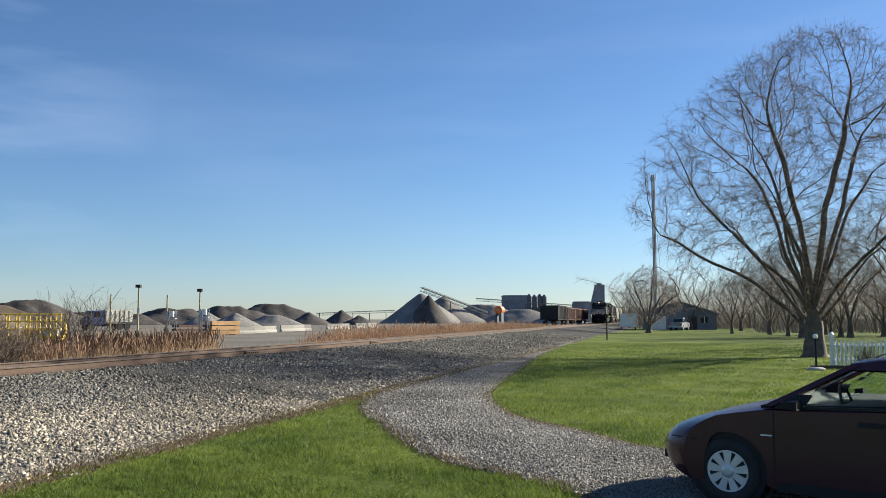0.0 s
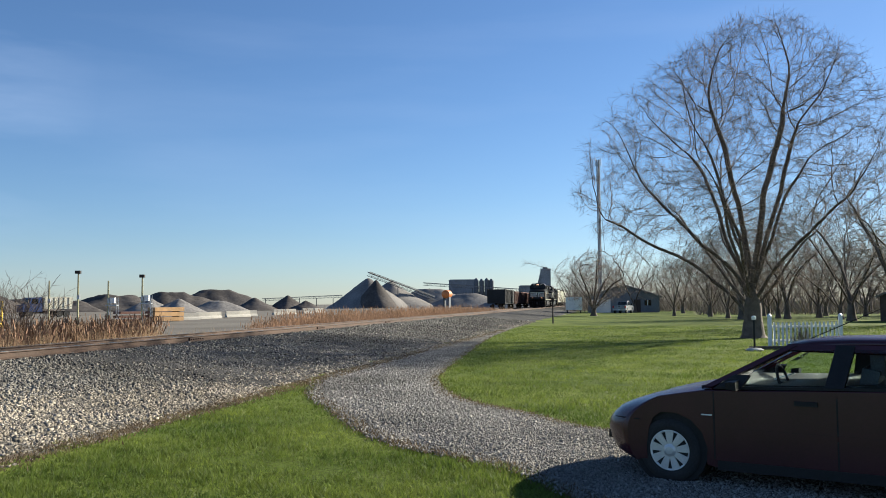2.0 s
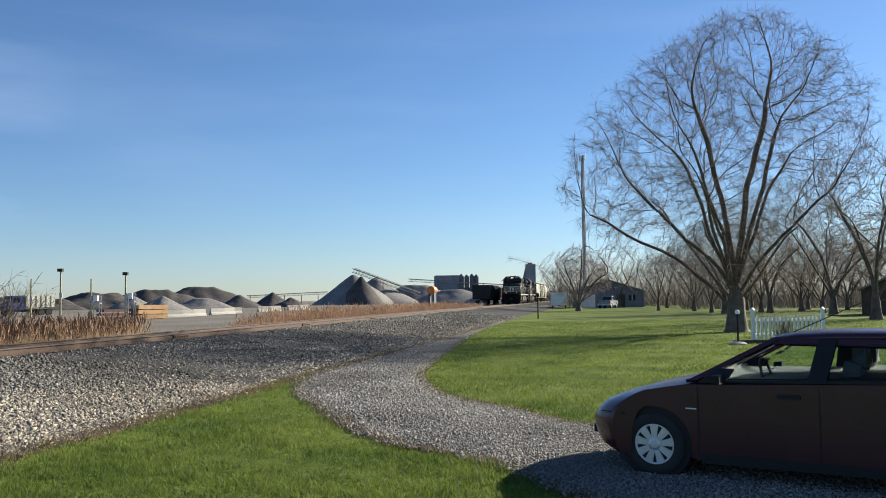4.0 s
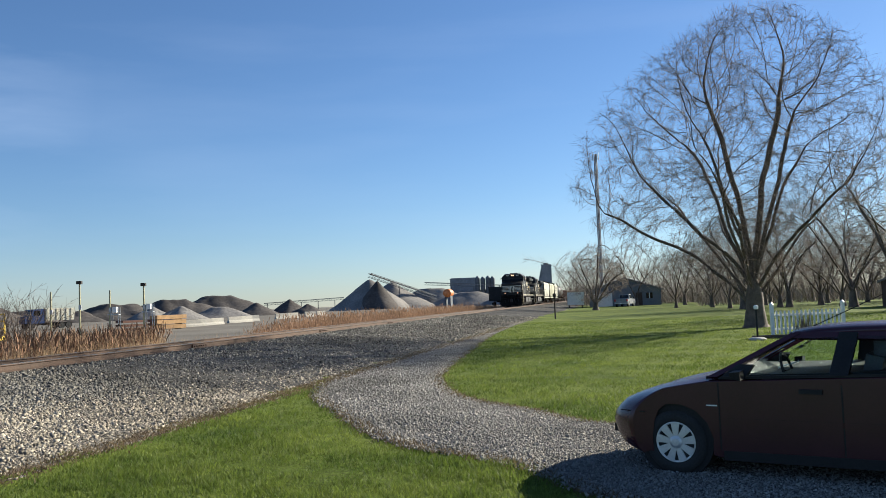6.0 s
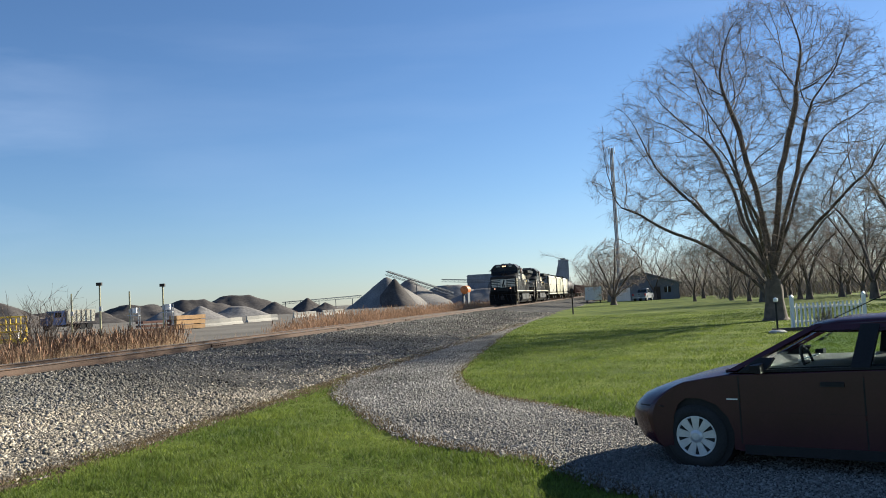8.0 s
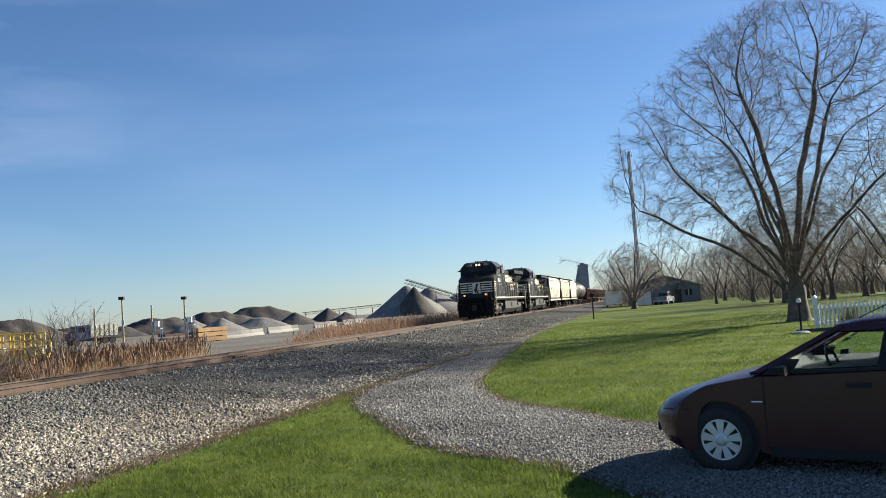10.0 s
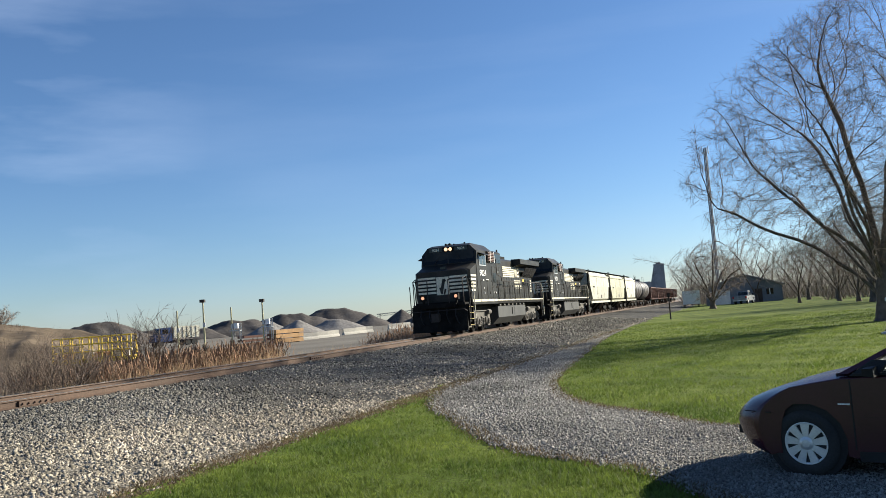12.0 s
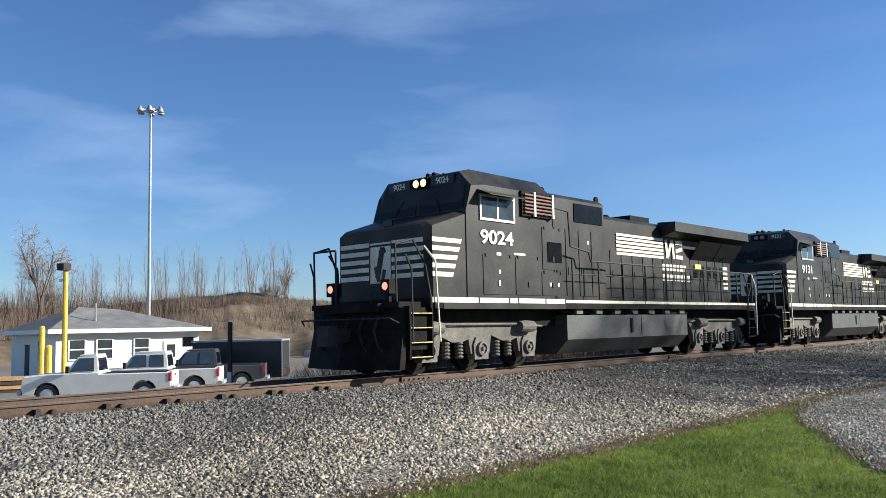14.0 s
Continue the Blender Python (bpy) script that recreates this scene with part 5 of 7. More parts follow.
scatter_quads("reed_plumes", b, rs.uniform(0.14, 0.32, len(b)), rs.uniform(0.010, 0.028, len(b)), rs.uniform(0, 0.6, len(b)), PLUME, "dark brown seed plumes on the reeds", "reed plumes", 0.4)
n = 48000
u, w = 44 + 110 * rs.rand(n) ** 1.25, rs.uniform(17.4, 23.5, n)
ok = np.degrees(np.arctan2(u, w)) - 75.39 > -9.6 + 1.5 * rs.rand(n)
u, w = u[ok], w[ok]
n = len(u)
ob, tops = scatter_quads("rusty_reeds", places(u, w), rs.uniform(0.5, 1.0, n) * (1.6 + 0.4 * np.sin(u * 1.3 + 2 * np.sin(w)) * np.sin(w * 1.7 + u * 0.31)) * np.interp(u, [44, 52, 110, 150], [0.5, 1, 1, 0.6]), rs.uniform(0.006, 0.013, n), rs.uniform(0.02, 0.6, n), REEDRUST, "rust-brown reed bed beside the track", "reeds", 0)
pick = rs.rand(n) < 0.3
b = tops[pick] - np.array([0, 0, 0.2])
scatter_quads("rusty_plumes", b, rs.uniform(0.14, 0.28, len(b)), rs.uniform(0.015, 0.032, len(b)), rs.uniform(0, 0.5, len(b)), REEDRUST, "rust-brown plumes of the reed bed", "reed plumes", 0.4)
n = 9000
u, w = rs.uniform(5, 38, n), 16.4 + 3.4 * rs.rand(n) ** 1.4
scatter_quads("dry_grass", places(u, w), rs.uniform(0.25, 0.8, n) * np.interp(u, [5, 20, 46], [0.55, 1, 0.9]), rs.uniform(0.004, 0.01, n), rs.uniform(0.1, 0.5, n), REED, "short dry grass beside the track", "dry grass", 0.2)

# lawn blades, thick near the viewer, thinning with distance


def on_drive(x, y):
    """True where the driveway covers the ground."""
    dense_o = np.array([edge_line(DRIVE_OUT, k / 900)[:2] for k in range(901)])
    dense_i = np.array([edge_line(DRIVE_IN, k / 900)[:2] for k in range(901)])
    ring = np.concatenate([dense_o, dense_i[::-1]])
    inside = np.zeros(len(x), bool)
    x0, y0 = ring[-1]
    for x1, y1 in ring[::6]:
        cross = ((y1 > y) != (y0 > y)) & (x < (x0 - x1) * (y - y1) / (y0 - y1 + 1e-12) + x1)
        inside ^= cross
        x0, y0 = x1, y1
    return inside


n = 760000
r = 6.5 * (62 / 6.5) ** rs.rand(n)
az = np.radians(rs.uniform(-62, 42, n))
x, y = r * np.sin(az), r * np.cos(az)
w = ACROSS.x * x + ACROSS.y * y
edge = 6.45 + 0.35 * np.sin(x * 3.1 + y * 1.7) * np.sin(y * 0.9) + rs.normal(0, 0.12, n)
keep = (w < edge) & (x < 34)
x, y, r = x[keep], y[keep], r[keep]
keep = ~on_drive(x + rs.normal(0, 0.06, len(x)), y + rs.normal(0, 0.06, len(x)))
x, y, r = x[keep], y[keep], r[keep]
base = np.stack([x, y, np.full(len(x), -0.005)], 1)
patch = 0.8 + 0.35 * np.sin(x * 1.9 + 2 * np.sin(y * 0.7)) * np.sin(y * 1.6 + x * 0.4) + 0.25 * np.sin(x * 7.3 + y * 2.1) * np.sin(y * 6.1 - x * 1.3)
scatter_quads("lawn_grass", base, rs.uniform(0.03, 0.075, len(x)) * patch, rs.uniform(0.003, 0.0055, len(x)) * (0.55 + r / 12), rs.uniform(0.2, 1.1, len(x)), BLADE, "short green lawn grass with tufts", "grass", 0)

PEBBLE_V = np.array([(1, 0, 0), (-0.5, 0.87, 0), (-0.5, -0.87, 0), (0, 0, 0.95), (0, 0, -0.95)], float)
PEBBLE_F = np.array([(0, 1, 3), (1, 2, 3), (2, 0, 3), (1, 0, 4), (2, 1, 4), (0, 2, 4)])
CHIP_V = np.array([(1, 1, 1), (-1, -1, 1), (-1, 1, -1), (1, -1, -1)], float) * 0.7
CHIP_F = np.array([(0, 2, 1), (0, 1, 3), (0, 3, 2), (1, 2, 3)])


def stones(name, place, size, material, label, category, V=PEBBLE_V, F=PEBBLE_F):
    n, k = len(place), len(V)
    v = V[None] * 1.25 + rs.uniform(-0.4, 0.4, (n, k, 3))
    v = v * (size[:, None, None] * rs.uniform(0.6, 1.25, (n, 1, 3)))
    q = rs.normal(size=(n, 4))
    q /= np.linalg.norm(q, axis=1)[:, None]
    a, b, c, d = q.T
    R = np.stack([np.stack([1 - 2 * (c * c + d * d), 2 * (b * c - a * d), 2 * (b * d + a * c)], 1), np.stack([2 * (b * c + a * d), 1 - 2 * (b * b + d * d), 2 * (c * d - a * b)], 1), np.stack([2 * (b * d - a * c), 2 * (c * d + a * b), 1 - 2 * (b * b + c * c)], 1)], 1)
    v = np.einsum("nij,nkj->nki", R, v) + place[:, None, :]
    f = (F[None] + k * np.arange(n)[:, None, None]).reshape(-1, 3)
    return tagged(fast(name, v.reshape(-1, 3), f, material), label, category, kind="stuff")


n = 300000
u = 1.2 * (75 / 1.2) ** rs.rand(n)
u = np.where(rs.rand(n) < 0.45, rs.uniform(1.5, 16, n), u)
w = rs.uniform(6.25, 15.8, n)
keep = (w < 12.7) | (rs.rand(n) < 0.15)
keep &= ~((abs(w - NEAR_RAIL) < 0.1) | (abs(w - NEAR_RAIL - GAUGE) < 0.1))
keep &= (w > 6.5) | (rs.rand(n) < 0.25)
u, w = u[keep], w[keep]
p = places(u, w) + np.array([0, 0, 0.036])
size = np.clip(rs.lognormal(np.log(0.0182), 0.36, len(u)), 0.009, 0.042) * np.interp(u, [8, 20, 75], [1, 1.2, 2.4])
# tan ends where the bank darkens, part of that being coloured-in tree shade
tan = w + rs.normal(0, 0.55, len(u)) + 0.5 * np.sin(u * 0.5) < np.interp(u, [11, 24], [9.4, 6.6])
stones("old_limestone_stones", p[tan], size[tan], STONE_TAN, "loose tan limestone at the foot of the bank, coloured as sunlit", "gravel")
stones("ballast_stones", p[~tan], size[~tan], STONE, "loose dark grey crushed ballast stones", "gravel")
n = 26000
u = 2 + 50 * rs.rand(n) ** 1.3
w = 6.42 + rs.normal(0, 0.13, n)
scatter_quads("dead_grass", places(u, w) + np.array([0, 0, 0.03]), rs.uniform(0.02, 0.07, n), rs.uniform(0.006, 0.014, n), rs.uniform(0.3, 1.4, n), THATCH, "dead brown grass along the stone bank", "dead grass", 0.2)
k = rs.randint(0, 560, 7000)
edge_pts = np.array([[list(edge_line(DRIVE_OUT, j / 900)[:2]), list(edge_line(DRIVE_IN, j / 900)[:2])] for j in range(60, 620)])
pick = rs.randint(0, 2, 7000)
xy = edge_pts[k, pick] + rs.normal(0, 0.09, (7000, 2))
scatter_quads("verge_grass", np.concatenate([xy, np.full((7000, 1), 0.02)], 1), rs.uniform(0.015, 0.05, 7000), rs.uniform(0.005, 0.012, 7000), rs.uniform(0.3, 1.4, 7000), THATCH, "dead brown grass along the driveway's edges", "dead grass", 0.2)
n = 96000
t = rs.rand(n) ** 1.7
rows = [(edge_line(DRIVE_OUT, a), edge_line(DRIVE_IN, a)) for a in np.linspace(0.09, 0.80, 400)]
A = np.array([list(q[0][:2]) for q in rows])
B = np.array([list(q[1][:2]) for q in rows])
i = (t * 399).astype(int)
f = rs.uniform(-0.02, 1.02, n)[:, None]
xy = A[i] * (1 - f) + B[i] * f + rs.normal(0, 0.05, (n, 2))
stones("drive_pebbles", np.concatenate([xy, np.full((n, 1), 0.029)], 1), np.clip(rs.lognormal(np.log(0.0075), 0.34, n), 0.004, 0.018) * (1 + 1.1 * t), PEBBLE, "loose grey pebbles on the driveway", "gravel", CHIP_V, CHIP_F)


# ---------------------------------------------------------------- parked sedan
def wheel_parts(parent, x, y, s, r=0.30, cap=HUBCAP, width=0.2):
    tw = part("wheel", lathe(bmesh.new(), [(r * 0.60, 0.0), (r * 0.64, 0.015), (r * 0.95, 0.02), (r, -0.03), (r, -width + 0.03), (r * 0.93, -width), (r * 0.4, -width)], "y", 32), TYRE, parent, "black rubber tyre with a silver cover", smooth=True)
    tw.matrix_basis = Matrix.Translation((x, y, r)) @ (Matrix.Identity(4) if s > 0 else Matrix.Rotation(math.pi, 4, "Z"))
    part("rim_back", lathe(bmesh.new(), [(0.01, -0.025), (r * 0.60, -0.03), (r * 0.62, -0.05)], "y", 28), TRIM, tw)
    part("rim_ring", lathe(bmesh.new(), [(r * 0.56, -0.01), (r * 0.58, 0.008), (r * 0.63, 0.012), (r * 0.66, 0.0), (r * 0.64, -0.03), (r * 0.56, -0.03)], "y", 32), cap, tw, smooth=True)
    for k in range(9):
        a = 2 * math.pi * k / 9
        m = Matrix.Rotation(a, 3, "Y")
        pts = [(-0.022, 0.05), (0.022, 0.05), (0.040, r * 0.585), (-0.040, r * 0.585)]
        sp = bmesh.new()
        front = [sp.verts.new(m @ Vector((px, 0.012, pz))) for px, pz in pts]
        back = [sp.verts.new(m @ Vector((px, -0.02, pz))) for px, pz in pts]
        sp.faces.new(front)
        sp.faces.new(back[::-1])
        for i in range(4):
            sp.faces.new((front[i], back[i], back[(i + 1) % 4], front[(i + 1) % 4]))
        part("cover_spoke", sp, cap, tw)
    sp = bmesh.new()
    lathe(sp, [(0.01, 0.026), (0.035, 0.025), (0.06, 0.015), (0.065, -0.01)], "y", 20)
    part("hub_cap", sp, cap, tw, "silver hub cap")
    return tw


def arc(cx, cz, r, a0, a1, n=9):
    return [(cx + r * math.cos(radians(a0 + (a1 - a0) * k / n)), cz + r * math.sin(radians(a0 + (a1 - a0) * k / n))) for k in range(n + 1)]


def shell(profile, half, warp, stations=13):
    """A body drawn across y, its outline pulled in by warp(x, z, f) as f goes from 0 at the middle to 1 at the side."""
    bm = bmesh.new()
    rings = []
    for j in range(stations):
        f = -1 + 2 * j / (stations - 1)
        f = math.copysign(abs(f) ** 0.6, f)
        rings.append([(*warp(x, z, abs(f)), f * half) for x, z in profile])
    loft(bm, [[(x, y, z) for x, z, y in r] for r in rings])
    return bm


def pane(bm, quad, thick):
    n = (Vector(quad[1]) - Vector(quad[0])).cross(Vector(quad[3]) - Vector(quad[0])).normalized() * thick
    a = [bm.verts.new(Vector(p) + n) for p in quad]
    b = [bm.verts.new(Vector(p) - n) for p in quad]
    k = len(quad)
    bm.faces.new(a)
    bm.faces.new(b[::-1])
    for i in range(k):
        bm.faces.new((a[i], b[i], b[(i + 1) % k], a[(i + 1) % k]))
    return bm


def sedan():
    e = empty("parked_car", pose(3.112, 8.654, 0.005, 0, 0, 143))
    tagged(e, "dark maroon four-door sedan parked on the gravel drive", "car")
    prof = [(0.58, 0.19), (0.70, 0.24), (0.77, 0.34), (0.80, 0.45), (0.785, 0.52), (0.73, 0.585), (0.64, 0.64), (0.48, 0.705), (0.30, 0.765), (0.10, 0.815), (-0.10, 0.855), (-0.32, 0.895), (-0.48, 0.905), (-0.8, 0.915), (-1.2, 0.935), (-1.9, 0.965), (-2.6, 0.99), (-3.1, 1.0), (-3.45, 0.985), (-3.56, 0.9), (-3.60, 0.62), (-3.58, 0.40), (-3.45, 0.27), (-3.0, 0.25)]
    prof += arc(-2.62, 0.31, 0.355, 190, -10)
    prof += [(-2.2, 0.19), (-0.42, 0.19)]
    prof += arc(0, 0.30, 0.365, 195, -15)
    prof += [(0.42, 0.21)]

    def warp(x, z, f):
        c = f ** 3
        if x > 0.1:
            x = x - (x - 0.1) * 0.56 * f ** 3.4
        if x < -3.0:
            x = x + (-3.0 - x) * 0.35 * f ** 4
        top = max(0.0, z - 0.62)
        return x, z - top * 0.10 * f ** 7 + (0.018 * math.sin(math.pi * min(1, f * 1.1)) if 0.6 < z and x > -0.45 else 0)

    body = part("body", shell(prof, 0.84, warp, 21), MAROON, e, "dark maroon painted body", smooth=False)
    body.data.polygons.foreach_set("use_smooth", [len(p.vertices) == 4 for p in body.data.polygons])
    # roof
    rings = []
    for x, z, y in ((-1.02, 1.315, 0.60), (-1.25, 1.35, 0.595), (-1.55, 1.365, 0.59), (-1.95, 1.37, 0.585), (-2.35, 1.352, 0.58), (-2.72, 1.29, 0.57)):
        rings.append([(x, -y, z - 0.065), (x, -y + 0.07, z - 0.015), (x, -0.25, z), (x, 0.25, z), (x, y - 0.07, z - 0.015), (x, y, z - 0.065), (x, y - 0.06, z - 0.075), (x, -y + 0.06, z - 0.075)])
    part("roof", loft(bmesh.new(), rings), MAROON, e, smooth=True)
    for s in (1, -1):
        b, r = 0.805 * s, 0.61 * s
        for name, p0, p1, w0, m in (("a_pillar", (-0.36, 0.77 * s, 0.90), (-1.08, r, 1.285), 0.085, MAROON), ("b_pillar", (-1.445, b, 0.93), (-1.52, r, 1.29), 0.15, TRIM), ("c_pillar", (-3.02, b, 0.985), (-2.68, r, 1.24), 0.22, MAROON), ("rear_pillar", (-2.42, b, 0.97), (-2.36, r, 1.28), 0.07, TRIM)):
            q = [(p0[0] + w0 / 2, p0[1], p0[2]), (p0[0] - w0 / 2, p0[1], p0[2]), (p1[0] - w0 / 2, p1[1], p1[2]), (p1[0] + w0 / 2, p1[1], p1[2])]
            part(name, pane(bmesh.new(), q, 0.025), m, e)
        part("mirror_sail", pane(bmesh.new(), [(-0.42, 0.80 * s, 0.89), (-0.66, 0.81 * s, 0.89), (-0.74, 0.755 * s, 1.02), (-0.60, 0.755 * s, 1.02)], 0.018), TRIM, e)
        part("roof_rail", pane(bmesh.new(), [(-1.02, r * 1.01, 1.245), (-2.74, r * 1.01, 1.215), (-2.68, r * 0.97, 1.285), (-1.08, r * 0.97, 1.30)], 0.022), MAROON, e)
        part("belt_seal", pane(bmesh.new(), [(-0.45, b * 1.005, 0.893), (-2.9, b * 1.005, 0.968), (-2.9, b * 1.005, 0.992), (-0.45, b * 1.005, 0.917)], 0.012), TRIM, e)
        for name, q in (("front_side_window", [(-0.62, b, 0.905), (-1.37, b, 0.93), (-1.45, r * 1.04, 1.262), (-1.10, r * 1.05, 1.245), (-0.74, 0.745 * s, 1.04)]), ("rear_side_window", [(-1.52, b, 0.94), (-2.385, b, 0.965), (-2.33, r * 1.04, 1.255), (-1.59, r * 1.04, 1.268)])):
            g = part(name, pane(bmesh.new(), q, 0.003), WINDOW, e, "clear side window")
            g.visible_shadow = False
        # mirrors, handles, seams, lamps, trim
        mb = bmesh.new()
        x0 = -0.66 if s > 0 else -0.84
        loft(mb, [[(x0, 0.82 * s, 0.90), (x0, 0.96 * s, 0.895), (x0, 0.98 * s, 0.975), (x0, 0.84 * s, 0.985)], [(x0 + 0.08, 0.83 * s, 0.91), (x0 + 0.10, 0.93 * s, 0.905), (x0 + 0.10, 0.94 * s, 0.965), (x0 + 0.08, 0.84 * s, 0.975)]])
        part("door_mirror", mb, TRIM, e, "black door mirror", bevel=0.02)
        for x, z in ((-1.22, 0.80), (-2.12, 0.83)):
            part("door_handle", box(bmesh.new(), (x, 0.845 * s, z), (0.19, 0.035, 0.04)), TRIM, e, bevel=0.012)
        for x in (-0.42, -1.46, -2.36):
            part("door_seam", span(x, x - 0.012, 0.8405 * s, 0.8418 * s, 0.26 if x > -2 else 0.66, 0.86), TRIM, e)
        part("side_moulding", span(-0.44, -2.2, 0.841 * s, 0.850 * s, 0.50, 0.545), MAROON, e, bevel=0.004)
        part("turn_signal", box(bmesh.new(), (0.545, 0.685 * s, 0.465), (0.10, 0.03, 0.05), Matrix.Rotation(-0.72 * s, 3, "Z")), AMBER, e, "amber side marker", bevel=0.008)
        part("bumper_seam", box(bmesh.new(), (0.42, 0.80 * s, 0.575), (0.3, 0.012, 0.008), Matrix.Rotation(-0.4 * s, 3, "Z")), TRIM, e)
        part("headlamp", pane(bmesh.new(), [(0.665, 0.30 * s, 0.60), (0.44, 0.70 * s, 0.575), (0.36, 0.70 * s, 0.665), (0.53, 0.32 * s, 0.69)], 0.014), DARKGLASS, e, "dark glass headlamp", bevel=0.008)
        part("sill", span(-0.45, -2.2, 0.80 * s, 0.846 * s, 0.165, 0.25), TRIM, e, bevel=0.01)
        for x in (0.0, -2.62):
            part("wheel_arch", lathe(bmesh.new(), [(0.355, 0.81 * s), (0.355, 0.5 * s), (0.1, 0.5 * s)], "y", 24, (x, 0, 0.32)), TRIM, e, "black wheel arch liner")
            wheel_parts(e, x, 0.815 * s, s)
        # seats with headrests
        for x in (-1.55, -2.5):
            sb = bmesh.new()
            box(sb, (x + 0.2, 0.38 * s, 0.52), (0.5, 0.48, 0.2))
            box(sb, (x - 0.1, 0.38 * s, 0.80), (0.14, 0.46, 0.6), Matrix.Rotation(-0.2, 3, "Y"))
            st = part("seat", sb, SEAT, e, "grey cloth seat", bevel=0.04)
            for dy in (-0.06, 0.06):
                part("headrest_post", tube(bmesh.new(), (x - 0.17, 0.38 * s + dy, 1.0), (x - 0.2, 0.38 * s + dy, 1.12), 0.008, 0.008, 5), STEEL, st)
            part("headrest", box(bmesh.new(), (x - 0.2, 0.38 * s, 1.14), (0.11, 0.28, 0.19)), SEAT, st, bevel=0.045)
    g = part("windshield", pane(bmesh.new(), [(-0.34, 0.74, 0.905), (-0.34, -0.74, 0.905), (-1.05, -0.58, 1.30), (-1.05, 0.58, 1.30)], 0.003), WINDOW, e, "raked windshield")
    g.visible_shadow = False
    g = part("rear_window", pane(bmesh.new(), [(-3.12, 0.72, 1.005), (-3.12, -0.72, 1.005), (-2.72, -0.55, 1.275), (-2.72, 0.55, 1.275)], 0.003), WINDOW, e)
    g.visible_shadow = False
    # black sheet added over the solid body, drawn for the shade inside the cabin
    part("cabin_lining", slab(bmesh.new(), [(-0.46, 0.912), (-0.46, 0.925), (-1.2, 0.950), (-1.9, 0.980), (-2.9, 1.012), (-2.9, 0.99)], -0.76, 0.76), TRIM, e, "dark lid that stands for the shaded cabin")
    part("dashboard", box(bmesh.new(), (-0.62, 0, 0.84), (0.45, 1.4, 0.2)), SEAT, e, bevel=0.04)
    sw = bmesh.new()
    ring = [Vector((-0.95 + 0.05 * math.sin(a), 0.38 + 0.18 * math.cos(a), 0.93 + 0.17 * math.sin(a))) for a in np.linspace(0, 2 * math.pi, 21)]
    pipe(sw, ring, 0.014)
    box(sw, (-0.93, 0.38, 0.92), (0.04, 0.16, 0.07))
    part("steering_wheel", sw, TRIM, e, "black steering wheel")
    part("paper", box(bmesh.new(), (-0.90, 0.12, 0.975), (0.16, 0.2, 0.012), Matrix.Rotation(0.3, 3, "Y")), WHITEP, e, "white paper on the dashboard")
    part("cowl_trim", box(bmesh.new(), (-0.34, 0, 0.912), (0.14, 1.36, 0.02), Matrix.Rotation(0.25, 3, "Y")), TRIM, e)
    for y in (0.45, -0.1):
        part("wiper", tube(bmesh.new(), (-0.34, y, 0.93), (-0.47, y - 0.5, 1.0), 0.012, 0.008, 5), TRIM, e)
    part("bumper_grille", span(0.70, 0.80, -0.35, 0.35, 0.30, 0.38), TRIM, e, bevel=0.02)
    part("front_plate_bar", span(0.795, 0.81, -0.15, 0.15, 0.42, 0.50), WHITEP, e)
    part("roof_aerial", tube(bmesh.new(), (-1.12, 0.0, 1.33), (-1.75, 0.0, 1.62), 0.006, 0.003, 5), TRIM, e)
    part("door_ding", box(bmesh.new(), (-0.36, 0.8415, 0.655), (0.10, 0.003, 0.012)), WHITEP, e)


sedan()


# ---------------------------------------------------------------- lawn furniture and small things
def picket_fence():
    e = empty("picket_fence", Matrix.Translation((13.55, 29.95, 0)))
    tagged(e, "short white picket fence panel on the lawn", "fence")
    for x in (0.0, 2.62):
        post = part("post", box(bmesh.new(), (x, 0, 0.57), (0.11, 0.11, 1.14)), WHITEP, e, bevel=0.012)
        part("post_cap", lathe(bmesh.new(), [(0.09, 1.14), (0.09, 1.17), (0.02, 1.24)], "z", 4, (x, 0, 0)), WHITEP, post)
    for z in (0.28, 0.78):
        part("rail", span(0.05, 2.57, 0.02, 0.06, z - 0.04, z + 0.04), WHITEP, e, bevel=0.006)
    first = None
    for k in range(16):
        x = 0.16 + k * 0.153
        bm = bmesh.new()
        slab(bm, [(-0.036, 0.1), (0.036, 0.1), (0.036, 0.88), (0, 0.95), (-0.036, 0.88)], -0.03, -0.008)
        if first is None:
            first = part("picket", bm, WHITEP, e)
            first.matrix_basis = Matrix.Translation((x, 0, 0))
        else:
            bm.free()
            o = new("picket", first.data)
            o.parent = e
            o.matrix_basis = Matrix.Translation((x, 0, 0))


picket_fence()


def lantern_post():
    e = empty("lantern_post", Matrix.Translation((12.35, 28.5, 0)))
    tagged(e, "slim dark garden post with a white lantern top", "garden lamp")
    part("post", tube(bmesh.new(), (0, 0, 0), (0, 0, 1.05), 0.035, 0.03), TRIM, e)
    part("lantern", lathe(bmesh.new(), [(0.05, 1.05), (0.075, 1.07), (0.08, 1.16), (0.02, 1.2)], "z", 12), WHITEP, e, "white lantern top")
    part("stone_base", lathe(bmesh.new(), [(0.28, 0.0), (0.3, 0.05), (0.2, 0.1), (0.05, 0.11)], "z", 12), CONCRETE, e)


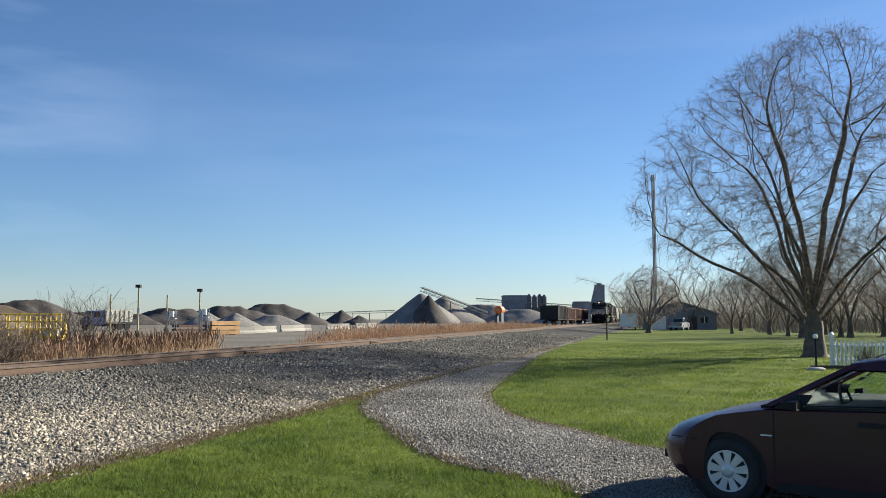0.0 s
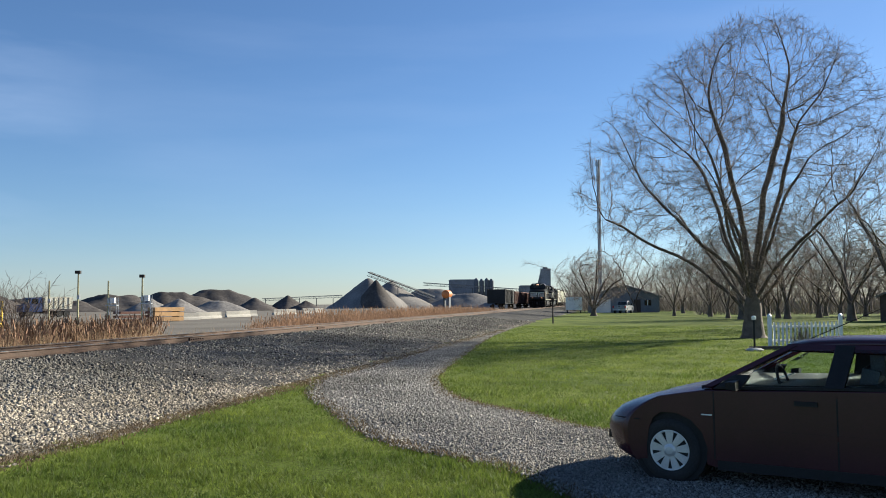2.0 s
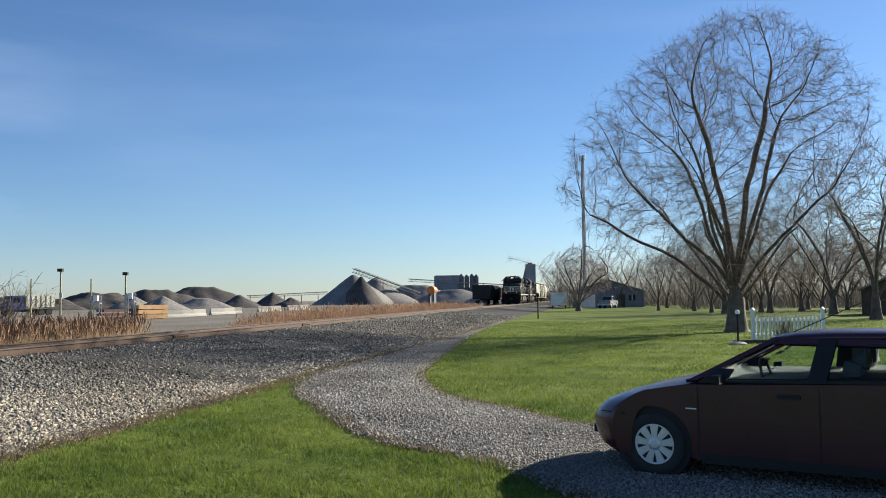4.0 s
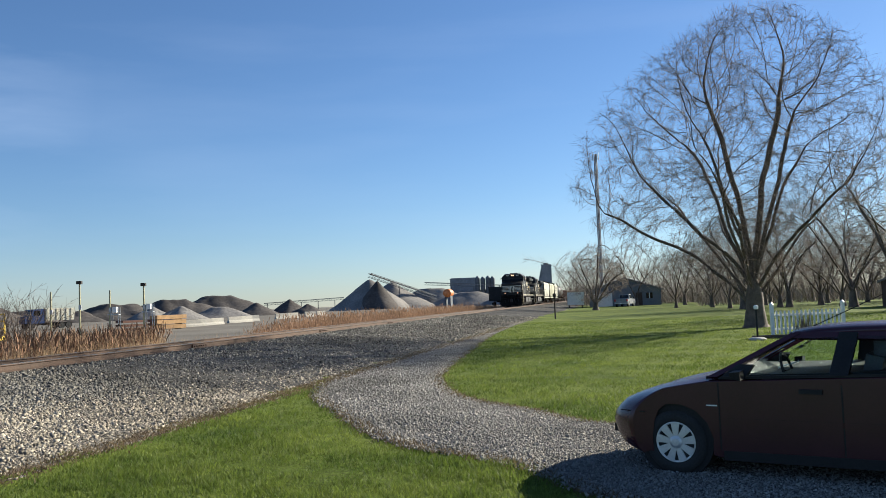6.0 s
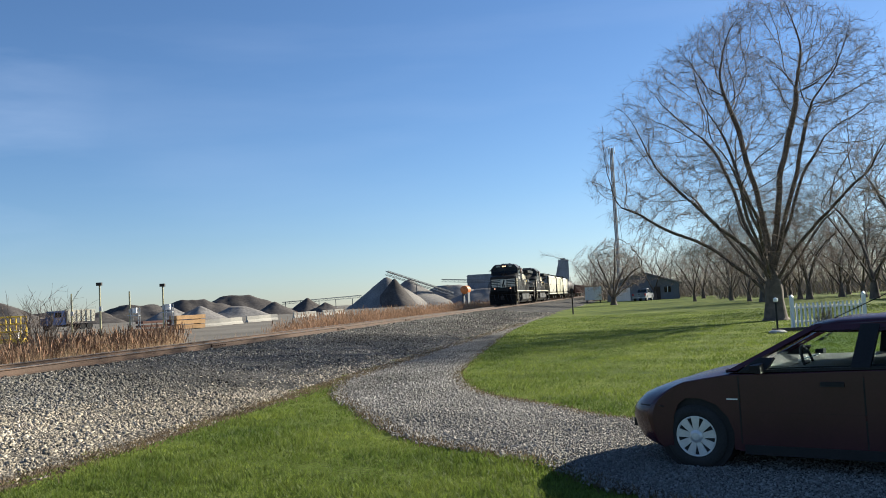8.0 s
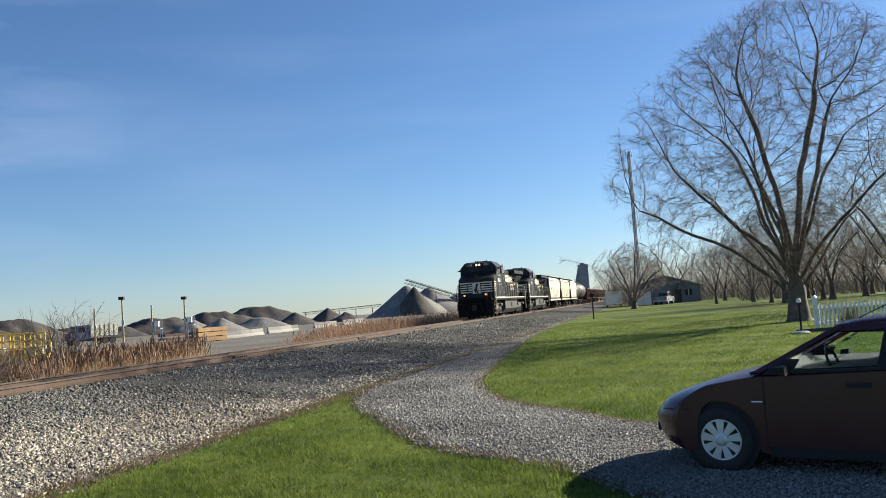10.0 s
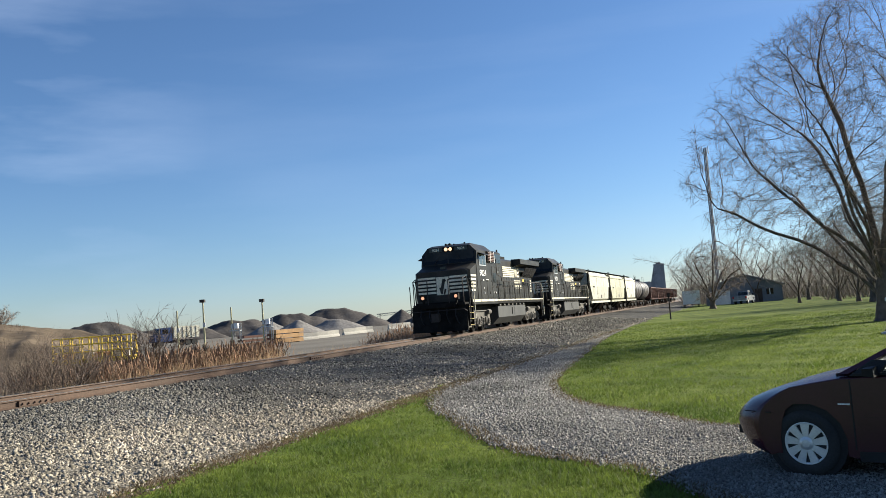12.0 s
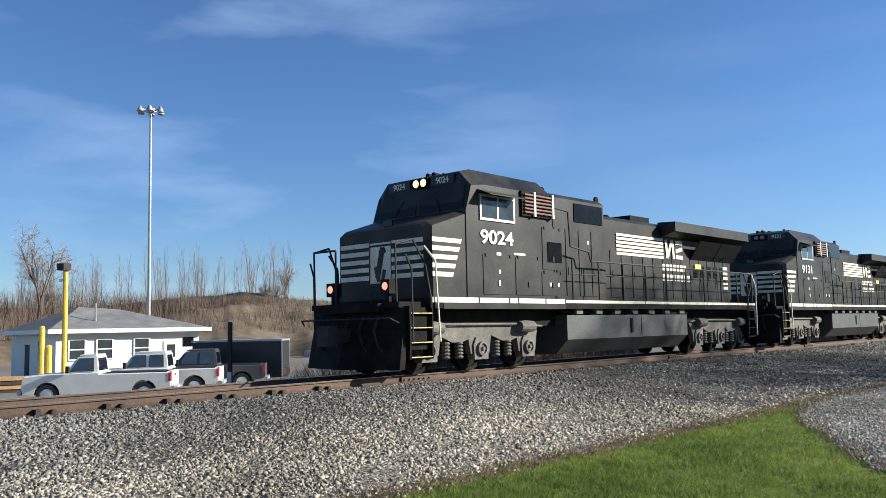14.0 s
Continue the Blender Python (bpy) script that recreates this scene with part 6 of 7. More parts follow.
lantern_post()
edging = bmesh.new()
slab(edging, [(-0.5, 0), (1.6, 0), (1.6, 0.12), (-0.5, 0.12)], -0.12, 0.1)
ob = tagged(part("flower_bed_edging", edging, DARKWOOD, bevel=0.02), "low dark timber edging beside the fence", "edging")
ob.matrix_basis = Matrix.Translation((13.0, 29.2, 0))
sh = small_tree(120, fan(gen, 9, (5, 45), (0.45, 0.7), (0.008, 0.014)), 0, 0, "garden_shrub", "small dark bare shrub by the picket fence", "garden shrubs", SHRUB, BARK, BUD)
sh.matrix_basis = Matrix.Translation((14.5, 29.4, 0))
copy_thing(sh, Matrix.Translation((14.2, 29.3, 0))).scale = (0.7, 0.7, 0.7)
sp = empty("sign_post", Matrix.Translation((13.1, 68.6, 0)))
tagged(sp, "thin dark metal post at the lawn's edge", "post")
part("post", tube(bmesh.new(), (0, 0, 0), (0, 0, 2.1), 0.06, 0.05), IRON, sp)
part("small_plate", box(bmesh.new(), (0, 0, 1.9), (0.25, 0.03, 0.3)), IRON, sp, bevel=0.01)


# ---------------------------------------------------------------- garage and far right things
def garage():
    e = empty("garage", Matrix.Translation(at(15.4, 140)) @ Matrix.Rotation(radians(-15.4), 4, "Z"))
    tagged(e, "low grey gabled garage at the far end of the lawn", "garage")
    bm = bmesh.new()
    slab(bm, [(-5.6, 0), (5.6, 0), (5.6, 2.5), (0, 4.3), (-5.6, 2.5)], 0, 9)
    part("wall", bm, SHEDGREY, e)
    for s in (1, -1):
        part("roof", pane(bmesh.new(), [(0, -0.5, 4.45), (6.1 * s, -0.5, 2.45), (6.1 * s, 9.5, 2.45), (0, 9.5, 4.45)], 0.09), ROOFG, e)
    dr = part("overhead_door", span(-4.9, -2.0, -0.05, 0.0, 0, 2.1), SIDING_W, e, "pale overhead door")
    wd = part("window", span(3.3, 4.3, -0.06, 0.0, 1.1, 2.0), DARKGLASS, e)
    part("frame", span(3.75, 3.85, -0.09, -0.06, 1.1, 2.0), WHITEP, wd)
    part("side_door", span(1.7, 2.7, -0.05, 0, 0, 2.05), DARKWOOD, e)


garage()


def white_trailer():
    e = empty("white_trailer", Matrix.Translation(at(12.2, 132)) @ Matrix.Rotation(radians(-12), 4, "Z"))
    tagged(e, "white box trailer parked before the garage", "trailer")
    part("box", span(-1.25, 1.25, 0, 4.5, 0.5, 2.5), TRUCKWHITE, e, bevel=0.05)
    part("hitch", span(-0.1, 0.1, -1.0, 0, 0.45, 0.55), IRON, e)
    for s in (1, -1):
        part("wheel", lathe(bmesh.new(), [(0.02, 1.1 * s), (0.3, 1.1 * s), (0.34, 0.95 * s), (0.02, 0.9 * s)], "y", 16, (0, 0, 0)), TYRE, e).matrix_basis = Matrix.Translation((0, 2.2, 0.34)) @ Matrix.Rotation(radians(90), 4, "Z")


white_trailer()


def tower():
    e = empty("radio_tower", Matrix.Translation(at(13.95, 165)))
    tagged(e, "tall slim grey radio tower with a short antenna", "tower")
    H = 28.9
    legs = [(0.26 * math.cos(a), 0.26 * math.sin(a)) for a in (0.4, 2.5, 4.6)]
    for x, y in legs:
        part("leg", tube(bmesh.new(), (x, y, 0), (x, y, H), 0.13, 0.11, 6), PLANT, e)
    for k in range(26):
        z = 0.5 + k * 1.08
        bm = bmesh.new()
        for i in range(3):
            a, b = legs[i], legs[(i + 1) % 3]
            tube(bm, (*a, z), (*b, z + 0.54), 0.05, 0.05, 4)
            tube(bm, (*b, z + 0.54), (*a, z + 1.08), 0.05, 0.05, 4)
        part("lattice_bay", bm, PLANT, e)
    for x in (-0.55, 0.55):
        part("antenna", tube(bmesh.new(), (x, 0, H - 1.2), (x, 0, H + 0.3), 0.09, 0.07, 6), STEEL, e)
    part("antenna_arm", box(bmesh.new(), (0, 0, H - 0.8), (1.3, 0.1, 0.1)), STEEL, e)
    part("feed_line", pipe(bmesh.new(), [(0.35, 0, H - 8), (1.3, 0, 6), (1.5, 0, 0)], 0.025, 4), IRON, e)


tower()
bs = empty("brown_shed", Matrix.Translation(at(32.2, 76)) @ Matrix.Rotation(radians(-32), 4, "Z"))
tagged(bs, "dark brown wooden shed among bare trees", "shed")
part("wall", slab(bmesh.new(), [(-2.2, 0), (2.2, 0), (2.2, 2.0), (0, 3.0), (-2.2, 2.0)], 0, 4), DARKWOOD, bs)
for s in (1, -1):
    part("roof", pane(bmesh.new(), [(0, -0.3, 3.1), (2.5 * s, -0.3, 1.95), (2.5 * s, 4.3, 1.95), (0, 4.3, 3.1)], 0.06), ROOFG, bs)


# ---------------------------------------------------------------- the stone yard
def pile(az, r, top_el, radius, material, label, stretch=1.0, turn=0.0, seed=0, lumps=0.25):
    """A heap of crushed stone with its top at an elevation above the eye's level."""
    base = float(ground_z(np.array(at(az, r).dot(ALONG)), np.array(at(az, r).dot(ACROSS)))) - 0.3
    height = EYE + r * math.tan(radians(top_el)) - base
    rings, seg = 15, 64
    vs, fs = [(0, 0, height)], []
    for i in range(1, rings + 1):
        f = i / rings
        for k in range(seg):
            a = 2 * math.pi * k / seg
            rr = radius * f * (1 + 0.16 * noise.noise(Vector((math.cos(a) * 1.3, math.sin(a) * 1.3, seed + f))))
            x, y = rr * math.cos(a) * stretch, rr * math.sin(a)
            z = height * max(0.0, 1 - max(0.0, f - 0.03) / 0.97)
            if stretch > 1.3:
                z = height * min(1.0, 1.25 * (1 - f))
            z += lumps * noise.fractal(Vector((x * 0.25, y * 0.25, seed)), 1.0, 2.0, 3) * (0.25 + f * (1 - f) * 3)
            vs.append((x, y, z if i < rings else -0.5))
    for k in range(seg):
        fs.append((0, 1 + k, 1 + (k + 1) % seg, 0))
    quads = []
    for i in range(rings - 1):
        for k in range(seg):
            a, b = 1 + i * seg, 1 + (i + 1) * seg
            quads.append((a + k, b + k, b + (k + 1) % seg, a + (k + 1) % seg))
    top = [(0, 1 + k, 1 + (k + 1) % seg) for k in range(seg)]
    me = bpy.data.meshes.new("gravel_mound")
    me.from_pydata(vs, [], top + quads)
    me.materials.append(material)
    me.polygons.foreach_set("use_smooth", [True] * len(me.polygons))
    ob = new("gravel_mound", me)
    ob.matrix_basis = Matrix.Translation(at(az, r, base)) @ Matrix.Rotation(radians(-az + turn), 4, "Z")
    return tagged(ob, label, "gravel mound", "stone piles of the yard")


GREY_PILE = "conical pile of pale grey crushed stone"
DARK_PILE = "long dark pile of crushed stone"
pile(-1.45, 335, 1.72, 17, PILE, GREY_PILE, seed=1)
pile(-0.95, 326, 1.60, 9.0, PILEDARK, "dark cone of fresh stone under the conveyor", seed=2)
pile(0.0, 348, 1.5, 18, PILE, GREY_PILE, seed=3)
pile(2.6, 360, 0.95, 13, PILE, GREY_PILE, 1.8, seed=4)
pile(5.2, 350, 0.62, 11, PILE, GREY_PILE, 2.0, seed=5)
pile(7.6, 300, 0.30, 6, PILE, GREY_PILE, 2.0, seed=6)
pile(-11.3, 290, 0.98, 12, PILEDARK, DARK_PILE, 1.7, seed=7, lumps=0.6)
pile(-14.2, 280, 0.80, 10, PILEDARK, DARK_PILE, 2.2, seed=8, lumps=0.8)
pile(-17.6, 270, 0.66, 9, PILEDARK, DARK_PILE, 2.2, seed=9, lumps=0.8)
pile(-20.0, 265, 0.3, 7, PILEDARK, DARK_PILE, 2.0, seed=10, lumps=0.8)
pile(-8.9, 250, 0.46, 7.5, PILEDARK, "low dark pile of crushed stone", seed=11)
pile(-6.75, 255, 0.60, 6.5, PILEDARK, "low dark pile of crushed stone", seed=12)
pile(-5.6, 252, 0.25, 6, PILEDARK, "low dark pile of crushed stone", seed=13)
pile(-13.6, 215, 0.42, 7, PILE, GREY_PILE, seed=14)
pile(-15.4, 222, 0.45, 7, PILE, GREY_PILE, seed=15)
pile(-11.2, 225, 0.25, 6.5, PILE, GREY_PILE, 1.5, seed=16)
pile(-25.8, 250, 1.12, 11, PILEDARK, DARK_PILE, 1.7, seed=17, lumps=0.9)
pile(-28.4, 245, 0.85, 10, PILEDARK, DARK_PILE, 1.7, seed=18, lumps=0.9)
pile(-22.8, 260, 0.45, 8, PILEDARK, DARK_PILE, 1.7, seed=19, lumps=0.9)


def truss(name, p0, p1, size, bays, label):
    e = empty(name)
    tagged(e, label, "conveyor", "yard conveyors")
    p0, p1 = Vector(p0), Vector(p1)
    d = (p1 - p0).normalized()
    side = d.cross(Vector((0, 0, 1))).normalized() * size / 2
    up = side.cross(d).normalized() * size / 2
    corners = [side + up, side - up, -side - up, -side + up]
    for c in corners:
        part("chord", tube(bmesh.new(), p0 + c, p1 + c, size * 0.07, size * 0.07, 4), PLANTDARK, e)
    for s in (0, 2):
        bm = bmesh.new()
        for k in range(bays):
            a, b = p0.lerp(p1, k / bays), p0.lerp(p1, (k + 1) / bays)
            tube(bm, a + corners[s], b + corners[s + 1], size * 0.04, size * 0.04, 4)
            tube(bm, b + corners[s], b + corners[s + 1], size * 0.04, size * 0.04, 4)
        part("bracing", bm, PLANTDARK, e)
    belt = bmesh.new()
    loft(belt, [[p - side * 0.7 + up * 0.8, p + side * 0.7 + up * 0.8, p + side * 0.7 + up * 0.5, p - side * 0.7 + up * 0.5] for p in (p0, p1)])
    part("belt", belt, PLANT, e, "grey conveyor belt")
    return e


def lift(az, r, el):
    return at(az, r, EYE + r * math.tan(radians(el)))


c = truss("stacking_conveyor", lift(-1.45, 326, 2.0), lift(2.9, 352, 0.35), 1.5, 16, "inclined stacking conveyor over the grey pile")
for f, az, r, el in ((0.45, 0.5, 337, 1.15), (0.75, 1.6, 344, 0.75)):
    part("trestle", tube(bmesh.new(), at(az, r, 0), lift(az, r, el), 0.18, 0.15, 5), PLANTDARK, c)
c = truss("field_conveyor", lift(-8.4, 330, 0.32), lift(-3.2, 330, 0.52), 0.9, 22, "long low conveyor across the yard")
for az in (-8.2, -7.2, -6.0, -4.9, -3.8):
    part("trestle", tube(bmesh.new(), at(az, 330, -0.2), lift(az, 330, 0.4), 0.14, 0.14, 5), PLANTDARK, c)
c = truss("plant_conveyor", lift(2.2, 380, 1.3), lift(9.0, 385, 0.8), 1.2, 24, "long conveyor between plant buildings")
for az in (2.6, 4.0, 5.5, 7.2, 8.6):
    part("trestle", tube(bmesh.new(), at(az, 383, 0), lift(az, 383, 1.0), 0.2, 0.2, 5), PLANTDARK, c)


def plant_block(name, az, r, w, el_top, label, depth=8.0, material=PLANT, z0=0.0, roof=0.6):
    e = empty(name, Matrix.Translation(at(az, r)) @ Matrix.Rotation(radians(-az), 4, "Z"))
    tagged(e, label, "plant building", "stone plant")
    top = EYE + r * math.tan(radians(el_top))
    wall = part("wall", span(-w / 2, w / 2, 0, depth, z0, top - roof), material, e)
    part("roof", slab(bmesh.new(), [(-w / 2 - 0.3, top - roof), (w / 2 + 0.3, top - roof), (w / 2 - 0.6, top), (-w / 2 + 0.6, top)], -0.3, depth + 0.3), material, e)
    for k in range(max(1, int(w / 2.2))):
        x = -w / 2 + 1.1 + k * 2.2
        part("sheet_rib", span(x - 0.08, x + 0.08, -0.08, 0.0, z0, top - roof), material, wall)
    return e


plant_block("screen_house", 4.85, 400, 13, 1.58, "grey sheet-metal screening house of the stone plant")
plant_block("low_plant_shed", 6.6, 395, 11, 0.75, "low grey plant shed", material=PLANTDARK)
plant_block("far_shed", 9.2, 430, 9, 1.15, "grey far plant shed")
plant_block("low_plant_shed", 3.1, 390, 8, 0.9, "low dark plant shed", material=PLANTDARK)
for k, az in enumerate((5.75, 6.1, 6.45, 6.75)):
    e = empty("stone_silo", Matrix.Translation(at(az, 392)))
    tagged(e, "dark steel silo of the stone plant", "silo", "plant silos")
    top = EYE + 392 * math.tan(radians(1.66 - 0.05 * (k % 2)))
    part("drum", lathe(bmesh.new(), [(1.1, 3.0), (1.1, top - 1.0), (0.3, top)], "z", 16), PLANTDARK, e)
    part("cone", lathe(bmesh.new(), [(1.1, 3.0), (0.3, 1.0)], "z", 16), PLANTDARK, e)
    for a in (0.7, 2.3, 3.9, 5.5):
        part("leg", tube(bmesh.new(), (math.cos(a), math.sin(a), 0), (math.cos(a), math.sin(a), 3.2), 0.15, 0.15, 5), PLANTDARK, e)
e = empty("loading_tower", Matrix.Translation(at(10.35, 420)) @ Matrix.Rotation(radians(-10.3), 4, "Z"))
tagged(e, "tall grey loading tower with a sloping side", "tower")
top = EYE + 420 * math.tan(radians(2.25))
part("tower_body", span(-2.3, 2.6, 0, 6, 0, top), PLANT, e, bevel=0.2)
part("sloping_chute", slab(bmesh.new(), [(-2.3, top - 1), (-2.3, 4), (-6.0, 4), (-5.0, 6)], 1, 5), PLANT, e)
part("roof_rail", span(-1.2, 1.0, 2, 4, top, top + 0.8), PLANTDARK, e)

e = empty("orange_tank", Matrix.Translation(at(3.78, 270)) @ Matrix.Rotation(radians(-20), 4, "Z"))
tagged(e, "orange round tank on dark legs in the yard", "tank")
z = EYE + 270 * math.tan(radians(0.60))
part("drum", lathe(bmesh.new(), [(0.3, -2.0), (1.25, -1.8), (1.3, -1.4), (1.3, 1.4), (1.25, 1.8), (0.3, 2.0)], "y", 20, (0, 0, z)), ORANGE, e, smooth=True)
for x in (-0.8, 0.8):
    part("leg", span(x - 0.15, x + 0.15, -1.2, 1.2, 0, z - 0.9), PLANTDARK, e)


def mast(az, r, el, label, lamp=True, base_box=True):
    e = empty("light_mast", Matrix.Translation(at(az, r, -0.6)))
    tagged(e, label, "light mast", "yard light masts")
    H = EYE + 0.6 + r * math.tan(radians(el))
    part("pole", tube(bmesh.new(), (0, 0, 0), (0, 0, H), 0.13, 0.09, 8), YELLOWISH, e)
    part("cable_box", box(bmesh.new(), (0.1, -0.15, H * 0.55), (0.3, 0.25, 0.5)), STEEL, e, bevel=0.02)
    if lamp:
        part("flood_lamp", box(bmesh.new(), (0, -0.1, H + 0.1), (0.55, 0.5, 0.35)), IRON, e, bevel=0.04)
    if base_box:
        part("equipment_box", box(bmesh.new(), (0.55, 0, H * 0.56), (0.5, 0.5, 0.65)), WHITEP, e, bevel=0.05)
        part("platform", span(-0.2, 1.1, -0.4, 0.4, H * 0.44, H * 0.46), STEEL, e)
        for x in (0.2, 1.05):
            for y in (-0.35, 0.35):
                part("leg", tube(bmesh.new(), (x, y, 0), (x, y, H * 0.62), 0.05, 0.05, 5), STEEL, e)



YELLOWISH = mat("faded_yellow_pole", (0.36, 0.33, 0.18), 0.6, var=0.2, scale=2, fine=14, bump=0.05)
mast(-19.58, 105, 2.02, "tall yellowish pole with a dark flood lamp", True, False)
mast(-17.85, 108, 1.55, "yellowish pole with a white box on a stand", False, True)
mast(-15.85, 106, 1.80, "yellowish pole with lamp and a white box on a stand", True, True)
mast(-21.2, 110, 1.55, "thin grey mast in the yard", False, False)


def lumber_stack():
    e = empty("lumber_stack", Matrix.Translation(at(-14.2, 118, -0.45)) @ Matrix.Rotation(radians(48), 4, "Z"))
    tagged(e, "stack of fresh orange lumber packs on the yard", "lumber stack")
    for k in range(3):
        pk = part("lumber_pack", span(-2.2, 2.2, -0.06 * k, 1.6, 0.12 + k * 0.62, 0.64 + k * 0.62), WOOD, e, "orange end-lit lumber pack", bevel=0.02)
        for x in (-1.5, 1.5):
            part("bearer", span(x - 0.06, x + 0.06, 0, 1.5, k * 0.62, 0.12 + k * 0.62), DARKWOOD, e)
    for k in range(3):
        part("steel_beam_pack", span(-6.8, -2.4, 0.3, 2.0, 0.1 + k * 0.5, 0.4 + k * 0.5), LOUVRE, e, "rusty beam pack", bevel=0.03)


lumber_stack()
PALEBLOCK = mat("pale_concrete", (0.46, 0.43, 0.37), 0.9, var=0.12, scale=0.6, fine=14, bump=0.15)
bar = None
for k in range(14):
    if k in (3, 7, 8, 11):
        continue
    az = -12.9 + k * 0.62 + 0.12 * (k % 3)
    m = Matrix.Translation(at(az, 126 + 3.2 * k, float(np.interp(126 + 3.2 * k, [120, 170], [-0.42, -0.02])))) @ Matrix.Rotation(radians(44 + 6 * (k % 3)), 4, "Z")
    if bar is None:
        bm = slab(bmesh.new(), [(-0.35, 0), (0.35, 0), (0.28, 0.25), (0.12, 0.45), (0.1, 1.0), (-0.1, 1.0), (-0.12, 0.45), (-0.28, 0.25)], -1.3, 1.3)
        bmesh.ops.rotate(bm, verts=bm.verts, matrix=Matrix.Rotation(radians(90), 3, "Z"))
        bar = tagged(part("concrete_barrier", bm, PALEBLOCK, bevel=0.02), "pale concrete road barrier in the yard", "barrier", "yard barriers")
        bar.matrix_basis = m
    else:
        copy_thing(bar, m)
blk = None
for k, (az, r) in enumerate([(-34.3, 83), (-33.0, 85), (-36.2, 84)]):
    m = Matrix.Translation(at(az, r, -1.0)) @ Matrix.Rotation(radians(-az + 20 * (k % 3)), 4, "Z")
    if blk is None:
        blk = tagged(part("limestone_block", box(bmesh.new(), (0, 0, 0.4), (1.6, 1.0, 0.8)), CONCRETE, bevel=0.12), "pale limestone block at the foot of the hill", "stone block", "limestone blocks")
        blk.matrix_basis = m
    else:
        copy_thing(blk, m)


def yellow_frame():
    e = empty("yellow_truck_scale", Matrix.Translation(at(-26.1, 76, -0.95)) @ Matrix.Rotation(radians(14), 4, "Z"))
    tagged(e, "bright yellow steel railings of a loading platform", "platform")
    L = 6.0
    part("platform", span(-L / 2, L / 2, -1.2, 1.2, 1.0, 1.35), YELLOW, e, "yellow platform edge")
    for y in (-1.2, 1.2):
        for z in (1.9, 2.5, 3.05):
            part("rail", tube(bmesh.new(), (-L / 2, y, z), (L / 2, y, z), 0.06, 0.06, 6), YELLOW, e)
        for k in range(9):
            x = -L / 2 + k * L / 8
            part("post", tube(bmesh.new(), (x, y, 0), (x, y, 3.08), 0.07, 0.07, 6), YELLOW, e)
    for k in range(4):
        part("load_block", span(-L / 2 + 0.2 + k * 1.45, -L / 2 + 1.4 + k * 1.45, -0.9, 0.9, 1.36, 1.8 + 0.2 * (k % 2)), CONCRETE if k % 2 else WOOD, e, bevel=0.05)


yellow_frame()


def dump_truck():
    e = empty("dump_truck", Matrix.Translation(at(-21.35, 150, -0.05)) @ Matrix.Rotation(radians(229), 4, "Z"))
    tagged(e, "blue dump truck with a pale ribbed bed", "dump truck")
    cab = part("cab", slab(bmesh.new(), [(1.2, 0.9), (3.3, 0.9), (3.35, 2.0), (3.1, 3.1), (1.2, 3.15)], -1.2, 1.2), TRUCKBLUE, e, "dark blue cab", bevel=0.06)
    part("windscreen", box(bmesh.new(), (3.25, 0, 2.55), (0.06, 2.0, 0.75), Matrix.Rotation(-0.2, 3, "Y")), DARKGLASS, cab)
    for s in (1, -1):
        part("side_window", span(1.9, 2.9, 1.2 * s, 1.215 * s, 2.1, 2.85), DARKGLASS, cab)
    part("hood", span(3.3, 4.2, -1.0, 1.0, 0.9, 2.0), TRUCKBLUE, e, bevel=0.1)
    part("dump_bed", slab(bmesh.new(), [(-3.6, 1.3), (1.0, 1.3), (1.1, 3.2), (-3.8, 3.2)], -1.25, 1.25), HOPPER, e, "pale ribbed dump bed", bevel=0.03)
    for k in range(6):
        for s in (1, -1):
            part("bed_rib", span(-3.2 + k * 0.8, -3.05 + k * 0.8, 1.25 * s, 1.33 * s, 1.35, 3.15), HOPPER, e)
    part("chassis", span(-3.7, 4.0, -0.5, 0.5, 0.6, 1.0), IRON, e)
    for x in (3.2, -1.6, -2.8):
        for s in (1, -1):
            part("wheel", lathe(bmesh.new(), [(0.05, 1.2 * s), (0.3, 1.18 * s), (0.5, 1.2 * s), (0.52, 0.9 * s), (0.05, 0.88 * s)], "y", 18, (x, 0, 0.52)), TYRE, e)


dump_truck()

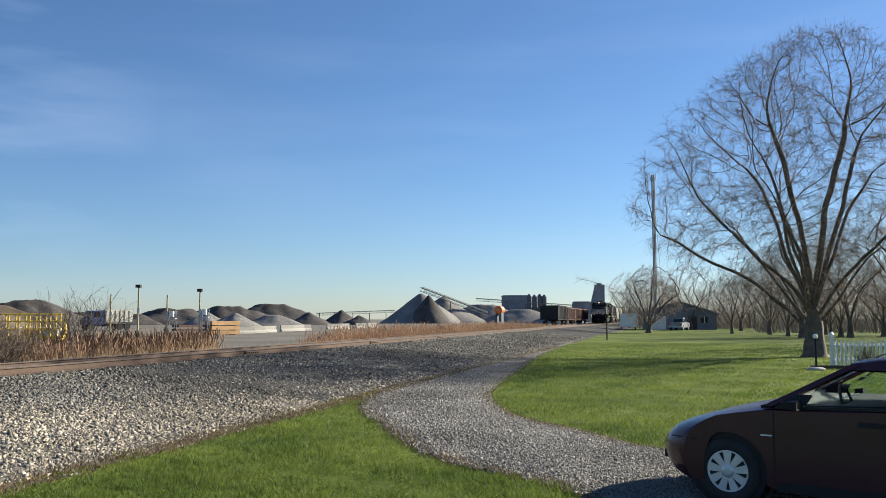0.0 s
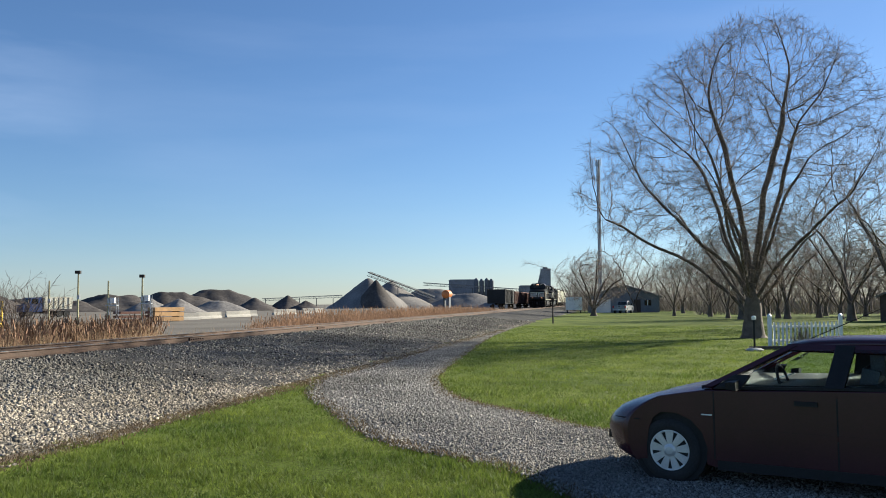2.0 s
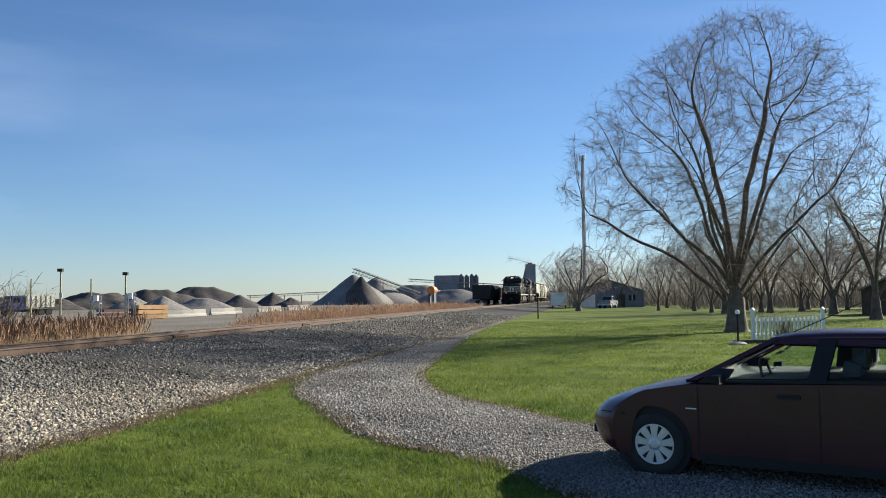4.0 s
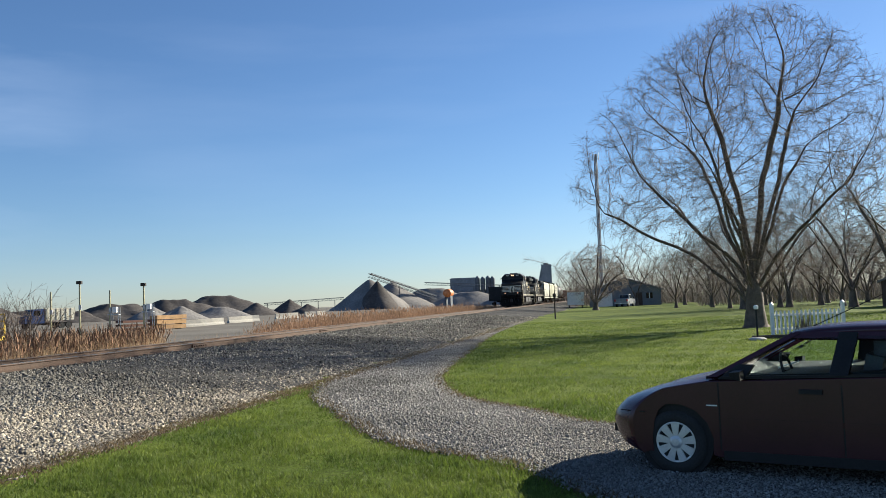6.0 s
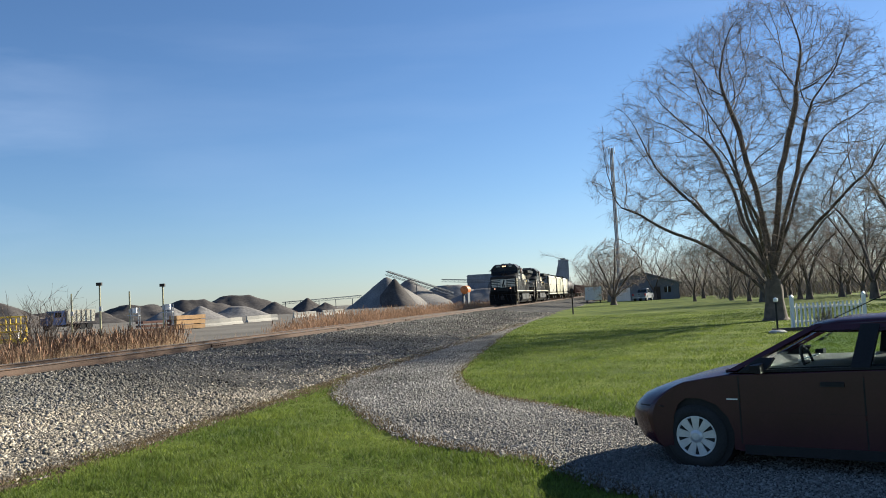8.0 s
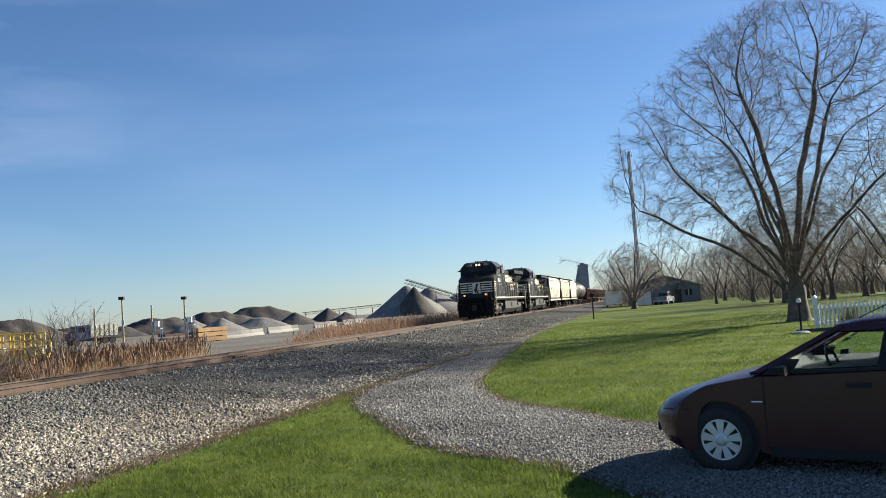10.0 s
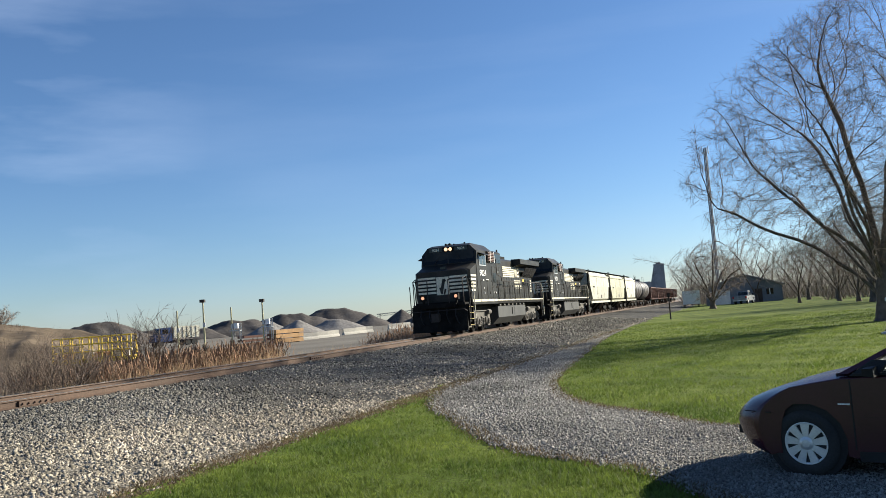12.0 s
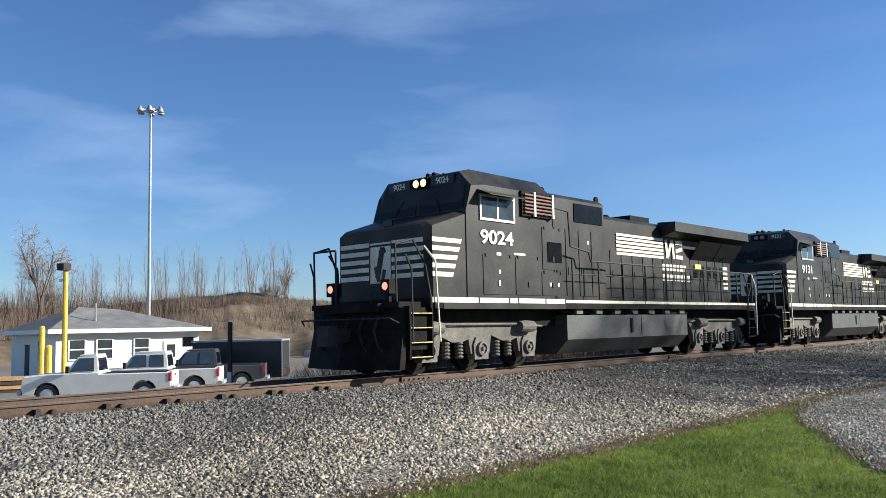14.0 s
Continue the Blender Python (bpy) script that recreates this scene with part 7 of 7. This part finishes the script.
# ---------------------------------------------------------------- office, pickups, trailer and poles by the track
def office():
    e = empty("office_building", Matrix.Translation(at(-43.5, 54, -0.95)) @ Matrix.Rotation(radians(68), 4, "Z"))
    tagged(e, "low white office building with a grey hip roof", "building")
    W, D, H = 8.2, 9.0, 3.0
    wall = part("wall", span(-W, 0, 0, D, 0, H), SIDING_W, e, "white siding wall")
    for k in range(14):
        part("clapboard", span(-W, 0, -0.025, 0, 0.2 + k * 0.2, 0.37 + k * 0.2), SIDING_W, wall)
    o = 0.55
    bm = bmesh.new()
    a = [bm.verts.new(p) for p in ((-W - o, -o, H), (o, -o, H), (o, D + o, H), (-W - o, D + o, H))]
    r = [bm.verts.new(p) for p in ((-W + 2.6, D / 2, H + 1.4), (-3.2, D / 2, H + 1.25))]
    for f in ((a[0], a[1], r[1], r[0]), (a[1], a[2], r[1]), (a[2], a[3], r[0], r[1]), (a[3], a[0], r[0]), tuple(a[::-1])):
        bm.faces.new(f)
    part("roof", bm, ROOFG, e, "grey shingle hip roof")
    part("fascia", span(-W - o - 0.02, o + 0.02, -o - 0.03, -o, H - 0.2, H + 0.03), WHITEP, e, "white eaves board")
    part("fascia", span(o, o + 0.03, -o, D + o, H - 0.2, H + 0.03), WHITEP, e, "white eaves board")
    for x in (-7.1, -5.6, -3.5):
        w = part("window", span(x - 0.42, x + 0.42, -0.06, -0.026, 1.35, 2.45), SKYGLASS, e, "white-framed sash window")
        for q in ((x - 0.48, x - 0.40, 1.3, 2.5), (x + 0.40, x + 0.48, 1.3, 2.5), (x - 0.48, x + 0.48, 2.42, 2.5), (x - 0.48, x + 0.48, 1.3, 1.38), (x - 0.42, x + 0.42, 1.87, 1.93)):
            part("frame", span(q[0], q[1], -0.09, -0.06, q[2], q[3]), WHITEP, w)
    d = part("door", span(-2.2, -1.3, -0.07, -0.026, 0.1, 2.25), WHITEP, e, "white door with a window", bevel=0.01)
    part("door_window", span(-2.0, -1.5, -0.085, -0.07, 1.3, 2.05), SKYGLASS, d)
    part("window", span(-1.0, -0.35, -0.06, -0.026, 1.9, 2.45), DARKGLASS, e)
    part("fascia", span(-W - o - 0.03, -W - o, -o, D + o, H - 0.2, H + 0.03), WHITEP, e, "white eaves board")
    part("end_window", span(-W - 0.03, -W, 2.2, 3.2, 1.3, 2.4), DARKGLASS, e)
    part("end_door", span(-W - 0.03, -W, 5.0, 5.9, 0.1, 2.2), DARKWOOD, e)
    part("vent_pipe", tube(bmesh.new(), (-5.6, 1.5, H + 0.3), (-5.6, 1.5, H + 1.5), 0.06, 0.06, 6), STEEL, e)


office()


def pickup(m, paint, label, crew=False, group="pickups parked by the office"):
    e = empty("pickup_truck", m)
    tagged(e, label, "pickup truck", group)
    cabx = -2.35 if crew else -1.75
    prof = [(0.95, 0.45), (1.0, 0.62), (0.98, 0.95), (0.9, 1.10), (0.3, 1.17), (-0.35, 1.20), (cabx - 0.05, 1.22), (cabx - 0.06, 1.16), (-4.35, 1.16), (-4.4, 0.62), (-4.3, 0.52), (-3.95, 0.48)]
    prof += arc(-3.45, 0.42, 0.46, 175, 5, 8) + [(-2.9, 0.42), (-0.55, 0.42)] + arc(0, 0.42, 0.46, 180, 0, 8) + [(0.5, 0.42)]

    def warp(x, z, f):
        if x > 0.5:
            x -= 0.12 * f ** 4
        return x, z - (0.05 * f ** 4 if z > 1.05 else 0)

    part("body", shell(prof, 0.98, warp, 11), paint, e, bevel=0)
    part("bed_hollow", span(cabx - 0.2, -4.25, -0.8, 0.8, 1.10, 1.165), TRIM, e)
    bm = bmesh.new()
    rf = [(-0.55, 0.86, 1.18), (-1.05, 0.74, 1.78), (cabx + 0.05, 0.74, 1.80), (cabx - 0.03, 0.86, 1.18)]
    loft(bm, [[(x, -y, z) for x, y, z in rf], [(x, y, z) for x, y, z in rf]])
    part("cab_top", bm, paint, e, bevel=0.03)
    part("roof_panel", span(-1.08, cabx + 0.08, -0.72, 0.72, 1.80, 1.86), paint, e, bevel=0.03)
    for s in (1, -1):
        cuts = [(-0.78, -1.55), (-1.63, cabx + 0.12)] if crew else [(-0.78, cabx + 0.12)]
        for k, (x0, x1) in enumerate(cuts):
            part("side_window", pane(bmesh.new(), [(x0, 0.865 * s, 1.24), (x1, 0.865 * s, 1.24), (x1 + 0.03, 0.765 * s, 1.73), (x0 - (0.3 if k == 0 else 0.02), 0.765 * s, 1.73)], 0.008), SKYGLASS, e)
        part("tail_lamp", span(-4.33, -4.415, 0.80 * s, 0.99 * s, 0.80, 1.12), RED, e, "red tail lamp", bevel=0.02)
        part("mirror", box(bmesh.new(), (-0.75, 1.1 * s, 1.33), (0.1, 0.2, 0.25)), TRIM, e, bevel=0.02)
        for x in (0.0, -3.45):
            part("wheel", lathe(bmesh.new(), [(0.05, 0.93 * s), (0.25, 0.95 * s), (0.27, 0.97 * s), (0.38, 0.97 * s), (0.40, 0.92 * s), (0.40, 0.72 * s), (0.05, 0.72 * s)], "y", 24, (x, 0, 0.40)), TYRE, e)
            part("hub", lathe(bmesh.new(), [(0.02, 0.97 * s), (0.1, 0.97 * s), (0.24, 0.955 * s)], "y", 16, (x, 0, 0.40)), HUBCAP, e)
    part("rear_window", pane(bmesh.new(), [(cabx - 0.02, -0.68, 1.25), (cabx - 0.02, 0.68, 1.25), (cabx + 0.045, 0.62, 1.72), (cabx + 0.045, -0.62, 1.72)], 0.012), DARKGLASS, e)
    part("windshield", pane(bmesh.new(), [(-0.57, -0.72, 1.22), (-0.57, 0.72, 1.22), (-1.0, 0.64, 1.74), (-1.0, -0.64, 1.74)], 0.012), DARKGLASS, e)
    tg = part("tailgate", span(-4.40, -4.44, -0.78, 0.78, 0.62, 1.17), paint, e, bevel=0.012)
    part("tailgate_handle", span(-4.44, -4.455, -0.12, 0.12, 0.98, 1.05), TRIM, tg)
    part("rear_bumper", span(-4.42, -4.56, -0.95, 0.95, 0.45, 0.60), STEEL, e, bevel=0.03)
    part("plate_bar", span(-4.56, -4.566, -0.15, 0.15, 0.47, 0.58), WHITEP, e)
    part("front_bumper", span(0.92, 1.05, -0.92, 0.92, 0.42, 0.62), STEEL, e, bevel=0.03)


def yard_pose(az, r, yaw):
    return Matrix.Translation(at(az, r, -0.86)) @ Matrix.Rotation(radians(yaw), 4, "Z")


YAW_T = 216
pickup(yard_pose(-51.9, 36.0, YAW_T), TRUCKWHITE, "white single-cab pickup truck parked by the track")
pickup(yard_pose(-48.7, 38.2, YAW_T), TRUCKWHITE, "white extended-cab pickup truck parked in a row", True)
pickup(yard_pose(-45.6, 40.2, YAW_T), TRUCKDARK, "dark grey pickup truck with a bed cover", True)

# whitish truck standing in shadow; the plant grey has that shade in it
pickup(Matrix.Translation(at(15.55, 134)) @ Matrix.Rotation(radians(62), 4, "Z"), PLANT, "whitish grey pickup truck parked before the garage, shade in its paint", True, "pickup by the garage")

e = empty("cargo_trailer", Matrix.Translation(at(-38.3, 42.5, -0.95)) @ Matrix.Rotation(radians(28), 4, "Z"))
tagged(e, "black enclosed cargo trailer with a pale roof edge", "trailer")
tb = part("box", span(-4.3, 0, 0, 2.3, 0.45, 2.2), TRAILERB, e, "glossy black trailer box", bevel=0.04)
part("roof_edge", span(-4.35, 0.03, -0.03, 2.33, 2.21, 2.30), STEEL, e, "pale metal roof edge")
for y in (0.02, 2.2):
    part("door_post", span(0.0, 0.03, y, y + 0.1, 0.45, 2.2), STEEL, tb)
part("rear_door", span(0.001, 0.02, 0.15, 2.15, 0.55, 2.12), TRAILERB, e, bevel=0.006)
for y in (0.08, 2.15):
    part("tail_lamp", span(0.03, 0.05, y, y + 0.1, 0.6, 0.85), RED, e)
for x in (-1.8, -2.7):
    part("wheel", lathe(bmesh.new(), [(0.02, -0.03), (0.3, -0.03), (0.34, 0.1), (0.02, 0.15)], "y", 18, (x, 0, 0.34)), TYRE, e)

e = empty("yellow_pole", Matrix.Translation(at(-51.4, 47, -1.05)))
tagged(e, "yellow steel pole with a dark floodlight on top", "light pole")
H = EYE + 1.05 + 47 * math.tan(radians(4.05))
part("pole", tube(bmesh.new(), (0, 0, 0), (0, 0, H), 0.13, 0.12, 10), YELLOW, e)
part("floodlight", box(bmesh.new(), (0, -0.1, H + 0.15), (0.5, 0.45, 0.35)), IRON, e, bevel=0.03)
part("camera_arm", box(bmesh.new(), (-0.2, 0, H - 0.5), (0.4, 0.12, 0.15)), WHITEP, e, bevel=0.02)
for az, el in ((-52.65, 0.55), (-52.25, -0.6)):
    q = empty("yellow_bollard", Matrix.Translation(at(az, 46, -1.05)))
    tagged(q, "yellow steel bollard beside the office", "bollard", "yellow bollards")
    H2 = EYE + 1.05 + 46 * math.tan(radians(el))
    part("pipe", tube(bmesh.new(), (0, 0, 0), (0, 0, H2), 0.14, 0.14, 10), YELLOW, q)
    part("cap", lathe(bmesh.new(), [(0.14, H2), (0.1, H2 + 0.06), (0.02, H2 + 0.09)], "z", 10), YELLOW, q)

e = empty("high_mast_light", Matrix.Translation(at(-46.55, 72, -1.0)))
tagged(e, "tall grey high-mast pole with a cluster of floodlights", "light pole")
H = EYE + 1.0 + 72 * math.tan(radians(14.1))
part("pole", tube(bmesh.new(), (0, 0, 0), (0, 0, H), 0.15, 0.09, 12), STEEL, e)
part("head_ring", lathe(bmesh.new(), [(0.1, H - 0.2), (0.35, H - 0.15), (0.35, H + 0.15), (0.1, H + 0.3)], "z", 12), STEEL, e)
for k in range(6):
    a = k * math.pi / 3 + 0.2
    x, y = math.cos(a), math.sin(a)
    part("arm", tube(bmesh.new(), (0.3 * x, 0.3 * y, H), (0.75 * x, 0.75 * y, H + 0.05), 0.05, 0.05, 6), STEEL, e)
    part("floodlight", lathe(bmesh.new(), [(0.08, 0.25), (0.16, 0.1), (0.28, -0.2), (0.02, -0.22)], "z", 12, (0.9 * x, 0.9 * y, H + 0.02)), STEEL, e)

e = empty("marker_post", Matrix.Translation(uw(18.0 * math.tan(radians(75.39 - 41.55)), 18.0, -0.35)))
tagged(e, "slim dark trackside marker post with a pale lower half", "post")
part("post", box(bmesh.new(), (0, 0, 1.5), (0.11, 0.05, 1.62)), IRON, e, bevel=0.006)
part("pale_sleeve", box(bmesh.new(), (0, -0.0, 0.55), (0.12, 0.06, 1.1)), STEEL, e, bevel=0.006)


# far brush that closes the view behind the lawn and on the hill
n = 13000
az = rs.uniform(11.8, 38, n)
r = rs.uniform(150, 235, n)
r = np.where(az > 20, rs.uniform(112, 200, n), r)
b = np.stack([r * np.sin(np.radians(az)), r * np.cos(np.radians(az)), np.full(n, -0.1)], 1)
scatter_quads("far_thicket", b, rs.uniform(0.8, 5.0, n) * (r / 200), rs.uniform(0.02, 0.05, n), rs.uniform(0.15, 1.2, n), HAZETWIG, "grey-brown bare thicket behind the lawn trees", "thicket", 0.2)
n = 16000
az = rs.uniform(-62, -30, n)
r = rs.uniform(94, 129, n)
b = np.array([hill_place(a, q) for a, q in zip(az, r)]) + np.array([0, 0, 0.1])
scatter_quads("hill_brush", b, rs.uniform(0.3, 1.1, n) * np.interp(az, [-62, -47, -40, -30], [3.2, 2.2, 0.8, 0.6]), rs.uniform(0.012, 0.03, n), rs.uniform(0.05, 0.5, n), BRUSH, "dry brush on the earth hill", "brush", 0.2)


# ---------------------------------------------------------------- sleepers and rail fastenings
tie = tagged(part("sleeper", box(bmesh.new(), (0, 0, 0), (0.22, 2.6, 0.17)), TIE, NEAR, bevel=0.012), "")
tie.matrix_basis = pose(*uw(-12, MID, RAIL_TOP - 0.285), 0, 0, TRAIN_YAW)
ab = bmesh.new()
box(ab, (0, 0, 0.0), (0.2, 0.34, 0.025))
box(ab, (0.14, 0.0, 0.04), (0.08, 0.26, 0.10))
box(ab, (-0.10, 0.0, 0.03), (0.05, 0.24, 0.08))
tube(ab, (0.06, -0.12, 0), (0.06, -0.12, 0.06), 0.018, 0.018, 6)
tube(ab, (-0.06, 0.12, 0), (-0.06, 0.12, 0.06), 0.018, 0.018, 6)
anchor = part("rail_anchor", ab, IRON, NEAR)
anchor.matrix_basis = pose(*uw(-12, NEAR_RAIL, RAIL_TOP - 0.168), 0, 0, TRAIN_YAW)
for k in range(1, 240):
    o = new("sleeper", tie.data)
    o.parent = NEAR
    jig = gen.uniform(-0.03, 0.03)
    o.matrix_basis = pose(*uw(-12 + k * 0.53 + jig, MID + gen.uniform(-0.06, 0.06), RAIL_TOP - 0.285), 0, 0, TRAIN_YAW + gen.uniform(-1, 1))
    if k < 44 and k % 2:
        o = new("rail_anchor", anchor.data)
        o.parent = NEAR
        o.matrix_basis = pose(*uw(-12 + k * 0.53 + jig, NEAR_RAIL, RAIL_TOP - 0.168), 0, 0, TRAIN_YAW)


# stacked timber beside the office
e = empty("timber_pile", Matrix.Translation(at(-54.0, 46, -0.92)) @ Matrix.Rotation(radians(50), 4, "Z"))
tagged(e, "low pile of brown timber pallets beside the office", "timber pile")
for k in range(4):
    part("pallet", span(-1.2, 1.2, -0.6, 0.6, k * 0.2, k * 0.2 + 0.16), WOOD if k % 2 else DARKWOOD, e, bevel=0.01)
for k, (az, w2, s2) in enumerate([(-37.6, 17.8, 0.55), (-36.0, 17.4, 0.45), (-33.0, 17.9, 0.6), (-31.6, 18.0, 0.8), (-25.6, 18.4, 0.7), (-24.4, 18.8, 0.65)]):
    p = at(az, w2 / math.cos(radians(az) + math.pi / 2 - TRACK))
    p.z = float(ground_z(p.dot(ALONG), w2)) - 0.05
    copy_thing(shrub, Matrix.Translation(p) @ Matrix.Rotation(k * 2.1, 4, "Z")).scale = (s2, s2, s2)


# ---------------------------------------------------------------- what moves
def motions():
    times = [k * 0.5 for k in range(29)]
    for thing, back in CONSIST:
        walk(thing, [(t, pose(*uw(train_u(t) - back, MID, RAIL_TOP), 0, 0, TRAIN_YAW)) for t in times])


motions()
